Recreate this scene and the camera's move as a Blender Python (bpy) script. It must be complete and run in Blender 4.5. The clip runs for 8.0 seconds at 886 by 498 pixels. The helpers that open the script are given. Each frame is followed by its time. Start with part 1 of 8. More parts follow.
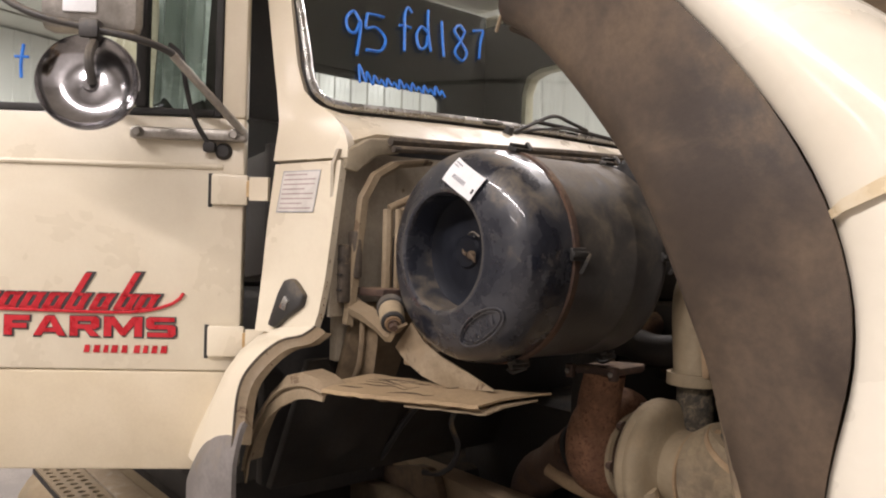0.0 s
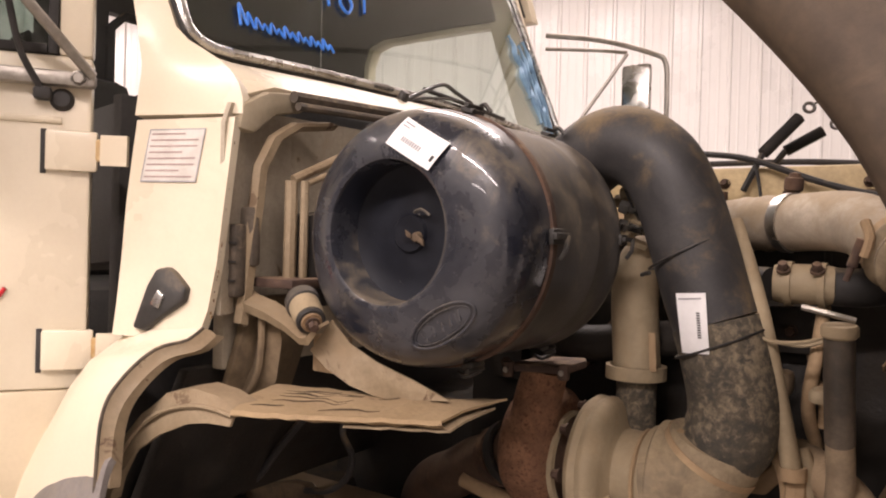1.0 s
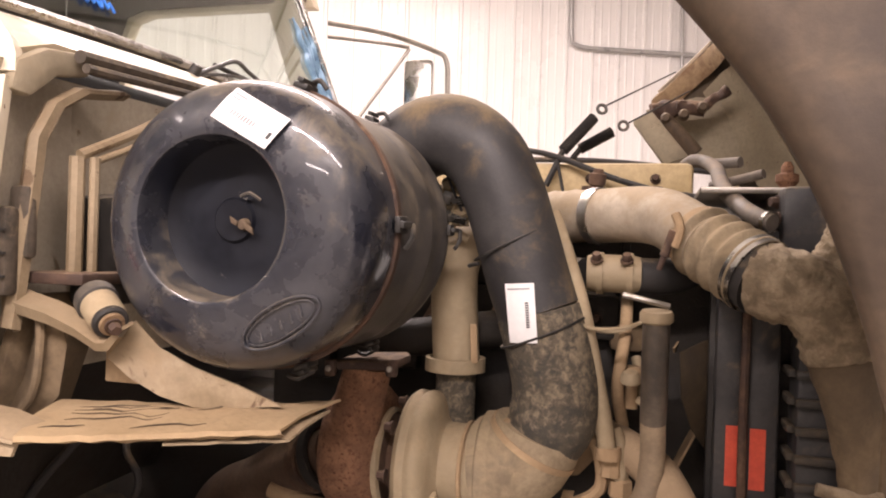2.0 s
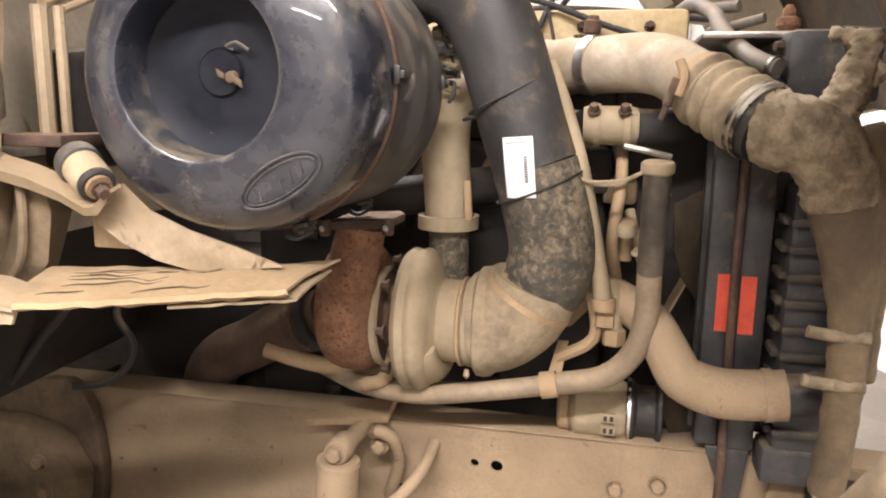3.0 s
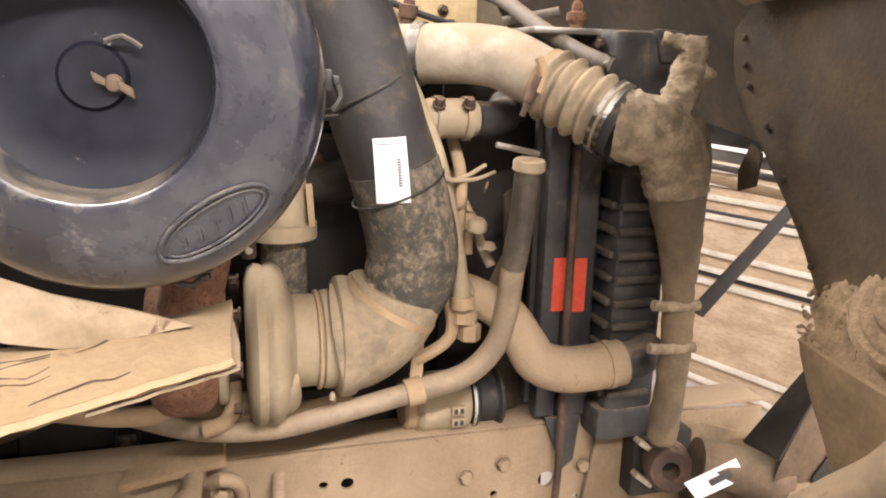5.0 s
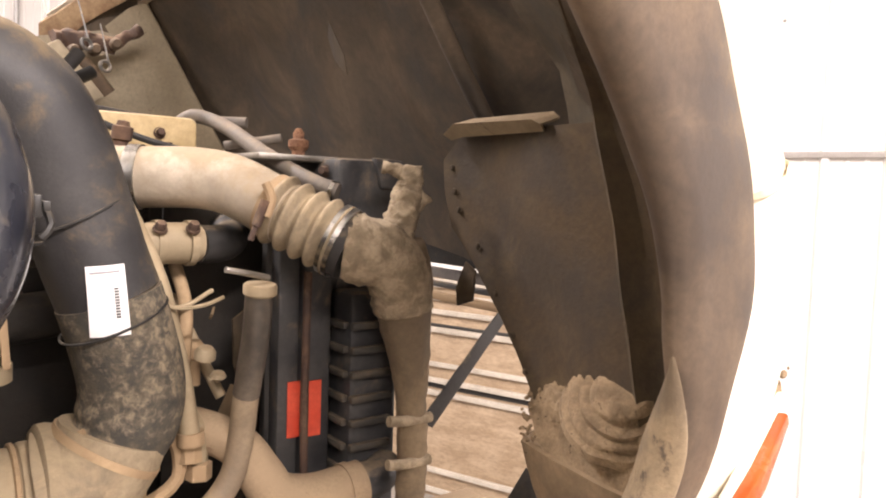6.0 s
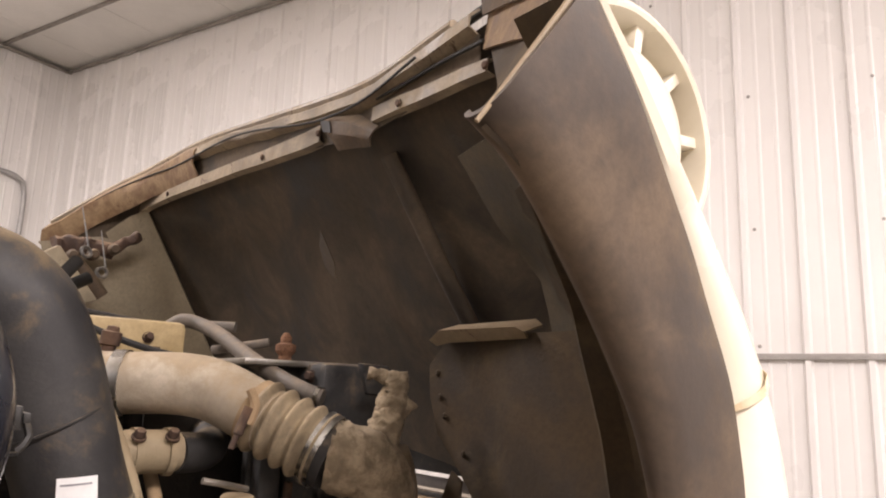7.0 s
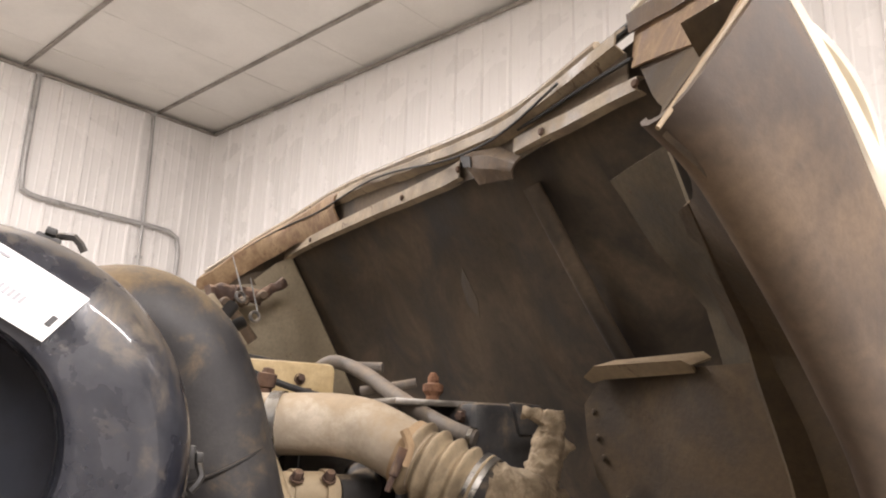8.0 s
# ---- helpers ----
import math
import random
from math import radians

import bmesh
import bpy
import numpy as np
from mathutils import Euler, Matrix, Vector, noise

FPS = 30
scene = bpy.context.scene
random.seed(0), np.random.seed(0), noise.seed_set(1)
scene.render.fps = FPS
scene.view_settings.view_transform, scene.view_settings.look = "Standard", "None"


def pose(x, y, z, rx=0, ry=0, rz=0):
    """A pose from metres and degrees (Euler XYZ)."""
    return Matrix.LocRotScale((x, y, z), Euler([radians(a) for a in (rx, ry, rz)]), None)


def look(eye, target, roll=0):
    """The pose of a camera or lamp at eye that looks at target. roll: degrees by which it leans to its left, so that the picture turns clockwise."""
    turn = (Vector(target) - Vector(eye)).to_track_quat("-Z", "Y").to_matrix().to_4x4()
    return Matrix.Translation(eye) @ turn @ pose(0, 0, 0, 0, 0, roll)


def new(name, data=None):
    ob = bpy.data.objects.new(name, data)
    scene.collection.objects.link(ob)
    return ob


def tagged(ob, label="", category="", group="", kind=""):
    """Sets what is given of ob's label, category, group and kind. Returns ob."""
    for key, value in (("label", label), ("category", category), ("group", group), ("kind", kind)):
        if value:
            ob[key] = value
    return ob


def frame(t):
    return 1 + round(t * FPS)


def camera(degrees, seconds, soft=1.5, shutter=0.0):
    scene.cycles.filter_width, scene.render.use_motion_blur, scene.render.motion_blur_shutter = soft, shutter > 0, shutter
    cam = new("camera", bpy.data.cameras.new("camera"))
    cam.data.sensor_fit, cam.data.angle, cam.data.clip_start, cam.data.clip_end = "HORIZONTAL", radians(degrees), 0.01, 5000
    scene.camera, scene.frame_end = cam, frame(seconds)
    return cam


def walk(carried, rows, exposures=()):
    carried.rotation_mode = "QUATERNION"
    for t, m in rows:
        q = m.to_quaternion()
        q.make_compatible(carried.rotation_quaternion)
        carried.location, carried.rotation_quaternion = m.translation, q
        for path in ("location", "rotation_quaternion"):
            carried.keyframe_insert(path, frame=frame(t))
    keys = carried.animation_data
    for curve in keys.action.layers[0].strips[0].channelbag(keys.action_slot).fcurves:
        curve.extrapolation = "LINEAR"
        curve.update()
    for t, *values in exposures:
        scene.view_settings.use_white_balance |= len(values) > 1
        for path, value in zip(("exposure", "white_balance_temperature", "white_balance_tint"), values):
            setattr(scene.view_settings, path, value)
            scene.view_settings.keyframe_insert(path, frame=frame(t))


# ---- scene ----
cam = camera(61.2, 8.0, 2.0)
PATH = [
    (0, (-0.018, 0.084, 1.56), (-1.564, 1.353, 1.569), 1.5),
    (0.5, (-0.239, 0.112, 1.547), (-1.652, 1.527, 1.54), 1.6),
    (1, (-0.396, 0.089, 1.549), (-1.534, 1.734, 1.531), 1.6),
    (1.5, (-0.506, 0.068, 1.558), (-1.322, 1.894, 1.548), 1.8),
    (1.7, (-0.528, 0.082, 1.547), (-1.212, 1.961, 1.545), 1.9),
    (2.8, (-0.6, 0.119, 1.525), (-1.029, 2.062, 1.316), 1.0),
    (3, (-0.613, 0.121, 1.519), (-1.048, 2.038, 1.15), 0.8),
    (3.5, (-0.675, 0.173, 1.517), (-1.092, 2.054, 0.983), 0.6),
    (4, (-0.822, 0.317, 1.515), (-0.951, 2.247, 1.008), 0.6),
    (4.2, (-0.867, 0.323, 1.531), (-0.876, 2.258, 1.026), 0.7),
    (5.3, (-1.039, 0.234, 1.58), (-0.272, 2.029, 1.144), 1.6),
    (5.5, (-1.034, 0.236, 1.578), (-0.129, 1.974, 1.175), 1.6),
    (6, (-1.041, 0.258, 1.584), (0.179, 1.838, 1.451), 2.0),
    (6.5, (-1.049, 0.248, 1.6), (0.192, 1.816, 1.614), 2.0),
    (7, (-1.049, 0.242, 1.597), (0.16, 1.786, 1.988), 2.1),
    (7.5, (-1.060, 0.254, 1.595), (0.127, 1.783, 2.099), 2.2),
    (8, (-1.056, 0.301, 1.591), (-0.142, 2.012, 2.078), 2.0),
]
EXPOSURE = [(0, -0.72, 6500, 12), (0.5, -0.33, 6600, 12), (1.0, -0.38, 7000, 19), (1.7, -0.03, 7100, 22), (2.8, 0.58, 6550, 11), (3.5, 0.93, 6500, 10), (4.2, 0.88, 6500, 10), (5.3, 0.84, 6600, 12),
            (6.0, 0.73, 6750, 14), (6.5, 0.53, 6750, 15), (7.0, -0.11, 6700, 14), (7.5, -0.37, 6600, 13), (8.0, 0.20, 6500, 10)]
walk(cam, [(t, look(eye, target, roll)) for t, eye, target, roll in PATH], EXPOSURE)

# ---- world and lamps ----
FLOOR, CEIL = -0.12, 4.53
world = bpy.data.worlds.new("world")
scene.world = world
world.use_nodes = True
world.node_tree.nodes["Background"].inputs[0].default_value = (0.9, 0.93, 1.0, 1)
world.node_tree.nodes["Background"].inputs[1].default_value = 0.035

CORNER = Vector((0.25, 7.8, 0))
ALONG = Vector((0.337, -0.942, 0)).normalized()   # front wall, from the corner towards the camera
ACROSS = Vector((-0.942, -0.337, 0)).normalized()  # side wall, from the corner rearwards


def room(a, b, z=0.0):
    """A place in the room: a metres along the front wall, b along the side wall."""
    return CORNER + ALONG * a + ACROSS * b + Vector((0, 0, z))


LAMP_COLOUR = (1.0, 0.925, 0.91)
# all out of view; the last is added only to brighten the rear wall
LAMP_PLACES = [(9.5, 4.0, 300), (9.2, 6.4, 200), (9.5, 1.5, 120), (3.0, 3.7, 200), (13.5, 5.5, 70), (3.0, 10.5, 420)]
for a, b, watts in LAMP_PLACES:
    lamp = bpy.data.lights.new("strip_lamp", "AREA")
    lamp.shape, lamp.size, lamp.size_y, lamp.energy, lamp.color = "RECTANGLE", 0.22, 2.3, watts, LAMP_COLOUR
    ob = new("strip_lamp", lamp)
    ob.matrix_world = Matrix.Translation(room(a, b, CEIL - 0.13)) @ pose(0, 0, 0, 0, 0, -70.3)


# ---- materials ----
def surface(name, dark, light, rough=0.6, metal=0.0, dust=0.0, dust_colour=(0.36, 0.27, 0.17), scale=6.0, fine=90.0,
            bump=0.15, spots=None, spot_amount=0.5, rough_var=0.15, coat=0.0, spot_scale=11.0, grain=0.35, spot_soft=0.04, stretch=None):
    """Two-tone base with fine grain, an optional layer of spots (chips, rust) and an optional film of dust."""
    m = bpy.data.materials.new(name)
    m.use_nodes = True
    nt = m.node_tree
    n, l = nt.nodes, nt.links
    b = n["Principled BSDF"]
    tc = n.new("ShaderNodeTexCoord")
    coords = tc.outputs["Object"]
    if stretch:
        mp = n.new("ShaderNodeMapping")
        mp.inputs["Rotation"].default_value = (0, 0, radians(70.3))
        mp.inputs["Scale"].default_value = stretch
        l.new(coords, mp.inputs["Vector"])
        coords = mp.outputs["Vector"]

    def tex(s, detail=6.0, rough_=0.6, dist=0.0):
        t = n.new("ShaderNodeTexNoise")
        t.inputs["Scale"].default_value, t.inputs["Detail"].default_value = s, detail
        t.inputs["Roughness"].default_value, t.inputs["Distortion"].default_value = rough_, dist
        l.new(coords, t.inputs["Vector"])
        return t.outputs["Fac"]

    def remap(v, a, c, lo=0.0, hi=1.0):
        r = n.new("ShaderNodeMapRange")
        r.interpolation_type = "SMOOTHSTEP"
        for k, val in zip(("From Min", "From Max", "To Min", "To Max"), (a, c, lo, hi)):
            r.inputs[k].default_value = val
        l.new(v, r.inputs["Value"])
        return r.outputs["Result"]

    def blend(f, a, c):
        x = n.new("ShaderNodeMix")
        x.data_type = "RGBA"
        if isinstance(f, float):
            x.inputs[0].default_value = f
        else:
            l.new(f, x.inputs[0])
        for i, v in ((6, a), (7, c)):
            if isinstance(v, tuple):
                x.inputs[i].default_value = (*v, 1)
            else:
                l.new(v, x.inputs[i])
        return x.outputs[2]

    big, small = tex(scale, 5.0, 0.62, 0.3), tex(fine, 4.0, 0.7)
    col = blend(remap(big, 0.35, 0.65), dark, light)
    col = blend(remap(small, 0.3, 0.75, 0.0, grain), col, tuple(0.55 * c for c in dark))
    rg = remap(big, 0.3, 0.7, max(0.03, rough - rough_var), min(1.0, rough + rough_var))
    if spots:
        sp = remap(tex(spot_scale, 9.0, 0.72, 0.6), 0.62 - 0.2 * spot_amount, 0.62 + spot_soft - 0.2 * spot_amount)
        col = blend(sp, col, spots)
    if dust > 0:
        g = n.new("ShaderNodeNewGeometry")
        sx = n.new("ShaderNodeSeparateXYZ")
        l.new(g.outputs["Normal"], sx.inputs[0])
        add = n.new("ShaderNodeMath")
        add.operation = "MULTIPLY_ADD"
        l.new(sx.outputs["Z"], add.inputs[0])
        add.inputs[1].default_value = 0.22
        l.new(tex(scale * 1.7, 8.0, 0.68, 0.4), add.inputs[2])
        dm = remap(add.outputs[0], 0.72 - 0.55 * dust, 0.95 - 0.45 * dust, 0.0, min(1.0, 0.55 + 0.45 * dust))
        col = blend(dm, col, blend(remap(small, 0.3, 0.7), tuple(0.75 * c for c in dust_colour), dust_colour))
        mr = n.new("ShaderNodeMix")
        l.new(dm, mr.inputs[0])
        l.new(rg, mr.inputs[2])
        mr.inputs[3].default_value = 0.9
        rg = mr.outputs[0]
    l.new(col, b.inputs["Base Color"])
    l.new(rg, b.inputs["Roughness"])
    b.inputs["Metallic"].default_value = metal
    b.inputs["Coat Weight"].default_value = coat
    bp = n.new("ShaderNodeBump")
    bp.inputs["Strength"].default_value, bp.inputs["Distance"].default_value = bump, 0.004
    l.new(small, bp.inputs["Height"])
    l.new(bp.outputs["Normal"], b.inputs["Normal"])
    return m


CREAM = surface("cream_paint", (0.66, 0.58, 0.44), (0.73, 0.66, 0.515), 0.30, dust=0.16, scale=2.2, fine=140, bump=0.04, dust_colour=(0.58, 0.46, 0.30), grain=0.06, spots=(0.34, 0.26, 0.17), spot_amount=-0.38, spot_scale=26)
CREAM_LOW = surface("cream_paint_lower", (0.56, 0.475, 0.33), (0.63, 0.545, 0.395), 0.4, dust=0.24, scale=3.0, fine=140, bump=0.04, dust_colour=(0.5, 0.4, 0.26), grain=0.1)
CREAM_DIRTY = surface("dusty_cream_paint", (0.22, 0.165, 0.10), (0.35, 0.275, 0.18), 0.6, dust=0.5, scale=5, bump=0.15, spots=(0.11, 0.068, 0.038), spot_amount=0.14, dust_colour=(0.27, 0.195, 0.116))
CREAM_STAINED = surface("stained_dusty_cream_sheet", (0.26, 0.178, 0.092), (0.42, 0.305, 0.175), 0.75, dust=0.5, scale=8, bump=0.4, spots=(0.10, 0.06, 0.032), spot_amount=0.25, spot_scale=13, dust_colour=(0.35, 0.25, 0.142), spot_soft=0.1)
RUST_STAIN = surface("rust_stained_cream", (0.158, 0.086, 0.041), (0.300, 0.210, 0.120), 0.8, dust=0.35, scale=16, bump=0.4, spots=(0.13, 0.07, 0.038), spot_amount=0.1, spot_scale=30, dust_colour=(0.247, 0.176, 0.101))
GREY_CREAM = surface("dusty_grey_cream_panel", (0.34, 0.295, 0.225), (0.46, 0.405, 0.315), 0.65, dust=0.35, scale=6, bump=0.15, dust_colour=(0.40, 0.33, 0.235), spots=(0.17, 0.12, 0.07), spot_amount=-0.1, spot_scale=14)
TAN_PANEL = surface("dusty_tan_panel", (0.25, 0.21, 0.145), (0.36, 0.305, 0.215), 0.7, dust=0.4, scale=6, bump=0.2, dust_colour=(0.33, 0.265, 0.175), spots=(0.14, 0.10, 0.06), spot_amount=-0.05, spot_scale=14)
DUSTY_STEEL = surface("dust_caked_steel", (0.30, 0.202, 0.115), (0.43, 0.305, 0.18), 0.9, dust=0.6, scale=7, bump=0.35, dust_colour=(0.385, 0.27, 0.155))
RAIL_DUST = surface("dusty_frame_paint", (0.264, 0.189, 0.115), (0.365, 0.267, 0.168), 0.85, dust=0.5, scale=4.5, fine=160, bump=0.25, dust_colour=(0.374, 0.274, 0.17), spots=(0.17, 0.102, 0.0595), spot_amount=0.05)
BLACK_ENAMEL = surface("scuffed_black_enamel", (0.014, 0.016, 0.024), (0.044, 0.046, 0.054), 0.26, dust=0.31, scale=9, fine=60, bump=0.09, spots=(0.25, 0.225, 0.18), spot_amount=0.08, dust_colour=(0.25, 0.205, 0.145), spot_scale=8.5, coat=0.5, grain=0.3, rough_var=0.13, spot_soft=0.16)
BLACK_BODY = surface("dull_black_steel", (0.045, 0.042, 0.04), (0.075, 0.068, 0.06), 0.5, dust=0.45, scale=7, bump=0.1, dust_colour=(0.2, 0.165, 0.12))
RUBBER_HOSE = surface("dusty_black_rubber", (0.03, 0.029, 0.03), (0.055, 0.052, 0.05), 0.62, dust=0.38, scale=7, fine=170, bump=0.18, dust_colour=(0.24, 0.17, 0.09))
RUBBER_CRUST = surface("crazed_dusty_rubber", (0.045, 0.041, 0.034), (0.10, 0.086, 0.062), 0.85, dust=0.52, scale=38, fine=220, bump=0.5, dust_colour=(0.34, 0.27, 0.18))
DARK_RUBBER = surface("dark_rubber", (0.018, 0.017, 0.016), (0.035, 0.032, 0.03), 0.7, dust=0.15, scale=9, bump=0.2)
RUST = surface("rusted_cast_iron", (0.20, 0.098, 0.053), (0.33, 0.172, 0.098), 0.9, dust=0.3, scale=26, fine=260, bump=0.9, dust_colour=(0.37, 0.205, 0.118), spots=(0.12, 0.05, 0.028), spot_amount=0.40, spot_scale=150)
EXHAUST = surface("heat_tinted_exhaust", (0.075, 0.045, 0.03), (0.13, 0.082, 0.055), 0.8, dust=0.35, scale=10, bump=0.3, dust_colour=(0.17, 0.122, 0.08))
DARK_RUST = surface("dark_rusty_iron", (0.05, 0.028, 0.02), (0.12, 0.07, 0.045), 0.85, dust=0.3, scale=12, bump=0.5, dust_colour=(0.3, 0.2, 0.12))
DUST_ALU = surface("dusty_cast_aluminium", (0.289, 0.228, 0.143), (0.399, 0.323, 0.212), 0.7, dust=0.5, scale=9, bump=0.2, dust_colour=(0.357, 0.272, 0.166), grain=0.25)
PALE_ALU = surface("dusty_aluminium_pipe", (0.36, 0.30, 0.225), (0.56, 0.49, 0.39), 0.55, metal=0.1, dust=0.5, scale=7, bump=0.12, dust_colour=(0.36, 0.27, 0.165))
CRUST = surface("mud_crust", (0.185, 0.14, 0.088), (0.37, 0.295, 0.20), 1.0, dust=0.3, scale=28, fine=90, bump=1.0, dust_colour=(0.43, 0.345, 0.24))
PIPE_BROWN = surface("grimy_brown_pipe", (0.115, 0.083, 0.05), (0.205, 0.150, 0.09), 0.9, dust=0.35, scale=10, bump=0.4, dust_colour=(0.24, 0.175, 0.105))
RIB_DUST = surface("dust_edged_black_plastic", (0.035, 0.032, 0.028), (0.075, 0.062, 0.046), 0.7, dust=0.4, scale=18, bump=0.2, dust_colour=(0.15, 0.113, 0.074))
HOSE_GREY = surface("dusty_grey_coolant_hose", (0.115, 0.100, 0.085), (0.19, 0.165, 0.14), 0.65, dust=0.35, scale=12, bump=0.15, dust_colour=(0.27, 0.21, 0.15))
BUCKET_MUD = surface("muddy_brown_plastic", (0.18, 0.126, 0.073), (0.28, 0.20, 0.118), 0.9, dust=0.4, scale=9, bump=0.4, dust_colour=(0.31, 0.222, 0.13))
CHANNEL_DUST = surface("grimy_painted_channel", (0.17, 0.13, 0.085), (0.34, 0.275, 0.19), 0.6, dust=0.4, scale=10, bump=0.2, dust_colour=(0.27, 0.2, 0.125), spots=(0.09, 0.055, 0.03), spot_amount=0.12, spot_scale=15)
# the cap's enamel made darker: the recess's shade is in this colour
RECESS_SHADED = surface("shaded_recess_enamel", (0.006, 0.007, 0.011), (0.013, 0.015, 0.021), 0.55, dust=0.08, scale=12, fine=120, bump=0.05, spots=(0.16, 0.15, 0.13), spot_amount=-0.2, dust_colour=(0.16, 0.14, 0.11), spot_scale=30, grain=0.15)
CRACK = surface("dirt_filled_crack", (0.05, 0.033, 0.02), (0.09, 0.06, 0.035), 0.9, scale=20, bump=0.3)
SEAM_DIRT = surface("grimy_ceiling_seam", (0.20, 0.18, 0.155), (0.34, 0.31, 0.275), 0.7, scale=7, fine=60, bump=0.1)
OILY_TUBE = surface("greasy_dusty_tube", (0.20, 0.15, 0.10), (0.34, 0.26, 0.17), 0.6, dust=0.35, scale=5, bump=0.2, dust_colour=(0.40, 0.30, 0.19), spots=(0.07, 0.055, 0.04), spot_amount=0.08, spot_scale=11, spot_soft=0.12)
GREASY = surface("greasy_dark_tube", (0.045, 0.038, 0.031), (0.13, 0.104, 0.078), 0.5, dust=0.35, scale=9, bump=0.2, dust_colour=(0.25, 0.19, 0.125))
MUD = surface("dried_mud", (0.19, 0.132, 0.076), (0.34, 0.248, 0.152), 1.0, scale=30, fine=120, bump=1.0, spots=(0.075, 0.048, 0.026), spot_amount=0.06, spot_scale=60)
STEEL = surface("bright_steel", (0.5, 0.49, 0.47), (0.66, 0.65, 0.62), 0.28, metal=1.0, dust=0.1, scale=12, bump=0.05)
DULL_STEEL = surface("dull_steel", (0.28, 0.26, 0.23), (0.42, 0.39, 0.35), 0.45, metal=0.8, dust=0.25, scale=12, bump=0.12)
CHROME = surface("chrome", (0.42, 0.41, 0.42), (0.50, 0.49, 0.50), 0.16, metal=1.0, scale=5, bump=0.01, rough_var=0.03)
TYRE = surface("worn_tyre_rubber", (0.008, 0.008, 0.009), (0.018, 0.018, 0.019), 0.42, dust=0.12, scale=16, bump=0.3, dust_colour=(0.068, 0.061, 0.054), spots=(0.3, 0.29, 0.28), spot_amount=0.05, spot_scale=30)
BLACK_PLASTIC = surface("black_plastic", (0.022, 0.021, 0.02), (0.045, 0.042, 0.038), 0.5, dust=0.3, scale=9, bump=0.1, dust_colour=(0.2, 0.16, 0.11))
BLACK_SHROUD = surface("dusty_black_shroud", (0.03, 0.03, 0.032), (0.06, 0.058, 0.056), 0.5, dust=0.33, scale=10, bump=0.2, dust_colour=(0.27, 0.20, 0.125))
# oily engine colour, darkened further to carry the shade under the tray
ENGINE_DARK = surface("oily_engine_and_shade", (0.012, 0.010, 0.008), (0.03, 0.024, 0.018), 0.7, dust=0.16, scale=8, bump=0.4, dust_colour=(0.10, 0.075, 0.047))
LINER = surface("dusty_dark_fibreglass", (0.012, 0.0095, 0.008), (0.064, 0.049, 0.033), 0.7, dust=0.8, scale=2.4, fine=60, bump=0.25, dust_colour=(0.13, 0.097, 0.064), rough_var=0.2, spots=(0.15, 0.128, 0.105), spot_amount=-0.08, spot_scale=3.2, spot_soft=0.2)
WELL = surface("muddy_fender_liner", (0.030, 0.020, 0.0105), (0.072, 0.048, 0.025), 0.85, dust=0.40, scale=5, bump=0.35, dust_colour=(0.116, 0.080, 0.0405))
GUSSET = surface("mustard_dusty_panel", (0.037, 0.029, 0.0175), (0.088, 0.068, 0.040), 0.85, dust=0.35, scale=7, bump=0.3, dust_colour=(0.131, 0.101, 0.0625), spots=(0.025, 0.0187, 0.0125), spot_amount=0.0, spot_scale=6, spot_soft=0.15)
CORNER_BROWN = surface("grimy_brown_corner_steel", (0.075, 0.050, 0.030), (0.150, 0.102, 0.062), 0.8, dust=0.35, scale=14, bump=0.4, dust_colour=(0.19, 0.135, 0.08))

HOSE_DUST = surface("dusty_ribbed_rubber", (0.18, 0.138, 0.088), (0.34, 0.27, 0.175), 0.8, dust=0.45, scale=12, bump=0.25, dust_colour=(0.37, 0.285, 0.175))
LIP_DUST = surface("dust_caked_rubber_lip", (0.125, 0.092, 0.058), (0.255, 0.19, 0.115), 0.85, dust=0.4, scale=9, bump=0.35, dust_colour=(0.25, 0.184, 0.11), spots=(0.06, 0.045, 0.032), spot_amount=0.2, spot_scale=9, spot_soft=0.1)
FLARE = surface("weathered_brown_rubber_flare", (0.042, 0.029, 0.020), (0.132, 0.092, 0.058), 0.66, dust=0.40, scale=4.2, fine=110, bump=0.07, dust_colour=(0.205, 0.147, 0.092), rough_var=0.14, grain=0.3, spots=(0.028, 0.022, 0.018), spot_amount=-0.08, spot_scale=9, spot_soft=0.16)
WHITE_PAINT = surface("cream_fender_gelcoat", (0.74, 0.68, 0.55), (0.82, 0.77, 0.65), 0.22, scale=3, bump=0.02, dust=0.05, dust_colour=(0.6, 0.45, 0.2), grain=0.04)
STREAK = surface("pale_rust_streak", (0.66, 0.54, 0.35), (0.74, 0.65, 0.48), 0.35, scale=25, bump=0.02, grain=0.1)
CLOUDY = surface("pale_grey_green_sheet", (0.30, 0.33, 0.30), (0.58, 0.61, 0.57), 0.3, scale=5, bump=0.1, grain=0.2)
OCHRE_STAIN = surface("ochre_stained_cream", (0.42, 0.26, 0.10), (0.62, 0.47, 0.27), 0.6, scale=30, bump=0.2, dust=0.1)
PAPER = surface("white_label_paper", (0.78, 0.78, 0.78), (0.86, 0.86, 0.86), 0.6, scale=20, bump=0.02, grain=0.02)
FADED = surface("faded_label", (0.56, 0.53, 0.48), (0.66, 0.62, 0.57), 0.5, scale=20, bump=0.02, grain=0.06)
INK = surface("black_print", (0.03, 0.03, 0.03), (0.06, 0.06, 0.06), 0.6, scale=20, bump=0.0)
GREY_INK = surface("grey_print", (0.3, 0.3, 0.32), (0.4, 0.4, 0.42), 0.6, scale=20, bump=0.0)
PINK_INK = surface("faded_pink_print", (0.36, 0.27, 0.25), (0.46, 0.36, 0.33), 0.6, scale=20, bump=0.0)
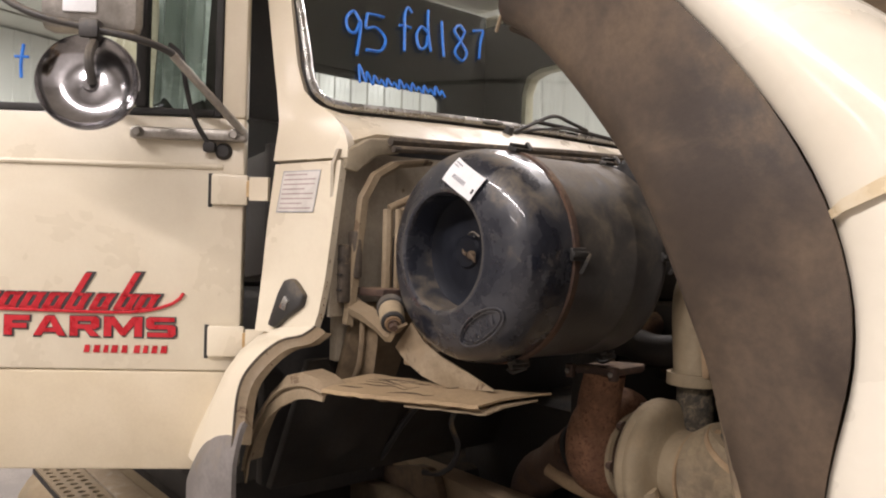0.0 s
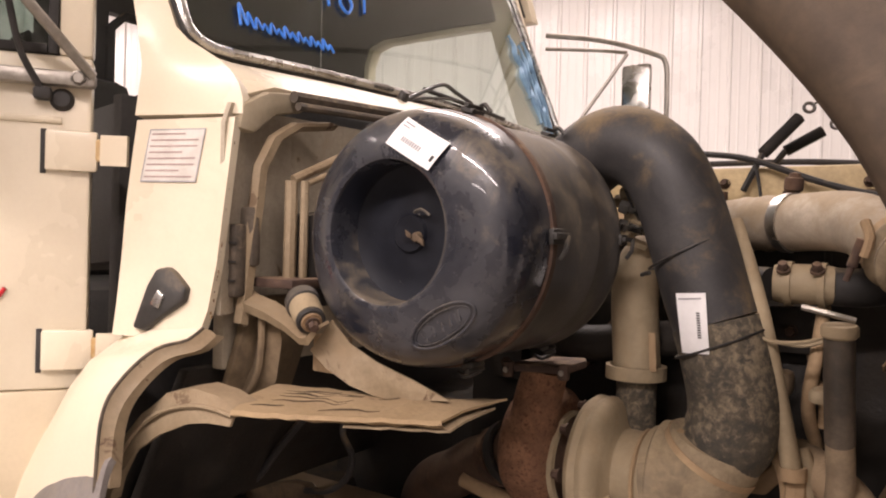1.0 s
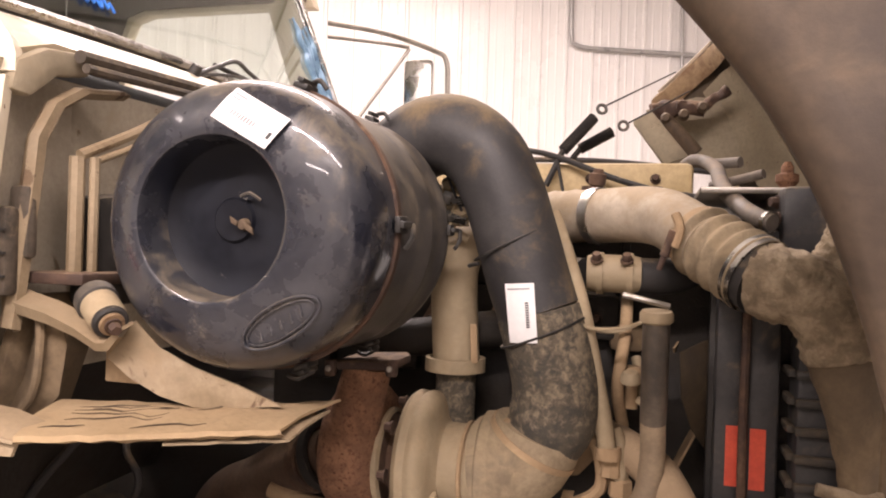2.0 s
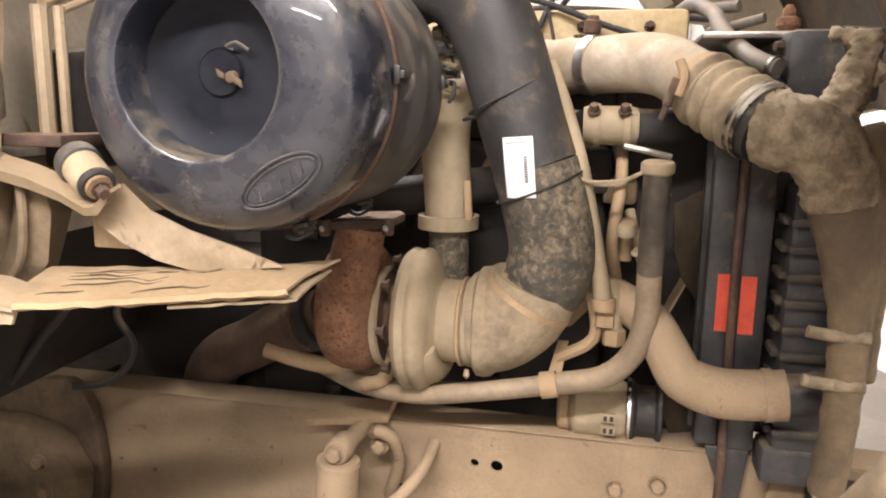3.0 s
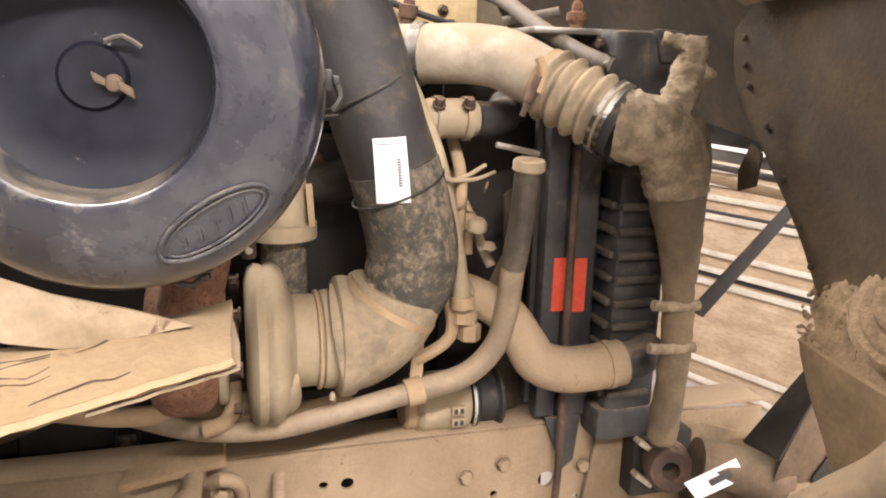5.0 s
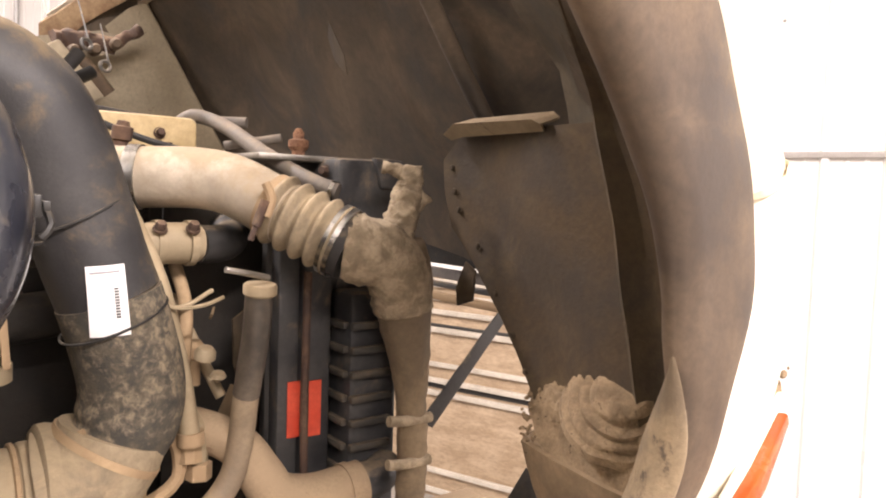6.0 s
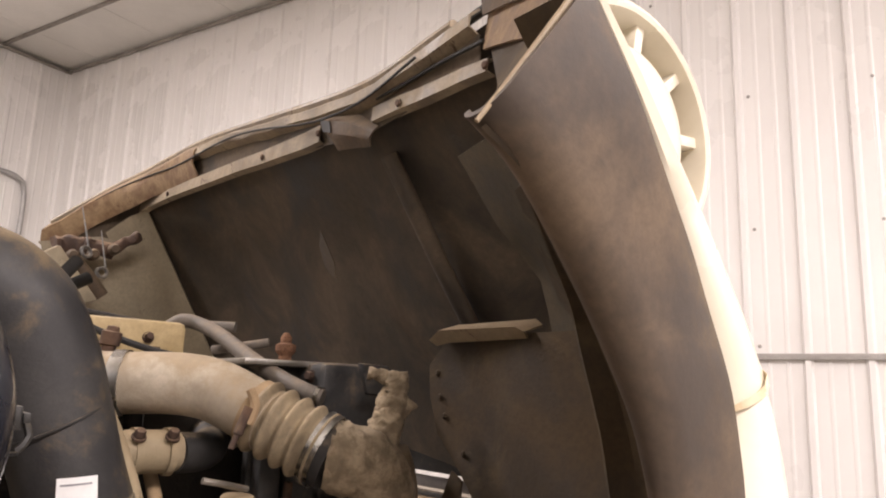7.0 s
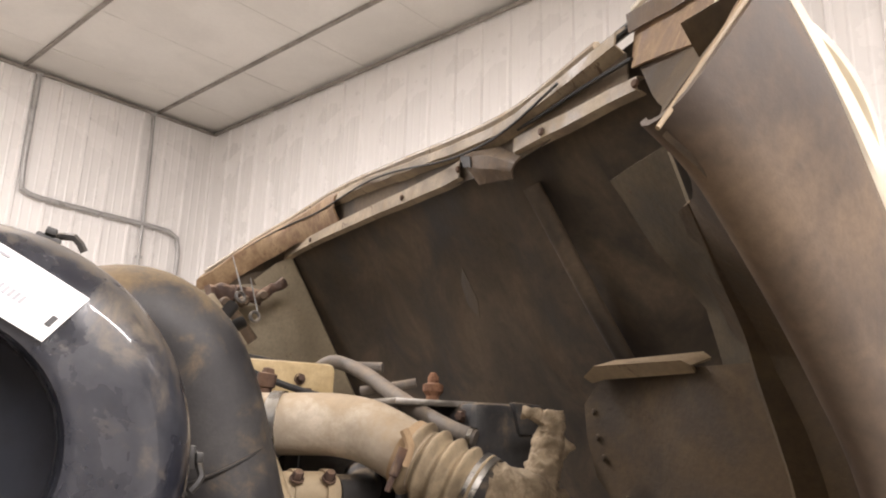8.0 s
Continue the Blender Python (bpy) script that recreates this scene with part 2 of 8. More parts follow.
RED_LABEL = surface("red_label", (0.62, 0.07, 0.035), (0.72, 0.10, 0.05), 0.5, dust=0.05, scale=14, bump=0.03)
RED_PAINT = surface("red_lettering", (0.42, 0.012, 0.02), (0.55, 0.02, 0.03), 0.35, scale=30, bump=0.0, grain=0.05)
BLUE_MARK = surface("blue_window_marker", (0.015, 0.15, 0.60), (0.03, 0.22, 0.74), 0.6, scale=60, bump=0.0, grain=0.05)
BLUE_SMEAR = surface("faded_blue_marker", (0.15, 0.29, 0.45), (0.22, 0.38, 0.53), 0.6, scale=40, bump=0.0, grain=0.1)
ORANGE = surface("amber_lens", (0.50, 0.060, 0.012), (0.62, 0.095, 0.018), 0.2, scale=10, bump=0.02)
WALL_STEEL = surface("white_ribbed_steel", (0.765, 0.745, 0.725), (0.80, 0.78, 0.76), 0.35, scale=1.2, fine=40, bump=0.01, grain=0.02)
CEIL_STEEL = surface("grey_white_ceiling_steel", (0.66, 0.64, 0.60), (0.74, 0.72, 0.68), 0.5, scale=1.5, fine=40, bump=0.02, grain=0.08)
TRIM = surface("grey_trim", (0.33, 0.31, 0.29), (0.42, 0.40, 0.38), 0.5, scale=6, bump=0.03)
CONDUIT = surface("grey_conduit", (0.36, 0.35, 0.34), (0.46, 0.45, 0.44), 0.4, metal=0.3, scale=8, bump=0.03)
CONCRETE = surface("stained_concrete", (0.20, 0.18, 0.155), (0.31, 0.28, 0.245), 0.7, scale=1.6, fine=60, bump=0.2)
PLYWOOD = surface("plywood", (0.30, 0.215, 0.135), (0.43, 0.325, 0.22), 0.7, scale=6, fine=30, bump=0.1, grain=0.5, stretch=(0.35, 1.0, 2.6))
BATTEN = surface("pale_batten", (0.40, 0.355, 0.295), (0.52, 0.47, 0.40), 0.6, scale=9, bump=0.1)
CAB_DARK = surface("dark_cab_trim", (0.03, 0.028, 0.026), (0.055, 0.05, 0.046), 0.7, scale=6, bump=0.2)
GREY_FLAP = surface("grey_rubber_boot", (0.17, 0.155, 0.145), (0.24, 0.22, 0.205), 0.6, dust=0.3, scale=6, bump=0.15, dust_colour=(0.33, 0.28, 0.21))
SEAL = surface("perished_seal", (0.05, 0.04, 0.03), (0.12, 0.095, 0.07), 0.8, dust=0.3, scale=20, bump=0.4)
VALVE_COVER = surface("ochre_valve_cover", (0.42, 0.31, 0.15), (0.56, 0.43, 0.24), 0.6, dust=0.3, scale=7, bump=0.2, dust_colour=(0.5, 0.4, 0.26))

# weak specular keeps the painted shade of the recess dark
RECESS_SHADED.node_tree.nodes["Principled BSDF"].inputs["Specular IOR Level"].default_value = 0.2
GLASS = bpy.data.materials.new("window_glass")
GLASS.use_nodes = True
_g = GLASS.node_tree.nodes["Principled BSDF"]
_g.inputs["Base Color"].default_value = (0.76, 0.86, 0.81, 1)
_g.inputs["Roughness"].default_value = 0.02
_g.inputs["IOR"].default_value = 1.45
_g.inputs["Transmission Weight"].default_value = 1.0

TUBE_LIGHT = bpy.data.materials.new("lit_diffuser")
TUBE_LIGHT.use_nodes = True
_t = TUBE_LIGHT.node_tree.nodes["Principled BSDF"]
_t.inputs["Emission Color"].default_value = (*LAMP_COLOUR, 1)
_t.inputs["Emission Strength"].default_value = 22.0


# ---- mesh helpers ----
PLACE = {}


def thing(name, loc, label, category, group="", kind=""):
    ob = new(name)
    ob.location = loc
    ob.empty_display_size = 0.05
    PLACE[ob.name] = Matrix.Translation(loc)
    return tagged(ob, label, category, group, kind)


def mesh_of(name, bm, material, sharp=38):
    bmesh.ops.recalc_face_normals(bm, faces=bm.faces)
    me = bpy.data.meshes.new(name)
    bm.to_mesh(me)
    bm.free()
    me.materials.append(material)
    me.polygons.foreach_set("use_smooth", [True] * len(me.polygons))
    me.set_sharp_from_angle(angle=radians(sharp))
    return me


def part(name, bm, material, parent=None, label="", sharp=38, category="", kind=""):
    ob = new(name, mesh_of(name, bm, material, sharp))
    if parent:
        ob.parent = parent
        ob.matrix_parent_inverse = PLACE.get(parent.name, Matrix()).inverted()
    return tagged(ob, label, category, "", kind)


def piece(name, me, m, parent):
    """One more of a part that shares its mesh, at the pose m."""
    ob = new(name, me)
    ob.parent = parent
    ob.matrix_parent_inverse = PLACE.get(parent.name, Matrix()).inverted()
    ob.matrix_basis = m
    return ob


def curve_points(pts, step=0.012):
    p = [Vector(q) for q in pts]
    p = [2 * p[0] - p[1]] + p + [2 * p[-1] - p[-2]]
    out = []
    for i in range(1, len(p) - 2):
        a, b, c, d = p[i - 1:i + 3]
        k = max(2, int((c - b).length / step))
        for j in range(k):
            t = j / k
            out.append(0.5 * ((2 * b) + (c - a) * t + (2 * a - 5 * b + 4 * c - d) * t * t + (3 * b - a - 3 * c + d) * t ** 3))
    out.append(p[-2])
    return out


def tube(pts, r, n=16, bm=None, step=0.012, caps=True, smooth=True):
    """A round bar along pts. r: metres, or a function of the way along (0 to 1) and the metres along."""
    bm = bm or bmesh.new()
    p = curve_points(pts, step) if smooth else [Vector(q) for q in pts]
    run = [0.0]
    for a, b in zip(p, p[1:]):
        run.append(run[-1] + (b - a).length)
    t0 = (p[1] - p[0]).normalized()
    side = t0.orthogonal().normalized()
    rings = []
    for i, q in enumerate(p):
        t = (p[min(i + 1, len(p) - 1)] - p[max(i - 1, 0)]).normalized()
        side = (side - t * side.dot(t)).normalized()
        other = t.cross(side)
        rad = r(run[i] / run[-1], run[i]) if callable(r) else r
        rings.append([bm.verts.new(q + rad * (math.cos(2 * math.pi * k / n) * side + math.sin(2 * math.pi * k / n) * other)) for k in range(n)])
    for a, b in zip(rings, rings[1:]):
        for k in range(n):
            bm.faces.new((a[k], a[(k + 1) % n], b[(k + 1) % n], b[k]))
    if caps:
        bm.faces.new(rings[0])
        bm.faces.new(rings[-1])
    return bm


def lathe(profile, origin, axis, n=48, bm=None):
    """Turns (radius, height) pairs round an axis."""
    bm = bm or bmesh.new()
    axis = Vector(axis).normalized()
    u = axis.orthogonal().normalized()
    v = axis.cross(u)
    origin = Vector(origin)
    last = None
    for r, h in profile:
        c = origin + axis * h
        if r < 1e-5:
            ring = [bm.verts.new(c)]
        else:
            ring = [bm.verts.new(c + r * (math.cos(2 * math.pi * k / n) * u + math.sin(2 * math.pi * k / n) * v)) for k in range(n)]
        if last:
            for k in range(n):
                j = (k + 1) % n
                f = [last[k % len(last)], last[j % len(last)], ring[j % len(ring)], ring[k % len(ring)]]
                f = list(dict.fromkeys(f))
                if len(f) > 2:
                    bm.faces.new(f)
        last = ring
    return bm


def soften(bm, width, segments=2, angle=30):
    edges = [e for e in bm.edges if len(e.link_faces) == 2 and e.calc_face_angle(0) > radians(angle)]
    if edges:
        bmesh.ops.bevel(bm, geom=edges, offset=width, segments=segments, profile=0.5, affect="EDGES", clamp_overlap=True)
    return bm


def box(lo, hi, bevel=0.004, m=None, bm=None):
    b = bmesh.new()
    bmesh.ops.create_cube(b, size=1)
    lo, hi = Vector(lo), Vector(hi)
    bmesh.ops.transform(b, matrix=Matrix.Translation((lo + hi) / 2) @ Matrix.Diagonal((*(hi - lo), 1)), verts=b.verts)
    if bevel:
        soften(b, bevel)
    if m:
        bmesh.ops.transform(b, matrix=m, verts=b.verts)
    return join(bm, b)


def join(bm, b):
    if bm is None:
        return b
    me = bpy.data.meshes.new("joined")
    b.to_mesh(me)
    b.free()
    bm.from_mesh(me)
    bpy.data.meshes.remove(me)
    return bm


def slab(outline, depth, bevel=0.003, bm=None, holes=()):
    """A flat outline (3D points) given thickness along the vector depth; holes: (centre, radius) lie in its plane."""
    b = bmesh.new()
    o = [Vector(p) for p in outline]
    depth = Vector(depth)
    if holes:
        d = depth.normalized()
        u = d.orthogonal().normalized()
        v = d.cross(u)
        loops = [o] + [[Vector(c) + r * (math.cos(2 * math.pi * k / 14) * u + math.sin(2 * math.pi * k / 14) * v) for k in range(14)] for c, r in holes]
        edges = []
        for lp in loops:
            vs = [b.verts.new(p) for p in lp]
            edges += [b.edges.new((vs[i], vs[(i + 1) % len(vs)])) for i in range(len(vs))]
        bmesh.ops.triangle_fill(b, edges=edges, use_beauty=True)
    else:
        b.faces.new([b.verts.new(p) for p in o])
    ex = bmesh.ops.extrude_face_region(b, geom=list(b.faces))
    bmesh.ops.translate(b, vec=depth, verts=[g for g in ex["geom"] if isinstance(g, bmesh.types.BMVert)])
    bmesh.ops.recalc_face_normals(b, faces=b.faces)
    if bevel and not holes:
        soften(b, bevel)
    return join(bm, b)


def sheet(rows, thick=0.004, bm=None, wobble=0.0, fine=1):
    """A skin through rows of points, with thickness."""
    b = bmesh.new()
    vs = [[b.verts.new(p) for p in row] for row in rows]
    for r0, r1 in zip(vs, vs[1:]):
        for i in range(len(r0) - 1):
            b.faces.new((r0[i], r0[i + 1], r1[i + 1], r1[i]))
    if fine > 1:
        bmesh.ops.subdivide_edges(b, edges=b.edges, cuts=fine - 1, use_grid_fill=True)
    if wobble:
        for v in b.verts:
            v.co += wobble * Vector(noise.noise_vector(v.co * 9.0))
    bmesh.ops.recalc_face_normals(b, faces=b.faces)
    if thick:
        bmesh.ops.solidify(b, geom=list(b.faces), thickness=thick)
    return join(bm, b)


def bolt_mesh(name, r, h, material):
    """A hexagon bolt head on a washer, standing along z."""
    b = bmesh.new()
    lathe([(0, 0), (r * 1.35, 0), (r * 1.35, h * 0.2), (r * 1.15, h * 0.24)], (0, 0, 0), (0, 0, 1), 16, b)
    lathe([(r, h * 0.2), (r, h * 0.85), (r * 0.85, h), (0, h)], (0, 0, 0), (0, 0, 1), 6, b)
    return mesh_of(name, b, material, 30)


def along(at, axis):
    """The pose that puts a thing made along z at a place, along an axis."""
    return Matrix.Translation(at) @ Vector(axis).to_track_quat("Z", "Y").to_matrix().to_4x4()


def ring(a, b, r, width, wall=0.004, n=40):
    """A flat band round the axis from a to b."""
    a, b = Vector(a), Vector(b)
    c, ax = (a + b) / 2, (b - a).normalized()
    return lathe([(r, -width / 2), (r + wall, -width / 2), (r + wall, width / 2), (r, width / 2), (r, -width / 2)], c, ax, n)


BOLT = bolt_mesh("bolt", 0.011, 0.014, DULL_STEEL)
DUSTY_BOLT = bolt_mesh("dusty_bolt", 0.014, 0.016, RAIL_DUST)
RUSTY_BOLT = bolt_mesh("rusty_bolt", 0.009, 0.016, DARK_RUST)


# ---- the shop ----
def wall(name, origin, way, inward, length, height, label, joint=None):
    """A wall of ribbed steel panels, 0.75 m wide, with three tall ribs and low ones between."""
    w = thing(name, origin, label, "wall", kind="structure")
    back = bmesh.new()
    base = Vector(origin)
    o = [base - way * 0.1 - inward * 0.02, base + way * (length + 0.1) - inward * 0.02]
    slab([o[0], o[1], o[1] + Vector((0, 0, height)), o[0] + Vector((0, 0, height))], -inward * 0.12, 0, back)
    part("backing", back, TRIM, w)
    prof = []
    for k in range(3):
        x = k * 0.25
        prof += [(x, 0), (x + 0.012, 0.019), (x + 0.034, 0.019), (x + 0.046, 0), (x + 0.098, 0), (x + 0.104, 0.0025),
                 (x + 0.114, 0.0025), (x + 0.12, 0), (x + 0.178, 0), (x + 0.184, 0.0025), (x + 0.194, 0.0025), (x + 0.2, 0)]
    prof.append((0.75, 0))
    spans = [(0, height)] if joint is None else [(0, joint - 0.012), (joint + 0.012, height)]
    for z0, z1 in spans:
        b = bmesh.new()
        cols = [(b.verts.new((x, -d, z0)), b.verts.new((x, -d, z1))) for x, d in prof]
        for (a0, a1), (b0, b1) in zip(cols, cols[1:]):
            b.faces.new((a0, b0, b1, a1))
        me = mesh_of("panel", b, WALL_STEEL, 20)
        rot = Matrix((( way.x, -inward.x, 0, 0), (way.y, -inward.y, 0, 0), (0, 0, 1, 0), (0, 0, 0, 1)))
        for k in range(int(length / 0.75) + 1):
            piece("panel", me, Matrix.Translation(base + way * (0.75 * k)) @ rot, w)
    if joint is not None:
        b = bmesh.new()
        p = base + Vector((0, 0, joint))
        slab([p + inward * 0.004 - Vector((0, 0, 0.014)), p + way * length + inward * 0.004 - Vector((0, 0, 0.014)),
              p + way * length + inward * 0.004 + Vector((0, 0, 0.014)), p + inward * 0.004 + Vector((0, 0, 0.014))], inward * 0.022, 0.003, b)
        part("trim", b, TRIM, w)
    return w


LENGTH, DEPTH = 16.5, 13.5
wall_front = wall("wall_front", room(0, 0, FLOOR), ALONG, ACROSS, LENGTH, CEIL - FLOOR, "white ribbed steel wall panels with a grey trim joint", 1.84 - FLOOR)
wall("wall_side", room(0, 0, FLOOR), ACROSS, ALONG, DEPTH, CEIL - FLOOR, "white ribbed steel wall panels beside the truck")
wall("wall_rear", room(0, DEPTH, FLOOR), ALONG, -ACROSS, LENGTH, CEIL - FLOOR, "white ribbed steel wall panels behind the truck")
wall("wall_near", room(LENGTH, 0, FLOOR), ACROSS, -ALONG, DEPTH, CEIL - FLOOR, "white ribbed steel wall panels across the shop")

# screw heads on the front wall
screw = lathe([(0, 0.008), (0.007, 0.006), (0.009, 0)], (0, 0, 0), (0, 0, 1), 8)
screw = mesh_of("screw", screw, TRIM)
for z in (0.45, 1.06, 1.89, 2.45, 3.13, 3.75):
    for k in range(18, 50):
        a = k * 0.25 + 0.09 + 0.02 * (k % 3 - 1)
        if k % 2 == 0 or k % 3 == 0:
            piece("screw", screw, along(room(a, 0.0, z), ACROSS), wall_front)

corners = [room(-0.2, -0.2), room(LENGTH + 0.2, -0.2), room(LENGTH + 0.2, DEPTH + 0.2), room(-0.2, DEPTH + 0.2)]
b = slab([c + Vector((0, 0, FLOOR)) for c in corners], (0, 0, -0.2), 0)
part("floor", b, CONCRETE, None, "stained grey concrete shop floor", category="floor", kind="structure")
b = slab([c + Vector((0, 0, CEIL + 0.03)) for c in corners], (0, 0, 0.2), 0)
k = 0.45
while k < LENGTH:  # faint ribs across the ceiling sheets
    p, q = room(k, 0.0, CEIL + 0.03), room(k, DEPTH, CEIL + 0.03)
    slab([p, q, q + ALONG * 0.03, p + ALONG * 0.03], (0, 0, -0.004), 0, b)
    k += 0.9
part("ceiling", b, CEIL_STEEL, None, "grey-white sheet steel ceiling with seams", category="ceiling", kind="structure")
b = bmesh.new()
for p, q, inw in ((room(0, 0, CEIL), room(LENGTH, 0, CEIL), ACROSS), (room(0, 0, CEIL), room(0, DEPTH, CEIL), ALONG)):
    slab([p + inw * 0.022, q + inw * 0.022, q + inw * 0.022 + Vector((0, 0, -0.028)), p + inw * 0.022 + Vector((0, 0, -0.028))], inw * 0.02, 0.003, b)
part("trim", b, SEAM_DIRT, None, "grey steel angle trim under the ceiling", category="trim", kind="structure")

b = bmesh.new()
k = 0.62
while k < DEPTH:  # grimy seams between the sheets
    p, q = room(0.0, k, CEIL + 0.03), room(LENGTH, k, CEIL + 0.03)
    slab([p, q, q + ACROSS * 0.032, p + ACROSS * 0.032], (0, 0, -0.022), 0.004, b)
    k += 1.215
part("trim", b, SEAM_DIRT, None, "dirty grey seam strips across the ceiling", category="trim", kind="structure")

# added fixtures for the lamps, none of them in view
for a, c, watts in LAMP_PLACES:
    lamp = thing("ceiling_light", room(a, c, CEIL), "long white strip light fixture added on the ceiling, out of view", "light", "ceiling lights")
    turn = Matrix.Translation(room(a, c, CEIL)) @ pose(0, 0, 0, 0, 0, -70.3)
    part("housing", box((-0.13, -1.2, -0.05), (0.13, 1.2, 0.03), 0.01, turn), WALL_STEEL, lamp)
    part("diffuser", box((-0.1, -1.16, -0.11), (0.1, 1.16, -0.051), 0.02, turn), TUBE_LIGHT, lamp, "lit white diffuser")

# conduits on the side wall
def wall_pipe(pts, r, label):
    pipe = thing("conduit", room(0.05, pts[0][0], pts[0][1]), label, "conduit", "conduits on the wall")
    path = [room(0.045, s, z) for s, z in pts]
    part("pipe", tube(path, r, 10, step=0.05), CONDUIT, pipe)
    for s, z in (pts[0], pts[len(pts) // 2], pts[-1]):
        part("clip", box((-0.03, -0.012, -0.012), (0.03, 0.012, 0.012), 0.003, Matrix.Translation(room(0.045, s, z))), CONDUIT, pipe)


wall_pipe([(1.74, 4.5), (1.74, 4.0), (1.73, 3.55), (1.66, 3.44), (1.2, 3.42), (0.55, 3.41), (0.36, 3.38), (0.29, 3.25), (0.29, 2.6), (0.29, 1.0)], 0.022, "grey conduit bent across the white wall")
wall_pipe([(0.70, 4.5), (0.68, 4.0), (0.66, 3.1), (0.66, 2.0), (0.66, 1.2)], 0.017, "straight grey conduit down the white wall")

# plywood sheets with pale strips, leaning on the front wall behind the grille
ply = thing("plywood_panel", room(4.9, 0.2, FLOOR), "plywood sheets with pale strips leaning on the white wall", "panel")


def on_ply(a, h, out=0.0):
    """a: metres along the front wall, h: height over the floor, out: metres off the sheet."""
    return room(a, 0.215 - 0.12 * h / 1.22 + out, FLOOR + h)


for a0, a1 in ((3.3, 5.75),):
    part("board", slab([on_ply(a0, 0), on_ply(a1, 0), on_ply(a1, 1.25), on_ply(a0, 1.25)], -ACROSS * 0.018, 0.002), PLYWOOD, ply)
for h0, wide, deep, mat in ((0.02, 0.03, 0.012, BATTEN), (0.135, 0.028, 0.02, BATTEN), (0.57, 0.03, 0.02, BATTEN), (0.612, 0.03, 0.004, DARK_RUBBER), (0.645, 0.026, 0.03, BATTEN),
                            (0.735, 0.026, 0.02, BATTEN), (0.93, 0.03, 0.02, BATTEN), (0.962, 0.018, 0.004, DARK_RUBBER), (1.035, 0.028, 0.02, BATTEN), (1.115, 0.04, 0.02, BATTEN), (1.19, 0.05, 0.02, BATTEN)):
    part("batten" if mat is BATTEN else "gap", slab([on_ply(3.3, h0), on_ply(5.75, h0), on_ply(5.75, h0 + wide), on_ply(3.3, h0 + wide)], ACROSS * deep, 0.002), mat, ply)


# ---- truck cab ----
def cab():
    c = thing("truck_cab", (-2.6, 1.97, 0.55), "cream truck cab with its door swung open", "truck cab")
    # side cowl panel, leaning in towards the windscreen
    def cowl(u, z):
        """u: 0 at the door gap, 1 at the hood seal."""
        lean = 0.125 * (z - 1.76)
        return Vector((-1.662 + 0.207 * u + 0.014 * (1 - u) * max(0.0, min(1.0, (1.62 - z) * 6)), 0.925 + 0.055 * u + lean, z))
    rows = []
    for z in (1.365, 1.42, 1.5, 1.6, 1.7, 1.757):
        right = 1.0 if z > 1.43 else (0.97 if z > 1.38 else 0.9)
        rows.append([cowl(u * right, z) for u in (0, 0.2, 0.4, 0.6, 0.8, 1.0)])
    part("cowl_panel", sheet(rows, 0.02), CREAM, c)
    rows = []
    for z, shift, right in ((1.763, 0, 1.0), (1.79, 0, 0.985), (1.815, 0, 0.93), (1.84, 0, 0.82), (1.86, 0.0, 0.70), (1.88, 0.001, 0.56), (1.90, 0.001, 0.42), (1.93, 0.002, 0.31), (2.0, 0.004, 0.26), (2.2, 0.015, 0.26), (2.5, 0.05, 0.26), (2.9, 0.12, 0.26)):
        back = max(0, z - 1.85) * 0.36
        rows.append([cowl(u * right, min(z, 1.86)) + Vector((-back, 0.02 * u + shift, z - min(z, 1.86))) for u in (0, 0.25, 0.5, 0.75, 1.0)])
    part("windscreen_pillar", sheet(rows, 0.03), CREAM, c)
    # windscreen: a rubber channel with a bright insert, and the glass
    up = Vector((-0.37, 0, 0.93))
    def screen(y, h):
        mid = Vector((-1.712 + (-0.083) * (y - 1.97), y, 1.955 + 0.03 * (y - 0.99) / 1.95 - 0.02 * ((y - 1.97) ** 2)))
        mid.x += 0.03 * (1 - ((y - 1.97) / 0.98) ** 2)
        return mid + up * h
    # strip of paint under the windscreen
    low = [(-1.465, 0.975, 1.80), (-1.462, 1.06, 1.83), (-1.50, 1.4, 1.85), (-1.53, 1.8, 1.875), (-1.58, 2.4, 1.89), (-1.66, 2.98, 1.88)]
    top = [Vector((-1.617, 0.975, 1.912)), *[screen(y, -0.046 + 0.0155 * (y - 1.0)) for y in (1.06, 1.4, 1.8, 2.4, 2.95)]]
    part("cowl_top", sheet([low, [Vector(p).lerp(q, 0.55) + Vector((0.008, 0, 0.010)) for p, q in zip(low, top)], top], 0.012, fine=4), CREAM, c)
    ys = [1.0 + 1.94 * k / 16 for k in range(17)]
    part("windscreen", sheet([[screen(y, h) for y in ys] for h in (-0.025, 0.2, 0.4, 0.6, 0.8)], 0.006), GLASS, c).visible_shadow = False
    loop = [screen(1.08, -0.032), *[screen(y, -0.034 + 0.0155 * (y - 1.0)) for y in (1.25, 1.4, 1.7, 2.0, 2.3, 2.6, 2.8)], screen(2.9, 0.01), screen(2.95, 0.06),
            screen(2.95, 0.3), screen(2.93, 0.7), screen(2.87, 0.8), screen(2.0, 0.82), screen(1.08, 0.8), screen(1.0, 0.72), screen(0.992, 0.4), screen(0.985, 0.12), screen(0.981, 0.06), screen(0.984, 0.02), screen(0.992, -0.004), screen(1.009, -0.019), screen(1.034, -0.028), screen(1.08, -0.032)]
    part("gasket", tube(loop, 0.016, 10, step=0.012, caps=False), DARK_RUBBER, c)
    bright = [p + Vector((0.014, -0.002, 0.004)) for p in loop]
    part("bright_trim", tube(bright, 0.0105, 8, step=0.012, caps=False), STEEL, c, "bright strip in the window rubber")
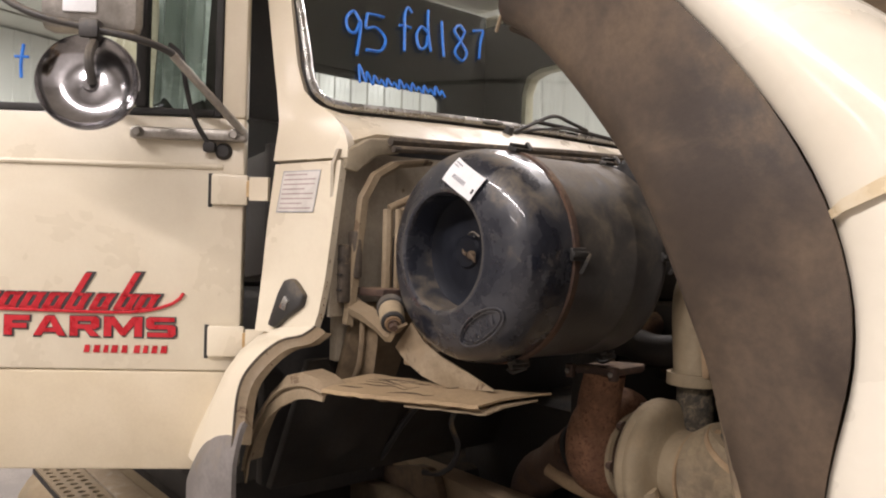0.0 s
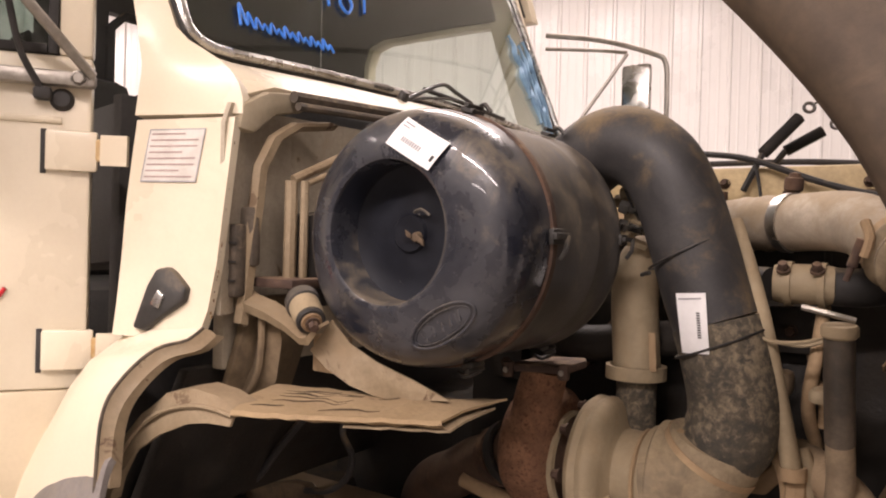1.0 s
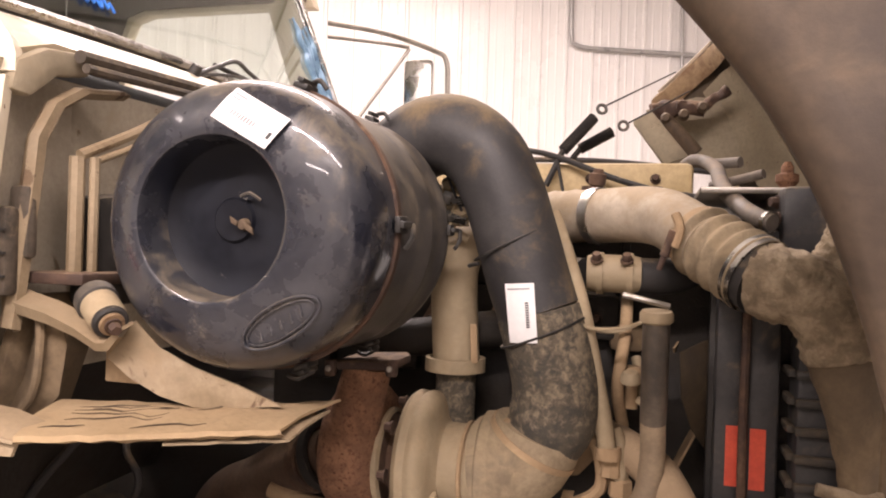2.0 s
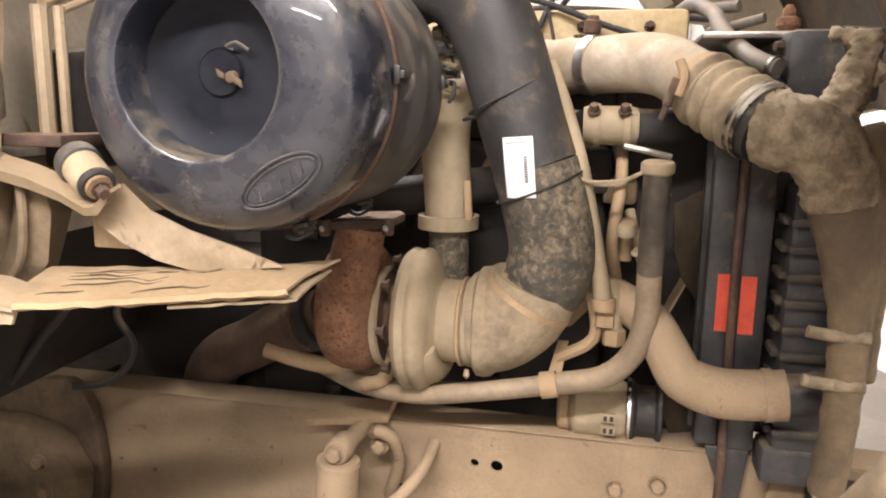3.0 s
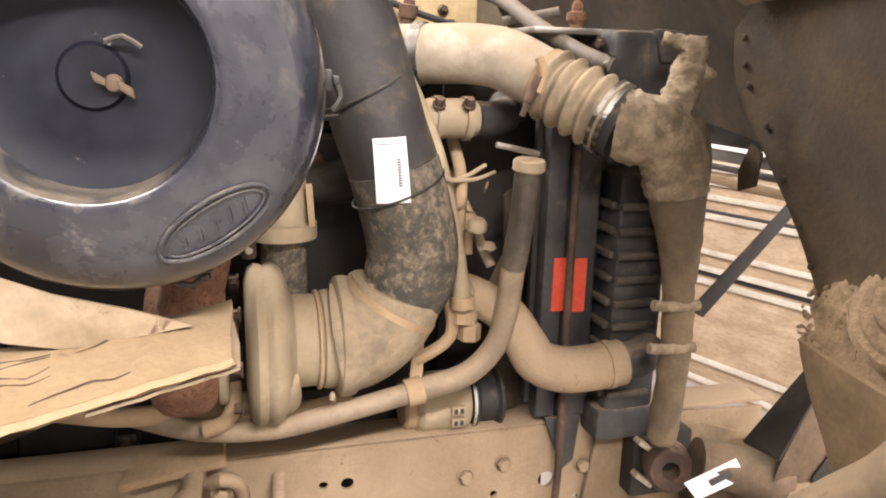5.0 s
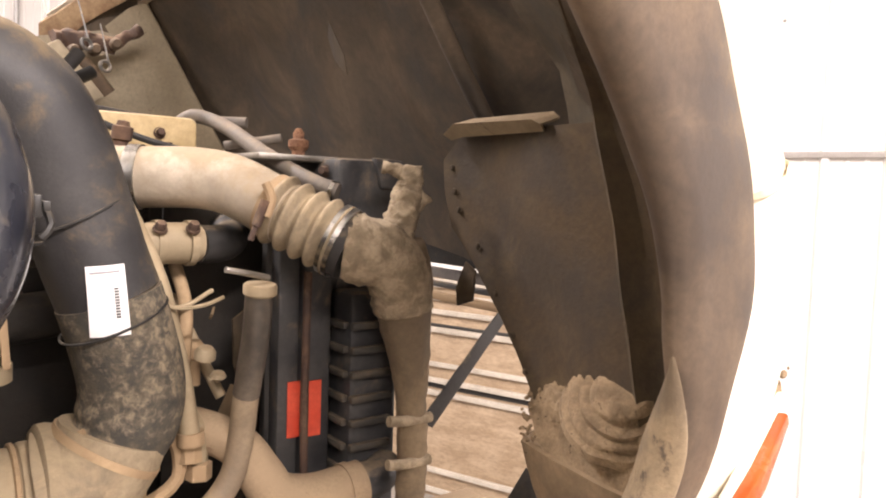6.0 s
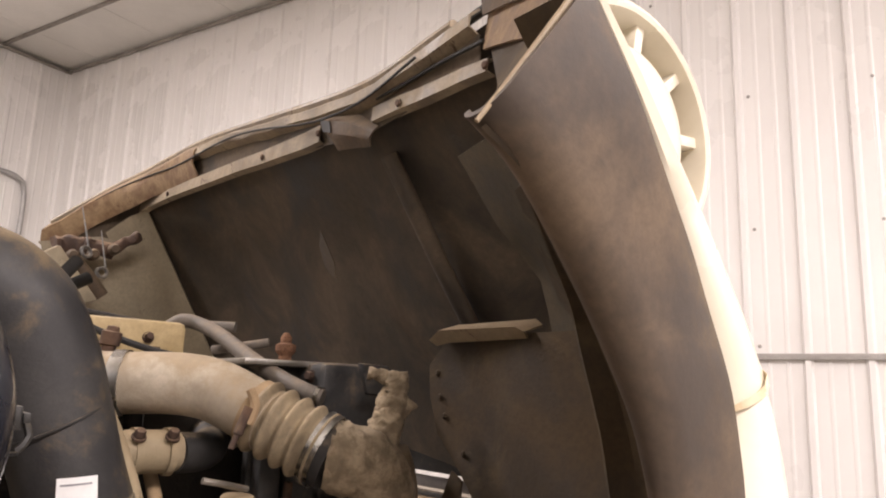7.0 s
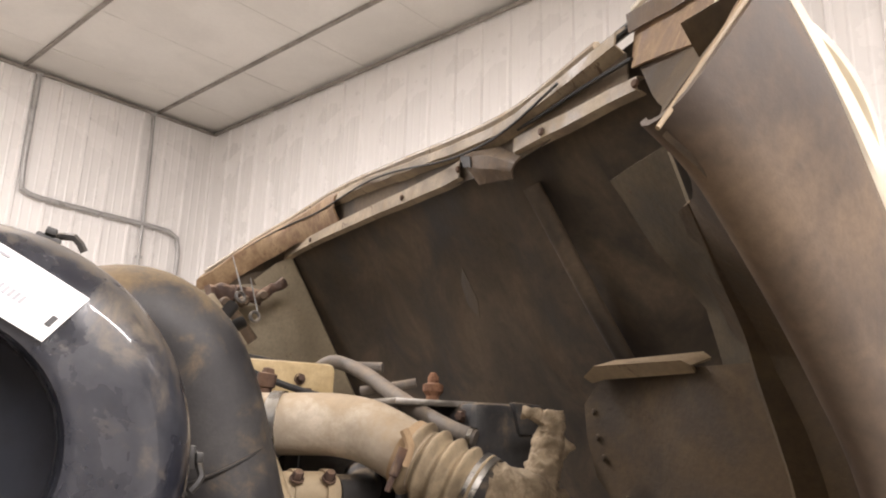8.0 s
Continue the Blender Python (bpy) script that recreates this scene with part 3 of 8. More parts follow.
    # words in blue marker on the glass
    strokes = {"9": [[(0.9, 0.78), (0.5, 1), (0.1, 0.8), (0.2, 0.55), (0.6, 0.5), (0.9, 0.78), (0.85, 0.4), (0.7, 0)]],
               "5": [[(0.15, 1), (0.1, 0.6), (0.5, 0.66), (0.9, 0.4), (0.7, 0.05), (0.1, 0)], [(0.15, 1), (0.5, 1.01), (0.85, 1)]],
               "f": [[(0.9, 0.9), (0.65, 1), (0.45, 0.8), (0.4, 0.4), (0.35, 0)], [(0.1, 0.55), (0.45, 0.56), (0.8, 0.55)]],
               "d": [[(0.75, 0.45), (0.4, 0.55), (0.1, 0.3), (0.25, 0.02), (0.6, 0.08), (0.75, 0.35)], [(0.85, 1), (0.78, 0.5), (0.88, 0)]],
               "1": [[(0.5, 1), (0.48, 0.5), (0.5, 0)]],
               "8": [[(0.8, 0.85), (0.5, 1), (0.2, 0.8), (0.5, 0.55), (0.8, 0.25), (0.5, 0), (0.15, 0.2), (0.5, 0.55), (0.8, 0.85)]],
               "7": [[(0.1, 0.88), (0.5, 0.93), (0.9, 0.95), (0.6, 0.5), (0.4, 0)]]}
    for digit, y0, wide, h0, tall in (("9", 1.095, 0.055, 0.128, 0.14), ("5", 1.16, 0.08, 0.15, 0.12), ("f", 1.28, 0.06, 0.17, 0.155), ("d", 1.345, 0.065, 0.188, 0.145), ("1", 1.435, 0.03, 0.18, 0.125), ("8", 1.485, 0.075, 0.178, 0.13), ("7", 1.58, 0.055, 0.20, 0.115)):
        for line in strokes[digit]:
            part("marker_writing", tube([screen(y0 + u * wide + 0.22 * v * tall, h0 + v * tall) + Vector((0.012, 0, 0.004)) for u, v in line], 0.0042, 6, None, 0.006), BLUE_MARK, c, "blue marker writing on the glass")
    for k, hgt in enumerate((0.06, 0.032, 0.03, 0.034, 0.03, 0.03, 0.034)):
        y = 1.125 + 0.042 * k
        low = 0.045 - 0.001 * k
        pts = [screen(y, low), screen(y + 0.010, low + hgt * 0.9), screen(y + 0.020, low + 0.005), screen(y + 0.030, low + hgt * 0.6), screen(y + 0.039, low)]
        part("marker_stroke", tube([p + Vector((0.012, 0, 0.004)) for p in pts], 0.0032, 6, None, 0.006), BLUE_MARK, c, "blue marker stroke on the glass")
    for y, a_, b_ in ((2.74, 0.06, 0.36), (2.79, 0.03, 0.42), (2.84, 0.02, 0.30), (2.87, 0.10, 0.46), (2.70, 0.16, 0.44)):
        pts = [screen(y + 0.012 * math.sin(9 * k), a_ + (b_ - a_) * k / 6) + Vector((0.012, 0, 0.004)) for k in range(7)]
        part("marker_stroke", tube(pts, lambda f, s: 0.004 + 0.009 * abs(math.sin(7 * f + y)), 6), BLUE_SMEAR, c, "smeared pale blue marker on the glass")
    # wiper resting on the glass
    w0 = Vector((-1.585, 1.60, 1.905))
    part("wiper_arm", tube([w0, Vector((-1.60, 1.72, 1.955)), Vector((-1.615, 1.83, 1.995)), Vector((-1.635, 1.93, 1.99)), Vector((-1.64, 2.02, 1.975))], 0.006, 8), BLACK_PLASTIC, c)
    part("wiper_arm", tube([w0, Vector((-1.60, 1.74, 1.94)), Vector((-1.625, 1.9, 1.965)), Vector((-1.64, 2.0, 1.97))], 0.004, 8), BLACK_PLASTIC, c)
    part("wiper_blade", tube([Vector((-1.645, 1.78, 1.975)), Vector((-1.65, 1.98, 1.972)), Vector((-1.655, 2.24, 1.962))], 0.007, 8), DARK_RUBBER, c, "black wiper blade")
    part("wiper_pivot", lathe([(0, 0.03), (0.012, 0.028), (0.016, 0.0)], w0, (0.5, 0, 0.86), 16), BLACK_PLASTIC, c)
    # shell of the cab
    part("far_side", slab([(-1.9, 3.06, 0.7), (-3.3, 3.06, 0.7), (-3.3, 3.06, 2.95), (-2.12, 3.06, 2.95), (-2.0, 3.06, 2.545), (-2.4, 3.06, 2.55), (-2.84, 3.06, 2.55), (-2.92, 3.06, 2.525), (-2.955, 3.06, 2.45), (-2.955, 3.06, 1.95), (-1.9, 3.06, 1.95)], (0, 0.06, 0), 0.004), CREAM, c)
    part("far_lining", slab([(-2.0, 3.04, 1.92), (-3.28, 3.04, 1.92), (-3.28, 3.04, 2.88), (-2.14, 3.04, 2.88), (-2.03, 3.04, 2.565), (-2.4, 3.04, 2.57), (-2.85, 3.04, 2.57), (-2.94, 3.04, 2.54), (-2.975, 3.04, 2.45), (-2.975, 3.04, 1.95), (-2.0, 3.04, 1.95)], (0, 0.012, 0), 0.003), CAB_DARK, c, "dark lining round the far window")
    for y0, y1, z0, z1 in ((0.9, 3.06, 0.7, 2.1), (0.9, 3.06, 2.46, 2.95), (0.9, 1.83, 2.1, 2.46), (2.75, 3.06, 2.1, 2.46)):
        part("back_wall", slab([(-3.3, y0, z0), (-3.3, y1, z0), (-3.3, y1, z1), (-3.3, y0, z1)], (-0.06, 0, 0), 0), CAB_DARK, c)
    rim = [(1.90, 2.105), (2.68, 2.105), (2.745, 2.17), (2.745, 2.39), (2.68, 2.455), (1.90, 2.455), (1.835, 2.39), (1.835, 2.17), (1.90, 2.105)]
    part("back_window_rubber", tube([(-3.298, y, z) for y, z in rim], 0.022, 8, smooth=False, caps=False), DARK_RUBBER, c)
    part("roof", slab([(-2.02, 0.95, 2.9), (-2.06, 3.06, 2.9), (-3.36, 3.06, 2.98), (-3.36, 0.9, 2.98)], (0, 0, 0.06), 0.02), CREAM, c)
    part("cab_floor", slab([(-1.99, 0.9, 0.9), (-2.1, 3.06, 0.9), (-3.3, 3.06, 0.9), (-3.3, 0.9, 0.9)], (0, 0, -0.08), 0.004), CAB_DARK, c)
    # unseen box added below the cab to stop lamp light reaching the rail
    part("underbody_light_block", box((-2.95, 0.95, 0.25), (-2.12, 1.53, 0.81), 0.02), ENGINE_DARK, c)
    part("dashboard", slab([(-1.66, 1.0, 1.86), (-1.80, 3.0, 1.92), (-2.2, 3.0, 1.84), (-2.2, 1.0, 1.80)], (0, 0, -0.35), 0.02), CAB_DARK, c)
    part("far_pillar", slab([(-1.80, 2.98, 1.9), (-2.1, 3.0, 2.75), (-2.3, 3.06, 2.75), (-2.0, 3.06, 1.9)], (0, 0.05, 0), 0.01), CREAM, c)
    part("far_cowl", slab([(-1.70, 3.0, 0.95), (-1.70, 3.0, 1.88), (-2.0, 3.06, 1.95), (-2.0, 3.06, 0.95)], (0, 0.03, 0), 0.01), CREAM, c)
    part("rear_pillar", slab([(-2.75, 0.86, 0.85), (-3.35, 0.86, 0.85), (-3.35, 0.95, 2.9), (-2.75, 0.95, 2.9)], (0, 0.06, 0), 0.01), CREAM, c)
    part("seat", soften(box((-2.95, 1.1, 0.95), (-2.4, 1.7, 1.4), 0.05), 0.0), CAB_DARK, c, "dark seat")
    part("seat_back", box((-3.05, 1.1, 1.4), (-2.9, 1.7, 2.1), 0.05), CAB_DARK, c, "dark seat back")
    # dark door jamb in the gap
    part("door_jamb", slab([(-1.79, 0.955, 0.95), (-1.79, 1.35, 0.95), (-1.79, 1.35, 1.83), (-1.79, 0.955, 1.83)], (-0.03, 0, 0), 0.004), CAB_DARK, c)
    # firewall and the folded panel round the hood seal
    part("firewall", slab([(-1.517, 1.0, 1.30), (-1.61, 3.0, 1.30), (-1.61, 3.0, 1.85), (-1.517, 1.0, 1.79)], (-0.03, 0, 0), 0.004), GREY_CREAM, c, "dusty grey-cream firewall")
    # lower firewall in near-black: the shadow there is put into its colour
    part("toe_board", slab([(-1.56, 0.96, 1.30), (-1.68, 3.0, 1.30), (-1.83, 3.0, 0.95), (-1.745, 0.96, 0.95)], (-0.03, 0, 0), 0.004), ENGINE_DARK, c, "toe board darkened for the shadow below the firewall")
    rows = [[(-1.468, 0.945, z), (-1.475, 0.965, z), (-1.49, 0.99, z), (-1.508, 1.03, z), (-1.512, 1.09, z), (-1.515, 1.15, z)] for z in (1.41, 1.5, 1.6, 1.7, 1.75)]
    rows.append([(-1.465, 0.955, 1.785), (-1.475, 0.98, 1.79), (-1.485, 1.01, 1.79), (-1.50, 1.04, 1.785), (-1.51, 1.09, 1.78), (-1.515, 1.15, 1.775)])
    part("cowl_return", sheet(rows, 0.008, fine=2), GREY_CREAM, c)
    # raised seal channel: up the side, round the corner and along under the windscreen
    chan = [(-1.464, 0.992, 1.395), (-1.460, 0.996, 1.45), (-1.45, 1.0, 1.55), (-1.442, 1.01, 1.68), (-1.44, 1.04, 1.735), (-1.445, 1.10, 1.77), (-1.45, 1.2, 1.785)]
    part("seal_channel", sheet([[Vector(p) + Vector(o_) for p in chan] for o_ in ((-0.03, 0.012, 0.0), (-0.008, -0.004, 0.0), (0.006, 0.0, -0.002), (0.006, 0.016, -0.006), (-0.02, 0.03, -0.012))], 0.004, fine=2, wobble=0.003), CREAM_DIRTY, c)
    part("corner_pad", slab([(-1.446, 0.967, 1.74), (-1.442, 0.975, 1.785), (-1.44, 1.03, 1.815), (-1.44, 1.12, 1.825), (-1.44, 1.12, 1.79), (-1.44, 1.05, 1.775), (-1.44, 1.0, 1.735)], (-0.03, 0.0, 0.0), 0.008), TAN_PANEL, c, "perished foam pad at the hood corner")
    part("rubber_bumper", box((-1.495, 0.97, 1.44), (-1.452, 0.998, 1.572), 0.008), SEAL, c, "cracked rubber bumper block")
    part("rubber_bumper", box((-1.478, 0.998, 1.495), (-1.44, 1.02, 1.605), 0.008), SEAL, c, "cracked rubber bumper block")
    for k in range(3):
        part("rubber_crack", box((-1.4955, 0.967, 1.468 + 0.034 * k), (-1.452, 0.972, 1.472 + 0.034 * k), 0), DARK_RUBBER, c)
    for off, zz, rr in ((0.0, 1.812, 0.011), (0.012, 1.793, 0.008)):
        part("drip_rail", tube([(-1.425 + off, 1.075, zz), (-1.44 + off, 1.4, zz + 0.02), (-1.455 + off, 1.8, zz + 0.045), (-1.50 + off, 2.4, zz + 0.07), (-1.58 + off, 2.95, zz + 0.07)], rr, 8), SEAL, c, "dark weathered seal rail")
    # box opening beside the air cleaner
    part("box_frame", tube([(-1.42, 1.07, 1.475), (-1.42, 1.07, 1.55), (-1.42, 1.07, 1.655)], 0.012, 8, smooth=False), CREAM_DIRTY, c)
    part("box_frame", tube([(-1.40, 1.085, 1.475), (-1.40, 1.085, 1.655)], 0.008, 8, smooth=False), CREAM_DIRTY, c)
    part("box_frame", tube([(-1.415, 1.07, 1.657), (-1.40, 1.16, 1.70), (-1.39, 1.24, 1.742), (-1.385, 1.32, 1.79)], 0.009, 8), CREAM_DIRTY, c)
    part("box_frame", tube([(-1.40, 1.09, 1.65), (-1.385, 1.18, 1.69), (-1.375, 1.26, 1.735)], 0.006, 8), CREAM_DIRTY, c)
    part("dark_duct", slab([(-1.40, 1.10, 1.42), (-1.38, 1.30, 1.42), (-1.38, 1.30, 1.62), (-1.40, 1.10, 1.595)], (-0.06, 0, 0), 0.01), BLACK_PLASTIC, c, "black plastic duct")
    part("bracket_shelf", box((-1.47, 1.02, 1.458), (-1.36, 1.16, 1.476), 0.004), DARK_RUST, c, "rusty shelf bracket")
    # brown inner panels, coloured darker to include the shadow behind the mount
    part("lower_panel", slab([(-1.52, 1.0, 1.22), (-1.51, 1.16, 1.22), (-1.46, 1.2, 1.44), (-1.46, 1.02, 1.44)], (-0.02, 0, 0), 0.004), PIPE_BROWN, c)
    part("folded_panel", sheet([[(-1.49, 1.07, 1.43), (-1.45, 1.03, 1.435), (-1.42, 1.035, 1.435)], [(-1.49, 1.06, 1.37), (-1.43, 1.02, 1.37), (-1.40, 1.035, 1.365)], [(-1.50, 1.06, 1.31), (-1.44, 1.02, 1.30), (-1.41, 1.035, 1.29)], [(-1.54, 1.06, 1.26), (-1.49, 1.03, 1.25), (-1.46, 1.05, 1.245)]], 0.006, fine=3, wobble=0.004), PIPE_BROWN, c, "bent brown inner panel, darkened for the shadow there")
    part("panel_rib", tube([(-1.435, 1.018, 1.43), (-1.425, 1.012, 1.37), (-1.435, 1.012, 1.30), (-1.48, 1.02, 1.25)], 0.007, 8), PIPE_BROWN, c)
    part("backing_plate", box((-1.375, 1.09, 1.305), (-1.285, 1.10, 1.375), 0.004), DUSTY_STEEL, c)
    # corner fairing between the door and the wheel opening
    right = [(-1.466, 0.915, 1.39), (-1.468, 0.885, 1.372), (-1.492, 0.84, 1.358), (-1.505, 0.79, 1.315), (-1.512, 0.762, 1.262), (-1.508, 0.75, 1.16), (-1.51, 0.75, 1.06)]
    left = [(-1.63, 0.885, 1.372), (-1.665, 0.868, 1.345), (-1.695, 0.845, 1.315), (-1.725, 0.825, 1.265), (-1.765, 0.81, 1.19), (-1.83, 0.80, 1.115), (-1.92, 0.795, 1.05)]
    rows = []
    for f in (0, 0.15, 0.35, 0.6, 0.85, 1.0):
        rows.append([Vector(a).lerp(Vector(b_), f) + Vector((0.2, -0.97, 0.05)) * (0.022 * math.sin(math.pi * f)) for a, b_ in zip(right, left)])
    part("corner_fairing", sheet(rows, 0.01, fine=3), CREAM, c)
    part("fairing_seal", tube([Vector(p) + Vector((0.003, -0.001, 0)) for p in right], 0.0030, 8), SEAL, c)
    edge = curve_points(right[:-1], 0.012)
    inner = [p + Vector((0.007, 0.012, -0.008)) for p in edge]
    part("fairing_flange", sheet([[p + Vector((0.002, 0.002, -0.002)) for p in edge], inner, [q + Vector((0.007, 0.004, -0.006)) for q in inner], [q + Vector((0.007, 0.02, -0.008)) for q in inner]], 0.006), CREAM_DIRTY, c)
    # label, latch and tag on the cowl
    o = cowl(0.165, 1.738)
    ux, uz = (cowl(0.735, 1.737) - o), (cowl(0.132, 1.641) - o)
    nrm = ux.cross(uz).normalized() * -1
    if nrm.y > 0:
        nrm = -nrm
    part("data_label", slab([o + nrm * 0.021, o + ux + nrm * 0.021, o + ux + uz + nrm * 0.021, o + uz + nrm * 0.021], nrm * 0.0012, 0), FADED, c, "faded printed data label")
    for k in range(8):
        f = 0.08 + 0.115 * k
        p0 = o + uz * f + ux * 0.06 + nrm * 0.0226
        part("print_line", slab([p0, p0 + ux * (0.85 if k % 3 else 0.6), p0 + ux * (0.85 if k % 3 else 0.6) + uz * 0.03, p0 + uz * 0.03], nrm * 0.0004, 0), PINK_INK, c)
    for f0, f1, g0, g1 in ((0.0, 1.0, 0.0, 0.02), (0.0, 1.0, 0.975, 1.0), (0.0, 0.015, 0.0, 1.0), (0.985, 1.0, 0.0, 1.0)):
        p0 = o + nrm * 0.0225
        part("label_border", slab([p0 + ux * f0 + uz * g0, p0 + ux * f1 + uz * g0, p0 + ux * f1 + uz * g1, p0 + ux * f0 + uz * g1], nrm * 0.0004, 0), GREY_INK, c)
    random.seed(31)
    for k in range(22):
        z = random.uniform(1.40, 1.755)
        u = 1.0 - abs(random.gauss(0, 0.012))
        s = random.uniform(0.002, 0.006)
        q = cowl(u - 0.01, z) + nrm * 0.0108
        part("paint_chip", slab([q, q + Vector((s, 0, 0.3 * s)), q + Vector((0.8 * s, 0, 1.4 * s)), q + Vector((-0.2 * s, 0, 1.1 * s))], nrm * 0.0008, 0), RUST_STAIN, c)
    for k in range(9):
        q = cowl(random.uniform(0.1, 0.9), random.uniform(1.40, 1.74)) + nrm * 0.0108
        s = random.uniform(0.001, 0.0035)
        part("paint_chip", slab([q, q + Vector((s, 0, 0)), q + Vector((0.6 * s, 0, 2.5 * s))], nrm * 0.0006, 0), DARK_RUST, c)
    hb = cowl(0.535, 1.435)
    hx, hz = (cowl(1, 1.45) - cowl(0, 1.45)).normalized(), Vector((0, 0.12, 1)).normalized()
    pts = [(-0.055, -0.055), (-0.03, -0.06), (0.0, -0.035), (0.045, -0.005), (0.048, 0.02), (0.02, 0.045), (0.005, 0.055), (-0.02, 0.05), (-0.035, 0.02)]
    part("hood_latch", slab([hb + hx * p + hz * q + nrm * 0.015 for p, q in pts], nrm * 0.02, 0.006), BLACK_PLASTIC, c, "black rubber hood latch")
    part("latch_insert", slab([hb + hx * p + hz * q + nrm * 0.032 for p, q in ((-0.018, -0.012), (0.0, -0.02), (0.008, 0.004), (-0.006, 0.014))], nrm * 0.008, 0.002), STEEL, c)
    tg = [Vector(p) for p in ((-1.717, 0.791, 1.188), (-1.630, 0.788, 1.268), (-1.618, 0.784, 1.243), (-1.712, 0.787, 1.159))]
    part("bar_tag", slab(tg, (0.0004, -0.0015, 0.0003), 0), PAPER, c, "small white bar-code tag")
    tx, tz = tg[1] - tg[0], tg[3] - tg[0]
    q = tg[0] + Vector((0.0006, -0.0025, 0.0005))
    part("bar_print", slab([q + tx * 0.25 + tz * 0.3, q + tx * 0.7 + tz * 0.3, q + tx * 0.7 + tz * 0.6, q + tx * 0.25 + tz * 0.6], (0, -0.0008, 0), 0), INK, c)
    rows = []
    for k in range(17):   # a soft bulging boot with a rounded crown
        f = k / 16
        crown = 1.195 - 0.155 * f ** 1.7
        row = []
        for v in (0.0, 0.01, 0.03, 0.06, 0.10, 0.16, 0.25, 0.4, 0.6, 0.8, 1.0):
            puff = math.sin(math.pi * (0.08 + 0.84 * f)) ** 0.6 * min(1.0, (v / 0.16) ** 0.5)
            row.append((-1.488 - 0.325 * f - 0.02 * v, 0.765 + 0.03 * f - 0.05 * puff, crown + (0.65 - crown) * v))
        rows.append(row)
    part("rubber_boot", sheet(rows, 0.012, fine=2, wobble=0.002), GREY_FLAP, c, "grey rubber boot below the fairing")
    return c


# ---- open door ----
def door(owner):
    M = Matrix.Translation((-1.73, 0.86, 0)) @ pose(0, 0, 0, 0, 0, 55)
    def put(bm):
        bmesh.ops.transform(bm, matrix=M, verts=bm.verts)
        return bm
    d = part("door", put(box((-1.0, 0.0, 1.258), (0.0, 0.045, 1.872), 0.008)), CREAM, owner, "cream door with red lettering, swung open")
    part("lower_skin", put(box((-1.0, 0.0, 1.02), (0.0, 0.045, 1.2575), 0.008)), CREAM_LOW, d, "cream lower band, darker and yellower than the door above")
    part("belt_moulding", put(tube([(-1.0, -0.002, 1.752), (-0.05, -0.002, 1.752)], 0.006, 8, smooth=False)), CREAM, d)
    # window frame
    part("front_frame", put(box((-0.058, 0.0, 1.872), (0.0, 0.045, 2.75), 0.008)), CREAM, d)
    part("top_frame", put(box((-1.0, 0.0, 2.75), (0.0, 0.045, 2.83), 0.008)), CREAM, d)
    part("rear_frame", put(box((-1.0, 0.0, 1.872), (-0.93, 0.045, 2.75), 0.008)), CREAM, d)
    part("gasket", put(box((-0.075, -0.004, 1.872), (-0.058, 0.03, 2.75), 0.004)), DARK_RUBBER, d)
    part("gasket", put(box((-0.93, -0.004, 1.872), (-0.075, 0.03, 1.89), 0.004)), DARK_RUBBER, d)
    part("vent_bar", put(box((-0.262, -0.006, 1.89), (-0.235, 0.03, 2.75), 0.005)), DARK_RUBBER, d)
    part("vent_latch", put(box((-0.262, -0.014, 2.08), (-0.248, -0.005, 2.115), 0.002)), STEEL, d)
    g = part("window_glass", put(box((-0.93, 0.012, 1.89), (-0.075, 0.018, 2.75), 0)), GLASS, d)
    g.visible_shadow = False
    # added sheet that makes the vent window pale grey-green and streaky
    rows = []
    for k in range(13):
        f = k / 12
        rows.append([(-0.232 + 0.125 * f + 0.02 * f * v, 0.052 + 0.016 * math.sin(17 * f + 3 * v) + 0.006 * math.sin(31 * f), 1.905 + 0.02 * math.sin(9 * f) + 0.62 * v) for v in (0, 0.1, 0.25, 0.45, 0.7, 1.0)])
    part("pale_sheet", put(sheet(rows, 0.001, fine=2, wobble=0.006)), CLOUDY, d, "pale crumpled sheet added behind the vent window")
    part("sill_bar", put(box((-0.265, -0.03, 1.812), (0.008, -0.002, 1.84), 0.008)), DULL_STEEL, d, "grey steel mirror bracket bar")
    for x in (-0.245, -0.02):
        piece("bolt", BOLT, M @ along((x, -0.03, 1.826), (0, -1, 0)), d)
    # red lettering: a script word as plain slanted bars, then the block word, then a small line of bars
    for x, tall in ((-0.612, 0.0), (-0.56, 0.0), (-0.508, 0.0), (-0.456, 0.0), (-0.404, 0.085), (-0.348, 0.0), (-0.292, 0.088), (-0.244, 0.0)):
        for dx, h in ((0.0, tall or 0.036), (0.026, 0.036)):
            for paint, grow, y in ((INK, 0.0035, -0.0015), (RED_PAINT, 0.0, -0.003)):
                shift = 0.003 if paint is INK else 0.0
                x0, x1, z0, z1 = x + dx - 0.008 - grow + shift, x + dx + 0.008 + grow + shift, 1.404 - grow, 1.404 + h + grow
                lean = 0.55 * (z1 - z0)
                part("script_bar", put(slab([(x0, y, z0), (x1, y, z0), (x1 + lean, y, z1), (x0 + lean, y, z1)], (0, -0.0012, 0), 0)), paint, d)
        for z0 in (1.402, 1.434):   # joining strokes at the foot and the shoulder
            x0 = x - 0.004 + 0.55 * (z0 - 1.404)
            part("script_bar", put(slab([(x0, -0.003, z0), (x0 + 0.04, -0.003, z0), (x0 + 0.044, -0.003, z0 + 0.007), (x0 + 0.004, -0.003, z0 + 0.007)], (0, -0.0012, 0), 0)), RED_PAINT, d)
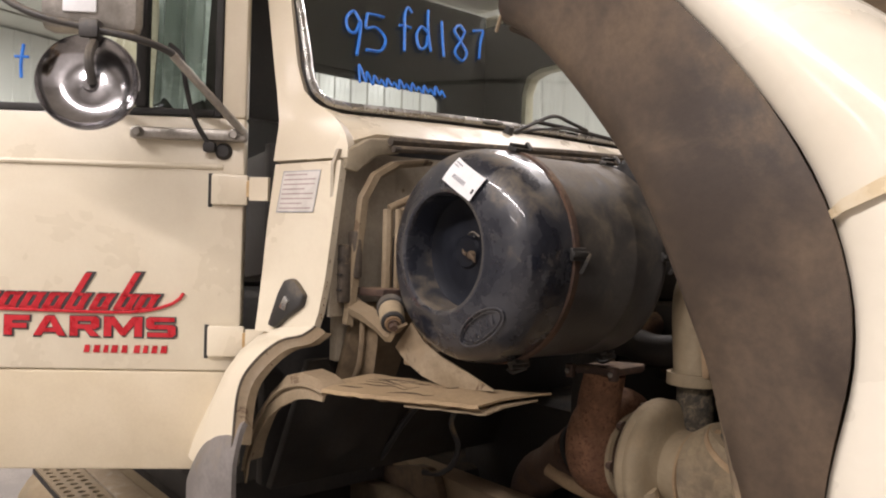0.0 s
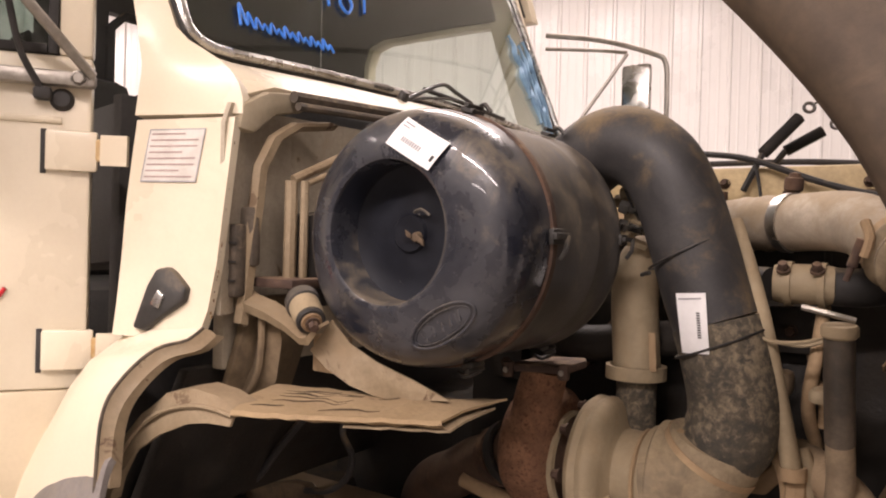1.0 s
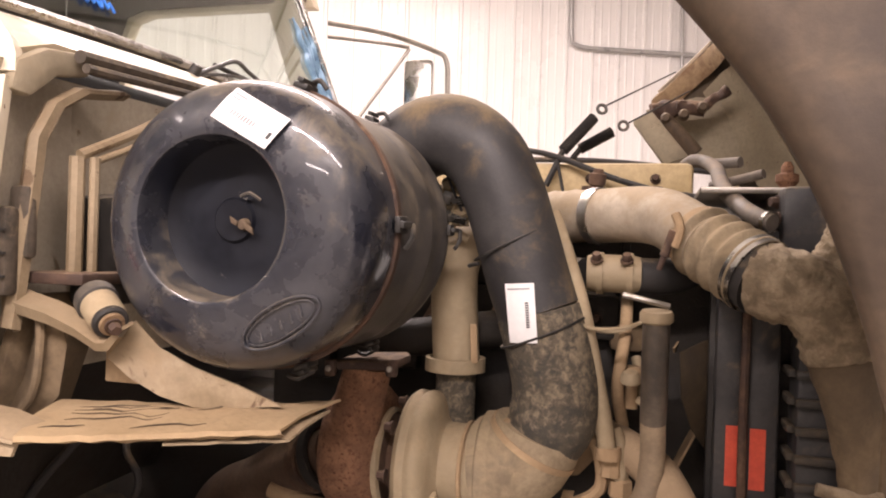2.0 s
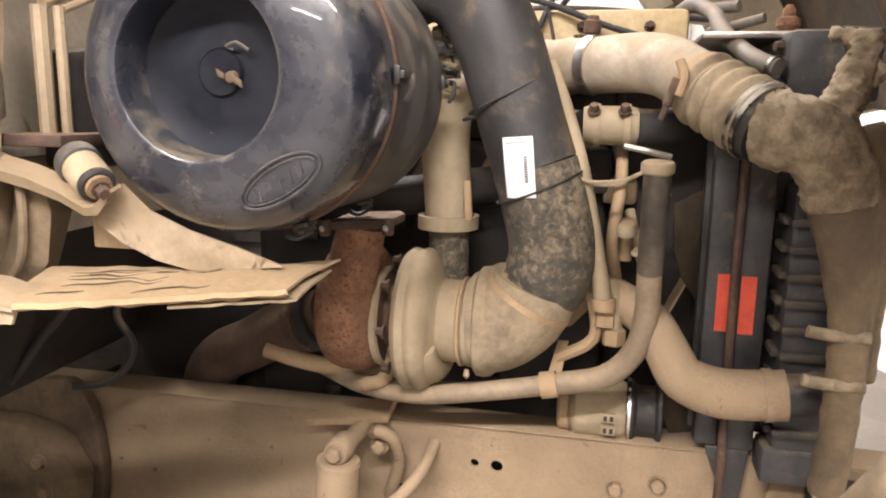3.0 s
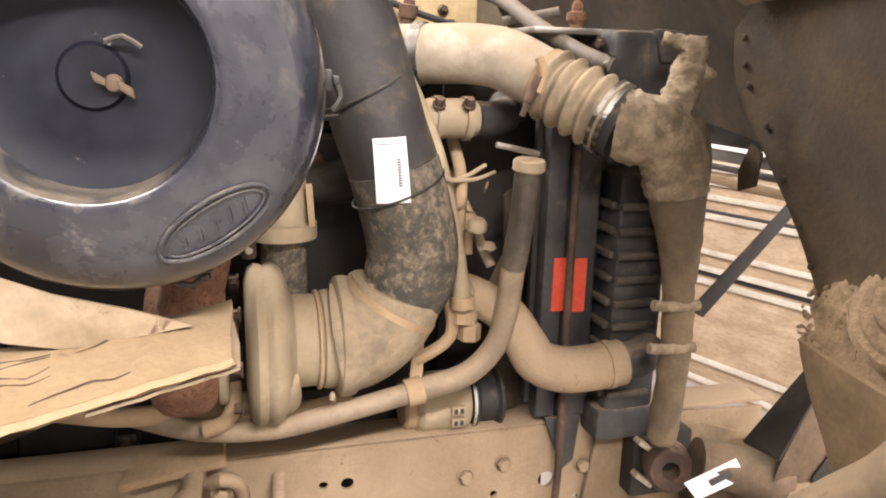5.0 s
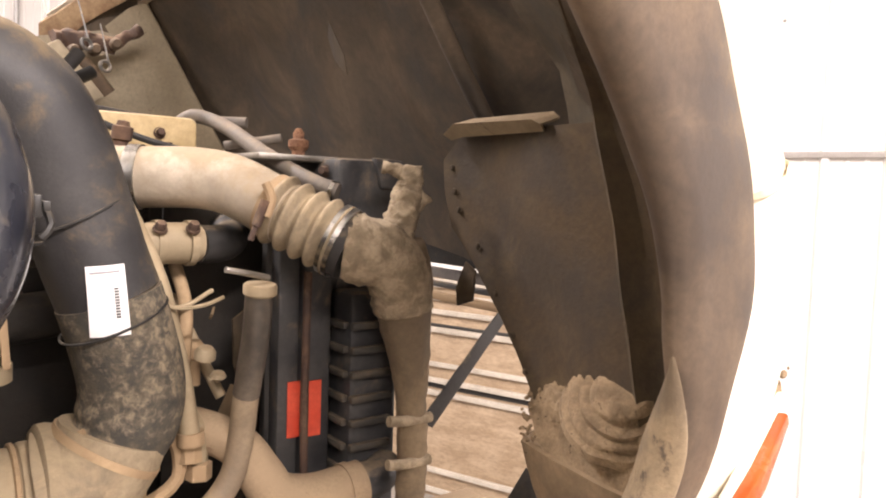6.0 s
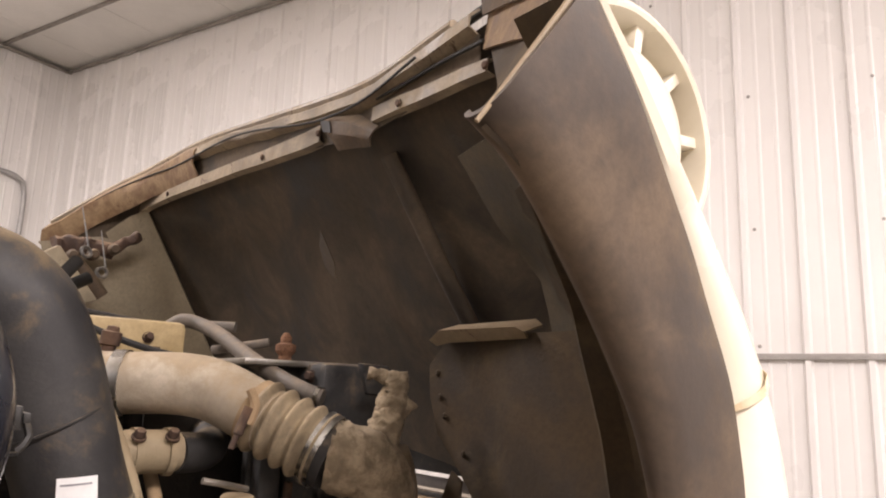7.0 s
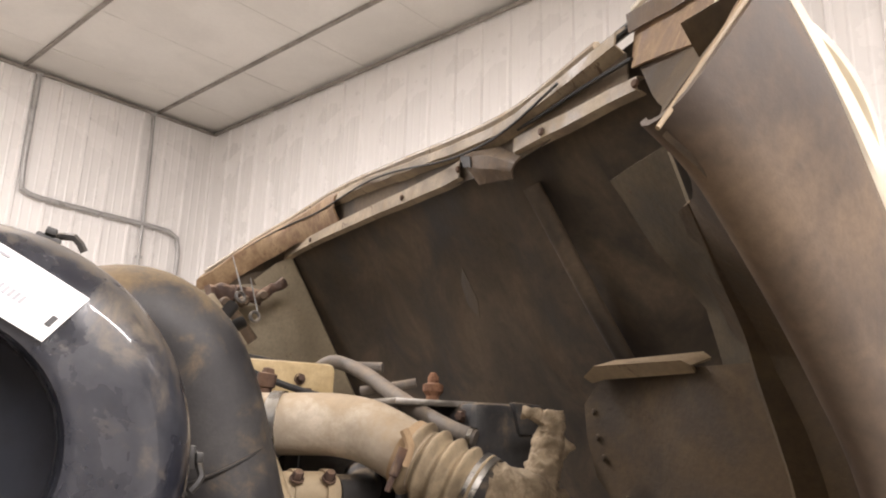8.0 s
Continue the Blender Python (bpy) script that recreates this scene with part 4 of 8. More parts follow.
    part("script_tail", put(tube([(-0.62, -0.004, 1.402), (-0.45, -0.004, 1.398), (-0.25, -0.004, 1.398), (-0.16, -0.004, 1.42), (-0.135, -0.004, 1.445)], 0.004, 6)), RED_PAINT, d)
    bar = lambda x0, z0, x1, z1: [(x0, z0), (x1, z0), (x1, z1), (x0, z1)]
    shapes = {"F": (0.88, [bar(0, 0, 0.28, 1), bar(0.28, 0.74, 0.88, 1), bar(0.28, 0.36, 0.78, 0.60)]),
              "A": (1.12, [[(0, 0), (0.28, 0), (0.66, 1), (0.40, 1)], [(0.84, 0), (1.12, 0), (0.72, 1), (0.60, 1), (0.56, 0.75)], bar(0.30, 0.18, 0.82, 0.38)]),
              "R": (1.05, [bar(0, 0, 0.28, 1), bar(0.28, 0.76, 0.9, 1), bar(0.28, 0.36, 0.9, 0.58), [(0.74, 0.50), (0.90, 0.36), (1.03, 0.48), (1.03, 0.86), (0.90, 1), (0.74, 0.86)], [(0.48, 0.40), (0.74, 0.40), (1.05, 0), (0.74, 0)]]),
              "M": (1.35, [bar(0, 0, 0.27, 1), bar(1.08, 0, 1.35, 1), [(0.27, 1), (0.27, 0.62), (0.60, 0.06), (0.675, 0.06), (0.675, 0.42), (0.36, 1)], [(1.08, 1), (1.08, 0.62), (0.75, 0.06), (0.675, 0.06), (0.675, 0.42), (0.99, 1)]]),
              "S": (1.05, [bar(0.12, 0.78, 1.0, 1), bar(0.12, 0.40, 0.93, 0.62), bar(0.05, 0, 0.93, 0.22), [(0, 0.52), (0.12, 0.40), (0.28, 0.56), (0.28, 0.84), (0.12, 1), (0, 0.88)], [(0.77, 0.18), (0.93, 0), (1.05, 0.12), (1.05, 0.50), (0.93, 0.62), (0.77, 0.46)]])}
    x, unit, tall = -0.548, 0.066, 0.047
    for letter in "FARMS":
        wide, polys = shapes[letter]
        for paint, grow, y in ((INK, 0.0028, -0.0012), (RED_PAINT, 0.0, -0.0026)):
            b = bmesh.new()
            for k, poly in enumerate(polys):
                mid = (sum(p for p, q in poly) / len(poly), sum(q for p, q in poly) / len(poly))
                pts = []
                for p, q in poly:
                    gx, gz = (grow if p > mid[0] else -grow) + 0.5 * grow, (grow if q > mid[1] else -grow) - 0.4 * grow
                    pts.append((x + p * unit + gx, y - 0.00015 * k, 1.339 + q * tall + gz))
                slab(pts, (0, -0.0012, 0), 0, b)
            part("block_letter", put(b), paint, d, "red block letter" if paint is RED_PAINT else "black edge of the letter")
        x += (wide + 0.14) * unit
    for k, (x, wd) in enumerate(((-0.365, 0.016), (-0.343, 0.018), (-0.320, 0.014), (-0.302, 0.018), (-0.278, 0.016), (-0.250, 0.018), (-0.228, 0.014), (-0.208, 0.016), (-0.187, 0.018))):
        part("small_print", put(slab([(x, -0.002, 1.30), (x + wd * 0.85, -0.002, 1.30), (x + wd * 0.95, -0.002, 1.318), (x + 0.004, -0.002, 1.318)], (0, -0.0012, 0), 0)), RED_PAINT, d)
    # hinges
    for z in (1.70, 1.335):
        part("hinge_leaf", put(box((-0.075, -0.016, z - 0.04), (0.012, 0.0, z + 0.034), 0.005)), CREAM, d)
        part("hinge_slot", put(box((-0.084, -0.003, z - 0.045), (-0.0745, 0.003, z + 0.036), 0.001)), DARK_RUBBER, d)
        part("hinge_pin", put(lathe([(0, -0.02), (0.012, -0.02), (0.014, -0.016), (0.014, 0.016), (0.012, 0.02), (0, 0.02)], (0.022, -0.012, z), (0, 0, 1), 14)), OCHRE_STAIN, d, "rust-stained hinge pin")
        part("hinge_strap", sheet([[(-1.708, 0.868, z - 0.028), (-1.69, 0.886, z - 0.028), (-1.672, 0.90, z - 0.028)], [(-1.708, 0.868, z + 0.028), (-1.69, 0.886, z + 0.028), (-1.672, 0.90, z + 0.028)]], 0.012), CREAM, d)
    # blue mark on the glass
    part("marker_stroke", put(tube([(-0.530, 0.008, 1.95), (-0.531, 0.008, 1.99), (-0.526, 0.008, 2.03)], 0.004, 6)), BLUE_MARK, d)
    part("marker_stroke", put(tube([(-0.546, 0.008, 2.0), (-0.514, 0.008, 2.0)], 0.0035, 6, smooth=False)), BLUE_MARK, d)
    # grommet and lamp cord on the skin
    part("grommet", put(lathe([(0, 0.012), (0.014, 0.012), (0.019, 0.006), (0.021, 0)], (-0.05, -0.001, 1.79), (0, -1, 0), 20)), DARK_RUBBER, d)
    part("plug", put(box((-0.095, -0.03, 1.785), (-0.065, -0.004, 1.81), 0.007)), DARK_RUBBER, d)
    part("cord", put(tube([(-0.08, -0.02, 1.80), (-0.11, -0.05, 1.86), (-0.125, -0.07, 1.93), (-0.14, -0.06, 2.0), (-0.17, -0.05, 2.03)], 0.006, 8)), DARK_RUBBER, d)
    return d


def mirror():
    m = thing("door_mirror", (-1.9, 0.6, 1.84), "chrome round spot mirror under a large side mirror on tubular arms", "mirror")
    M = Matrix.Translation((-1.73, 0.86, 0)) @ pose(0, 0, 0, 0, 0, 55)
    def put(bm):
        bmesh.ops.transform(bm, matrix=M, verts=bm.verts)
        return bm
    part("lower_arm", put(tube([(0.002, -0.028, 1.833), (-0.07, -0.09, 1.91), (-0.135, -0.148, 1.981)], 0.0095, 10)), DULL_STEEL, m, "worn steel lower arm")
    part("arm", put(tube([(-0.11, -0.125, 1.953), (-0.14, -0.152, 1.986), (-0.20, -0.205, 2.00), (-0.30, -0.22, 2.015), (-0.42, -0.22, 2.045), (-0.52, -0.18, 2.12), (-0.56, -0.17, 2.25)], 0.0085, 10)), BLACK_BODY, m)
    part("clamp", put(box((-0.305, -0.235, 1.99), (-0.265, -0.20, 2.03), 0.005)), BLACK_BODY, m)
    c = Vector((-0.283, -0.215, 1.893))
    bowl = [(0.0, 0.012), (0.016, 0.012), (0.02, 0.002), (0.05, -0.004), (0.09, 0.002), (0.114, 0.018), (0.121, 0.026), (0.124, 0.024), (0.122, 0.016), (0.10, -0.008), (0.06, -0.02), (0, -0.024)]
    part("spot_mirror", put(lathe([(r * 0.83, y) for r, y in bowl], c, (0.12, -0.97, 0.1), 48)), CHROME, m, "dented chrome bowl of the spot mirror")
    part("bracket", put(tube([c + Vector((0.01, -0.02, 0)), c + Vector((0.01, -0.04, 0.05)), (-0.28, -0.2, 2.0)], 0.01, 8)), BLACK_BODY, m)
    part("side_mirror", put(box((-0.405, -0.20, 2.012), (-0.195, -0.14, 2.45), 0.025)), DULL_STEEL, m, "brushed steel back of the side mirror")
    part("back_plate", put(box((-0.35, -0.207, 2.05), (-0.28, -0.198, 2.12), 0.003)), PAPER, m, "pale sticker on the mirror back")
    return m


door(cab())
mirror()

# mirror on the far side, beyond the windscreen
m2 = thing("far_mirror", (-1.9, 3.1, 2.1), "steel side mirror on a tubular frame across the cab", "mirror")
part("arm", tube([(-1.94, 3.08, 2.48), (-1.70, 3.14, 2.44), (-1.50, 3.2, 2.375), (-1.44, 3.2, 2.33), (-1.43, 3.2, 2.2), (-1.43, 3.2, 1.95)], 0.011, 8), DULL_STEEL, m2)
part("arm", tube([(-1.94, 3.08, 2.42), (-1.72, 3.14, 2.40), (-1.60, 3.18, 2.385)], 0.008, 8), DULL_STEEL, m2)
part("arm", tube([(-1.60, 3.18, 2.38), (-1.70, 3.14, 2.22), (-1.80, 3.08, 2.05)], 0.008, 8), DULL_STEEL, m2)
part("mirror_head", box((-1.62, 3.16, 1.95), (-1.49, 3.2, 2.33), 0.02), STEEL, m2)


# ---- air cleaner ----
def air_cleaner():
    a = thing("air_cleaner", (-1.12, 1.2, 1.34), "scuffed black air cleaner canister with a recessed end", "air cleaner")
    o, ax = Vector((-1.122, 0, 1.555)), (0, 1, 0)
    cap = [(0.0, 1.066), (0.03, 1.064), (0.034, 1.069), (0.07, 1.071), (0.096, 1.072), (0.1105, 1.064), (0.1118, 1.020), (0.1128, 1.006), (0.1152, 1.0005), (0.1195, 0.9985), (0.126, 0.9990), (0.133, 1.0),
           (0.143, 1.002), (0.155, 1.005), (0.172, 1.010), (0.184, 1.016), (0.194, 1.025), (0.2025, 1.039), (0.2085, 1.057), (0.2115, 1.08), (0.2125, 1.118)]
    def off_centre(bm):
        for v in bm.verts:
            far = math.hypot(v.co.x - o.x, v.co.z - o.z)
            v.co += Vector((-0.017, 0, 0.007)) * min(1.0, max(0.0, (0.205 - far) / 0.075))
        return bm
    part("end_cap", off_centre(lathe(cap[5:], o, ax, 128)), BLACK_ENAMEL, a, "glossy blue-black end cap with dusty scuffs")
    # end plate coloured darker than the cap for the shade inside the recess
    part("recess", off_centre(lathe(cap[:6], o, ax, 72)), RECESS_SHADED, a, "recessed end plate, darkened for its shade")
    part("clamp_band", lathe([(0.2125, 1.118), (0.2165, 1.12), (0.2165, 1.134), (0.2125, 1.136)], o, ax, 72), DARK_RUST, a, "rusty clamp band")
    body = [(0.2125, 1.136), (0.209, 1.14), (0.209, 1.30), (0.2105, 1.305), (0.2105, 1.315), (0.209, 1.32), (0.209, 1.385), (0.2125, 1.39), (0.2125, 1.405), (0.206, 1.415), (0.19, 1.425), (0.0, 1.43)]
    part("canister", lathe(body, o, ax, 72), BLACK_BODY, a)
    part("outlet", lathe([(0.074, 1.42), (0.074, 1.47), (0.0, 1.47)], o + Vector((0.02, 0, 0.09)), ax, 32), BLACK_BODY, a)
    # wing nut in the recess
    w = Vector((-1.12, 1.058, 1.556))
    nut = lathe([(0, -0.006), (0.010, -0.004), (0.013, 0.012)], w, ax, 12)
    slab([w + Vector(p) for p in ((-0.026, -0.002, 0.016), (-0.008, -0.004, 0.006), (-0.008, -0.004, -0.004), (-0.022, -0.002, 0.002))], (0, -0.006, 0), 0.002, nut)
    slab([w + Vector(p) for p in ((0.026, -0.002, -0.02), (0.008, -0.004, -0.008), (0.006, -0.004, 0.006), (0.024, -0.002, -0.006))], (0, -0.006, 0), 0.002, nut)
    for v in nut.verts:
        v.co = w + (v.co - w) * 0.75
    part("wing_nut", nut, CORNER_BROWN, a, "rusty wing nut")
    part("wire_loop", tube([w + Vector(p) for p in ((-0.005, 0.0, 0.04), (0.012, -0.004, 0.045), (0.028, -0.002, 0.035))], 0.0025, 6), BLACK_BODY, a)
    # embossed oval badge
    c, t = Vector((-1.030, 1.0155, 1.424)), radians(32)
    def oval(rx, rz, n=40):
        out = []
        for k in range(n + 1):
            u, v = rx * math.cos(2 * math.pi * k / n), rz * math.sin(2 * math.pi * k / n)
            p = c + Vector((u * math.cos(t) - v * math.sin(t), 0, u * math.sin(t) + v * math.cos(t)))
            rad = math.hypot(p.x - o.x, p.z - o.z)
            prof = [(r, h) for r, h in cap if r >= 0.112]
            for (r0, h0), (r1, h1) in zip(prof, prof[1:]):
                if r0 <= rad <= r1:
                    p.y = h0 + (h1 - h0) * (rad - r0) / (r1 - r0)
            out.append(p)
        return out
    part("oval_emboss", tube(oval(0.062, 0.024), 0.0026, 8, smooth=False, caps=False), BLACK_ENAMEL, a, "embossed oval badge")
    part("oval_emboss", tube(oval(0.055, 0.018), 0.0014, 8, smooth=False, caps=False), BLACK_ENAMEL, a, "embossed oval badge")
    def inside(u, v):
        p = c + Vector((u * math.cos(t) - v * math.sin(t), 0, u * math.sin(t) + v * math.cos(t)))
        p.y = 1.0095 + 0.03 * max(0.0, math.hypot(p.x - o.x, p.z - o.z) - 0.172)
        return p
    for k in range(5):   # plain slanted bars inside the badge
        f = -0.034 + 0.017 * k
        part("emboss_bar", tube([inside(f - 0.003, -0.008), inside(f + 0.003, 0.008)], 0.0022, 6, smooth=False), BLACK_ENAMEL, a)
    # latches round the seam
    for ang in (2, 74, 146, 218, 290):
        for y, s in ((1.127, 1.0), (1.40, 0.8)):
            v = Vector((math.cos(radians(ang)), 0, math.sin(radians(ang))))
            tn = Vector((-v.z, 0, v.x))
            p = o + v * 0.214 + Vector((0, y, 0))
            lt = slab([p + tn * q * 0.012 * s + Vector((0, r * s, 0)) for q, r in ((-1, -0.02), (1, -0.02), (1, 0.018), (-1, 0.018))], v * 0.009 * s, 0.002)
            slab([p + tn * q * 0.005 * s + Vector((0, r * s, 0)) + v * 0.009 for q, r in ((-1, -0.024), (1, -0.024), (1, 0.024), (-1, 0.024))], v * 0.007, 0.001, lt)
            tube([p + v * 0.016 + Vector((0, 0.018, 0)), p + v * 0.020 + tn * -0.02, p + v * 0.010 + tn * -0.034], 0.004, 6, lt)
            part("latch", lt, BLACK_PLASTIC, a)
    # paper label on the cap
    q = [Vector(p) for p in ((-1.108, 1.004, 1.742), (-1.022, 1.004, 1.6955), (-1.053, 1.004, 1.655), (-1.139, 1.004, 1.7015))]
    def on_cap(p):
        rad = math.hypot(p.x - o.x, p.z - o.z)
        for (r0, h0), (r1, h1) in zip(cap[9:], cap[10:]):
            if r0 <= rad <= r1:
                return Vector((p.x, h0 + (h1 - h0) * (rad - r0) / (r1 - r0) - 0.005, p.z))
        return Vector((p.x, 0.994, p.z))
    rows = [[on_cap(q[0].lerp(q[1], u).lerp(q[3].lerp(q[2], u), v)) for u in (0, 0.2, 0.4, 0.6, 0.8, 1)] for v in (0, 0.33, 0.66, 1)]
    lab = part("paper_label", sheet(rows, 0.001), PAPER, a, "white bar-code label")
    def strip(u0, u1, v0, v1):
        return sheet([[on_cap(q[0].lerp(q[1], u).lerp(q[3].lerp(q[2], u), v)) + Vector((0, -0.0012, 0)) for u in (u0, (u0 + u1) / 2, u1)] for v in (v0, v1)], 0.0004)
    for k in range(9):
        part("bar", strip(0.22 + 0.05 * k, 0.22 + 0.05 * k + 0.03, 0.52, 0.68), GREY_INK, lab)
    part("bar", strip(0.06, 0.30, 0.10, 0.15), GREY_INK, lab)
    part("bar", strip(0.06, 0.22, 0.22, 0.26), GREY_INK, lab)
    part("bar", strip(0.90, 0.95, 0.55, 0.75), INK, lab)
    return a


air_cleaner()

# strap bracket, rubber mount and sheet metal under the canister
br = thing("support_bracket", (-1.2, 1.05, 1.27), "bent cream strap bracket holding up a dusty sheet-metal tray", "bracket")
part("strap", sheet([[(-1.318, 1.03, 1.355), (-1.28, 1.03, 1.328), (-1.235, 1.04, 1.304), (-1.19, 1.055, 1.290), (-1.165, 1.06, 1.288)],
                     [(-1.283, 1.045, 1.41), (-1.245, 1.05, 1.372), (-1.19, 1.055, 1.347), (-1.125, 1.065, 1.325), (-1.06, 1.08, 1.297)]], 0.005, fine=3), CREAM_DIRTY, br)
part("arm", sheet([[(-1.49, 1.03, 1.458), (-1.443, 1.02, 1.445), (-1.397, 1.02, 1.434), (-1.349, 1.02, 1.417), (-1.31, 1.02, 1.397), (-1.295, 1.02, 1.396), (-1.272, 1.02, 1.412)],
                   [(-1.49, 1.0, 1.44), (-1.443, 0.99, 1.428), (-1.397, 0.99, 1.418), (-1.349, 0.99, 1.401), (-1.31, 0.99, 1.381), (-1.295, 0.99, 1.382), (-1.272, 0.99, 1.403)],
                   [(-1.49, 1.0, 1.42), (-1.443, 0.995, 1.412), (-1.397, 0.995, 1.402), (-1.349, 0.995, 1.387), (-1.312, 0.995, 1.369), (-1.292, 0.995, 1.370), (-1.275, 0.995, 1.39)]], 0.005, fine=3), CREAM_DIRTY, br)
part("mount", lathe([(0, -0.005), (0.024, -0.005), (0.027, 0.0), (0.027, 0.06), (0.024, 0.064)], (-1.345, 1.03, 1.44), (0.78, -0.45, -0.42), 24), DUST_ALU, br, "pale rubber-bushed mount")
part("collar", lathe([(0.020, -0.004), (0.029, -0.004), (0.0305, 0.0), (0.0305, 0.018), (0.027, 0.02)], (-1.345, 1.03, 1.44), (0.78, -0.45, -0.42), 24), BLACK_BODY, br, "dark worn collar")
part("bushing", lathe([(0.012, 0.062), (0.024, 0.062), (0.025, 0.064), (0.025, 0.070), (0.022, 0.073), (0.012, 0.073)], (-1.345, 1.03, 1.44), (0.78, -0.45, -0.42), 24), DARK_RUBBER, br)
part("washer", lathe([(0.0, 0.078), (0.017, 0.078), (0.018, 0.073), (0.0, 0.073)], (-1.345, 1.03, 1.44), (0.78, -0.45, -0.42), 20), RUST_STAIN, br)
piece("bolt", RUSTY_BOLT, along((-1.284, 0.995, 1.407), (0.78, -0.45, -0.42)), br)
tray = thing("tray", (-1.2, 1.05, 1.265), "bent dusty cream sheet-metal tray with a torn edge", "tray")
rows, fold, under = [], [], []
for i in range(19):
    f = i / 18
    front = Vector((-1.288, 0.832, 1.288)).lerp(Vector((-1.022, 1.0, 1.284)), f)
    back = Vector((-1.40, 1.03, 1.286)).lerp(Vector((-1.18, 1.095, 1.284)), f * 2) if f < 0.5 else Vector((-1.18, 1.095, 1.284)).lerp(Vector((-1.018, 1.19, 1.288)), f * 2 - 1)
    j = 0.003 * noise.noise(Vector((i * 0.9, 0, 0)))
    rows.append([front.lerp(back, v) + Vector((0, 0, j + 0.006 * math.sin(3.1 * v) + 0.009 * math.sin(3.1 * v) * noise.noise(Vector((i * 0.5, v * 4, 2))))) for v in (0, 0.15, 0.3, 0.5, 0.7, 0.85, 1.0)])
    drop = 0.008 + 0.006 * noise.noise(Vector((i * 1.3, 5, 0)))
    fold.append([rows[-1][0] + Vector((0.0, -0.001, -0.001)), rows[-1][0] + Vector((0.003, -0.003, -0.005)), rows[-1][0] + Vector((0.005, 0.003, -drop))])
    if f > 0.45:
        under.append([rows[-1][0] + Vector((0.010, 0.010, -0.014)), rows[-1][2] + Vector((0.010, 0, -0.012)), rows[-1][5] + Vector((0.0, -0.01, -0.010))])
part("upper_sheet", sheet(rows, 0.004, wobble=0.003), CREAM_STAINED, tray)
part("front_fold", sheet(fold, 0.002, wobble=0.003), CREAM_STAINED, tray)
random.seed(21)
for k in range(9):   # long cracks in the caked paint
    i0, f0 = random.randint(0, 11), random.uniform(0.08, 0.7)
    pts = []
    for i in range(i0, min(19, i0 + random.randint(4, 8))):
        f0 = min(0.95, max(0.03, f0 + random.uniform(-0.05, 0.05)))
        row = rows[i]
        g = f0 * (len(row) - 1)
        pts.append(Vector(row[int(g)]).lerp(Vector(row[min(len(row) - 1, int(g) + 1)]), g % 1) + Vector((0, 0, 0.0018)))
    part("crack", tube(pts, lambda f, s: 0.0003 + 0.0008 * math.sin(3.1 * f), 6), CRACK, tray)
part("lower_sheet", sheet(under, 0.004, wobble=0.002), CREAM_DIRTY, tray)

liner = thing("splash_liner", (-1.5, 0.88, 1.05), "dusty cream curved splash liner behind the wheel", "liner")
top_l = [(-1.67, 1.06), (-1.655, 1.10), (-1.605, 1.175), (-1.545, 1.24), (-1.475, 1.285), (-1.40, 1.302), (-1.345, 1.298), (-1.295, 1.284)]
low_l = [(-1.625, 1.02), (-1.612, 1.065), (-1.578, 1.125), (-1.528, 1.185), (-1.47, 1.222), (-1.40, 1.247), (-1.345, 1.258), (-1.295, 1.262)]
mid_l = [(0.45 * a[0] + 0.55 * b[0] + 0.004, 0.45 * a[1] + 0.55 * b[1] + 0.004) for a, b in zip(top_l, low_l)]
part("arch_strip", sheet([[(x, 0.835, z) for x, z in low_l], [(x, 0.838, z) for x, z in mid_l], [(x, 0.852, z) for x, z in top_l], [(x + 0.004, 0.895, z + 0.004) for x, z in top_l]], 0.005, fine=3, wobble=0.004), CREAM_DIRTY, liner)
part("drip_edge", tube([(x + 0.004, 0.834, z + 0.004) for x, z in mid_l], 0.004, 6), CREAM_DIRTY, liner)


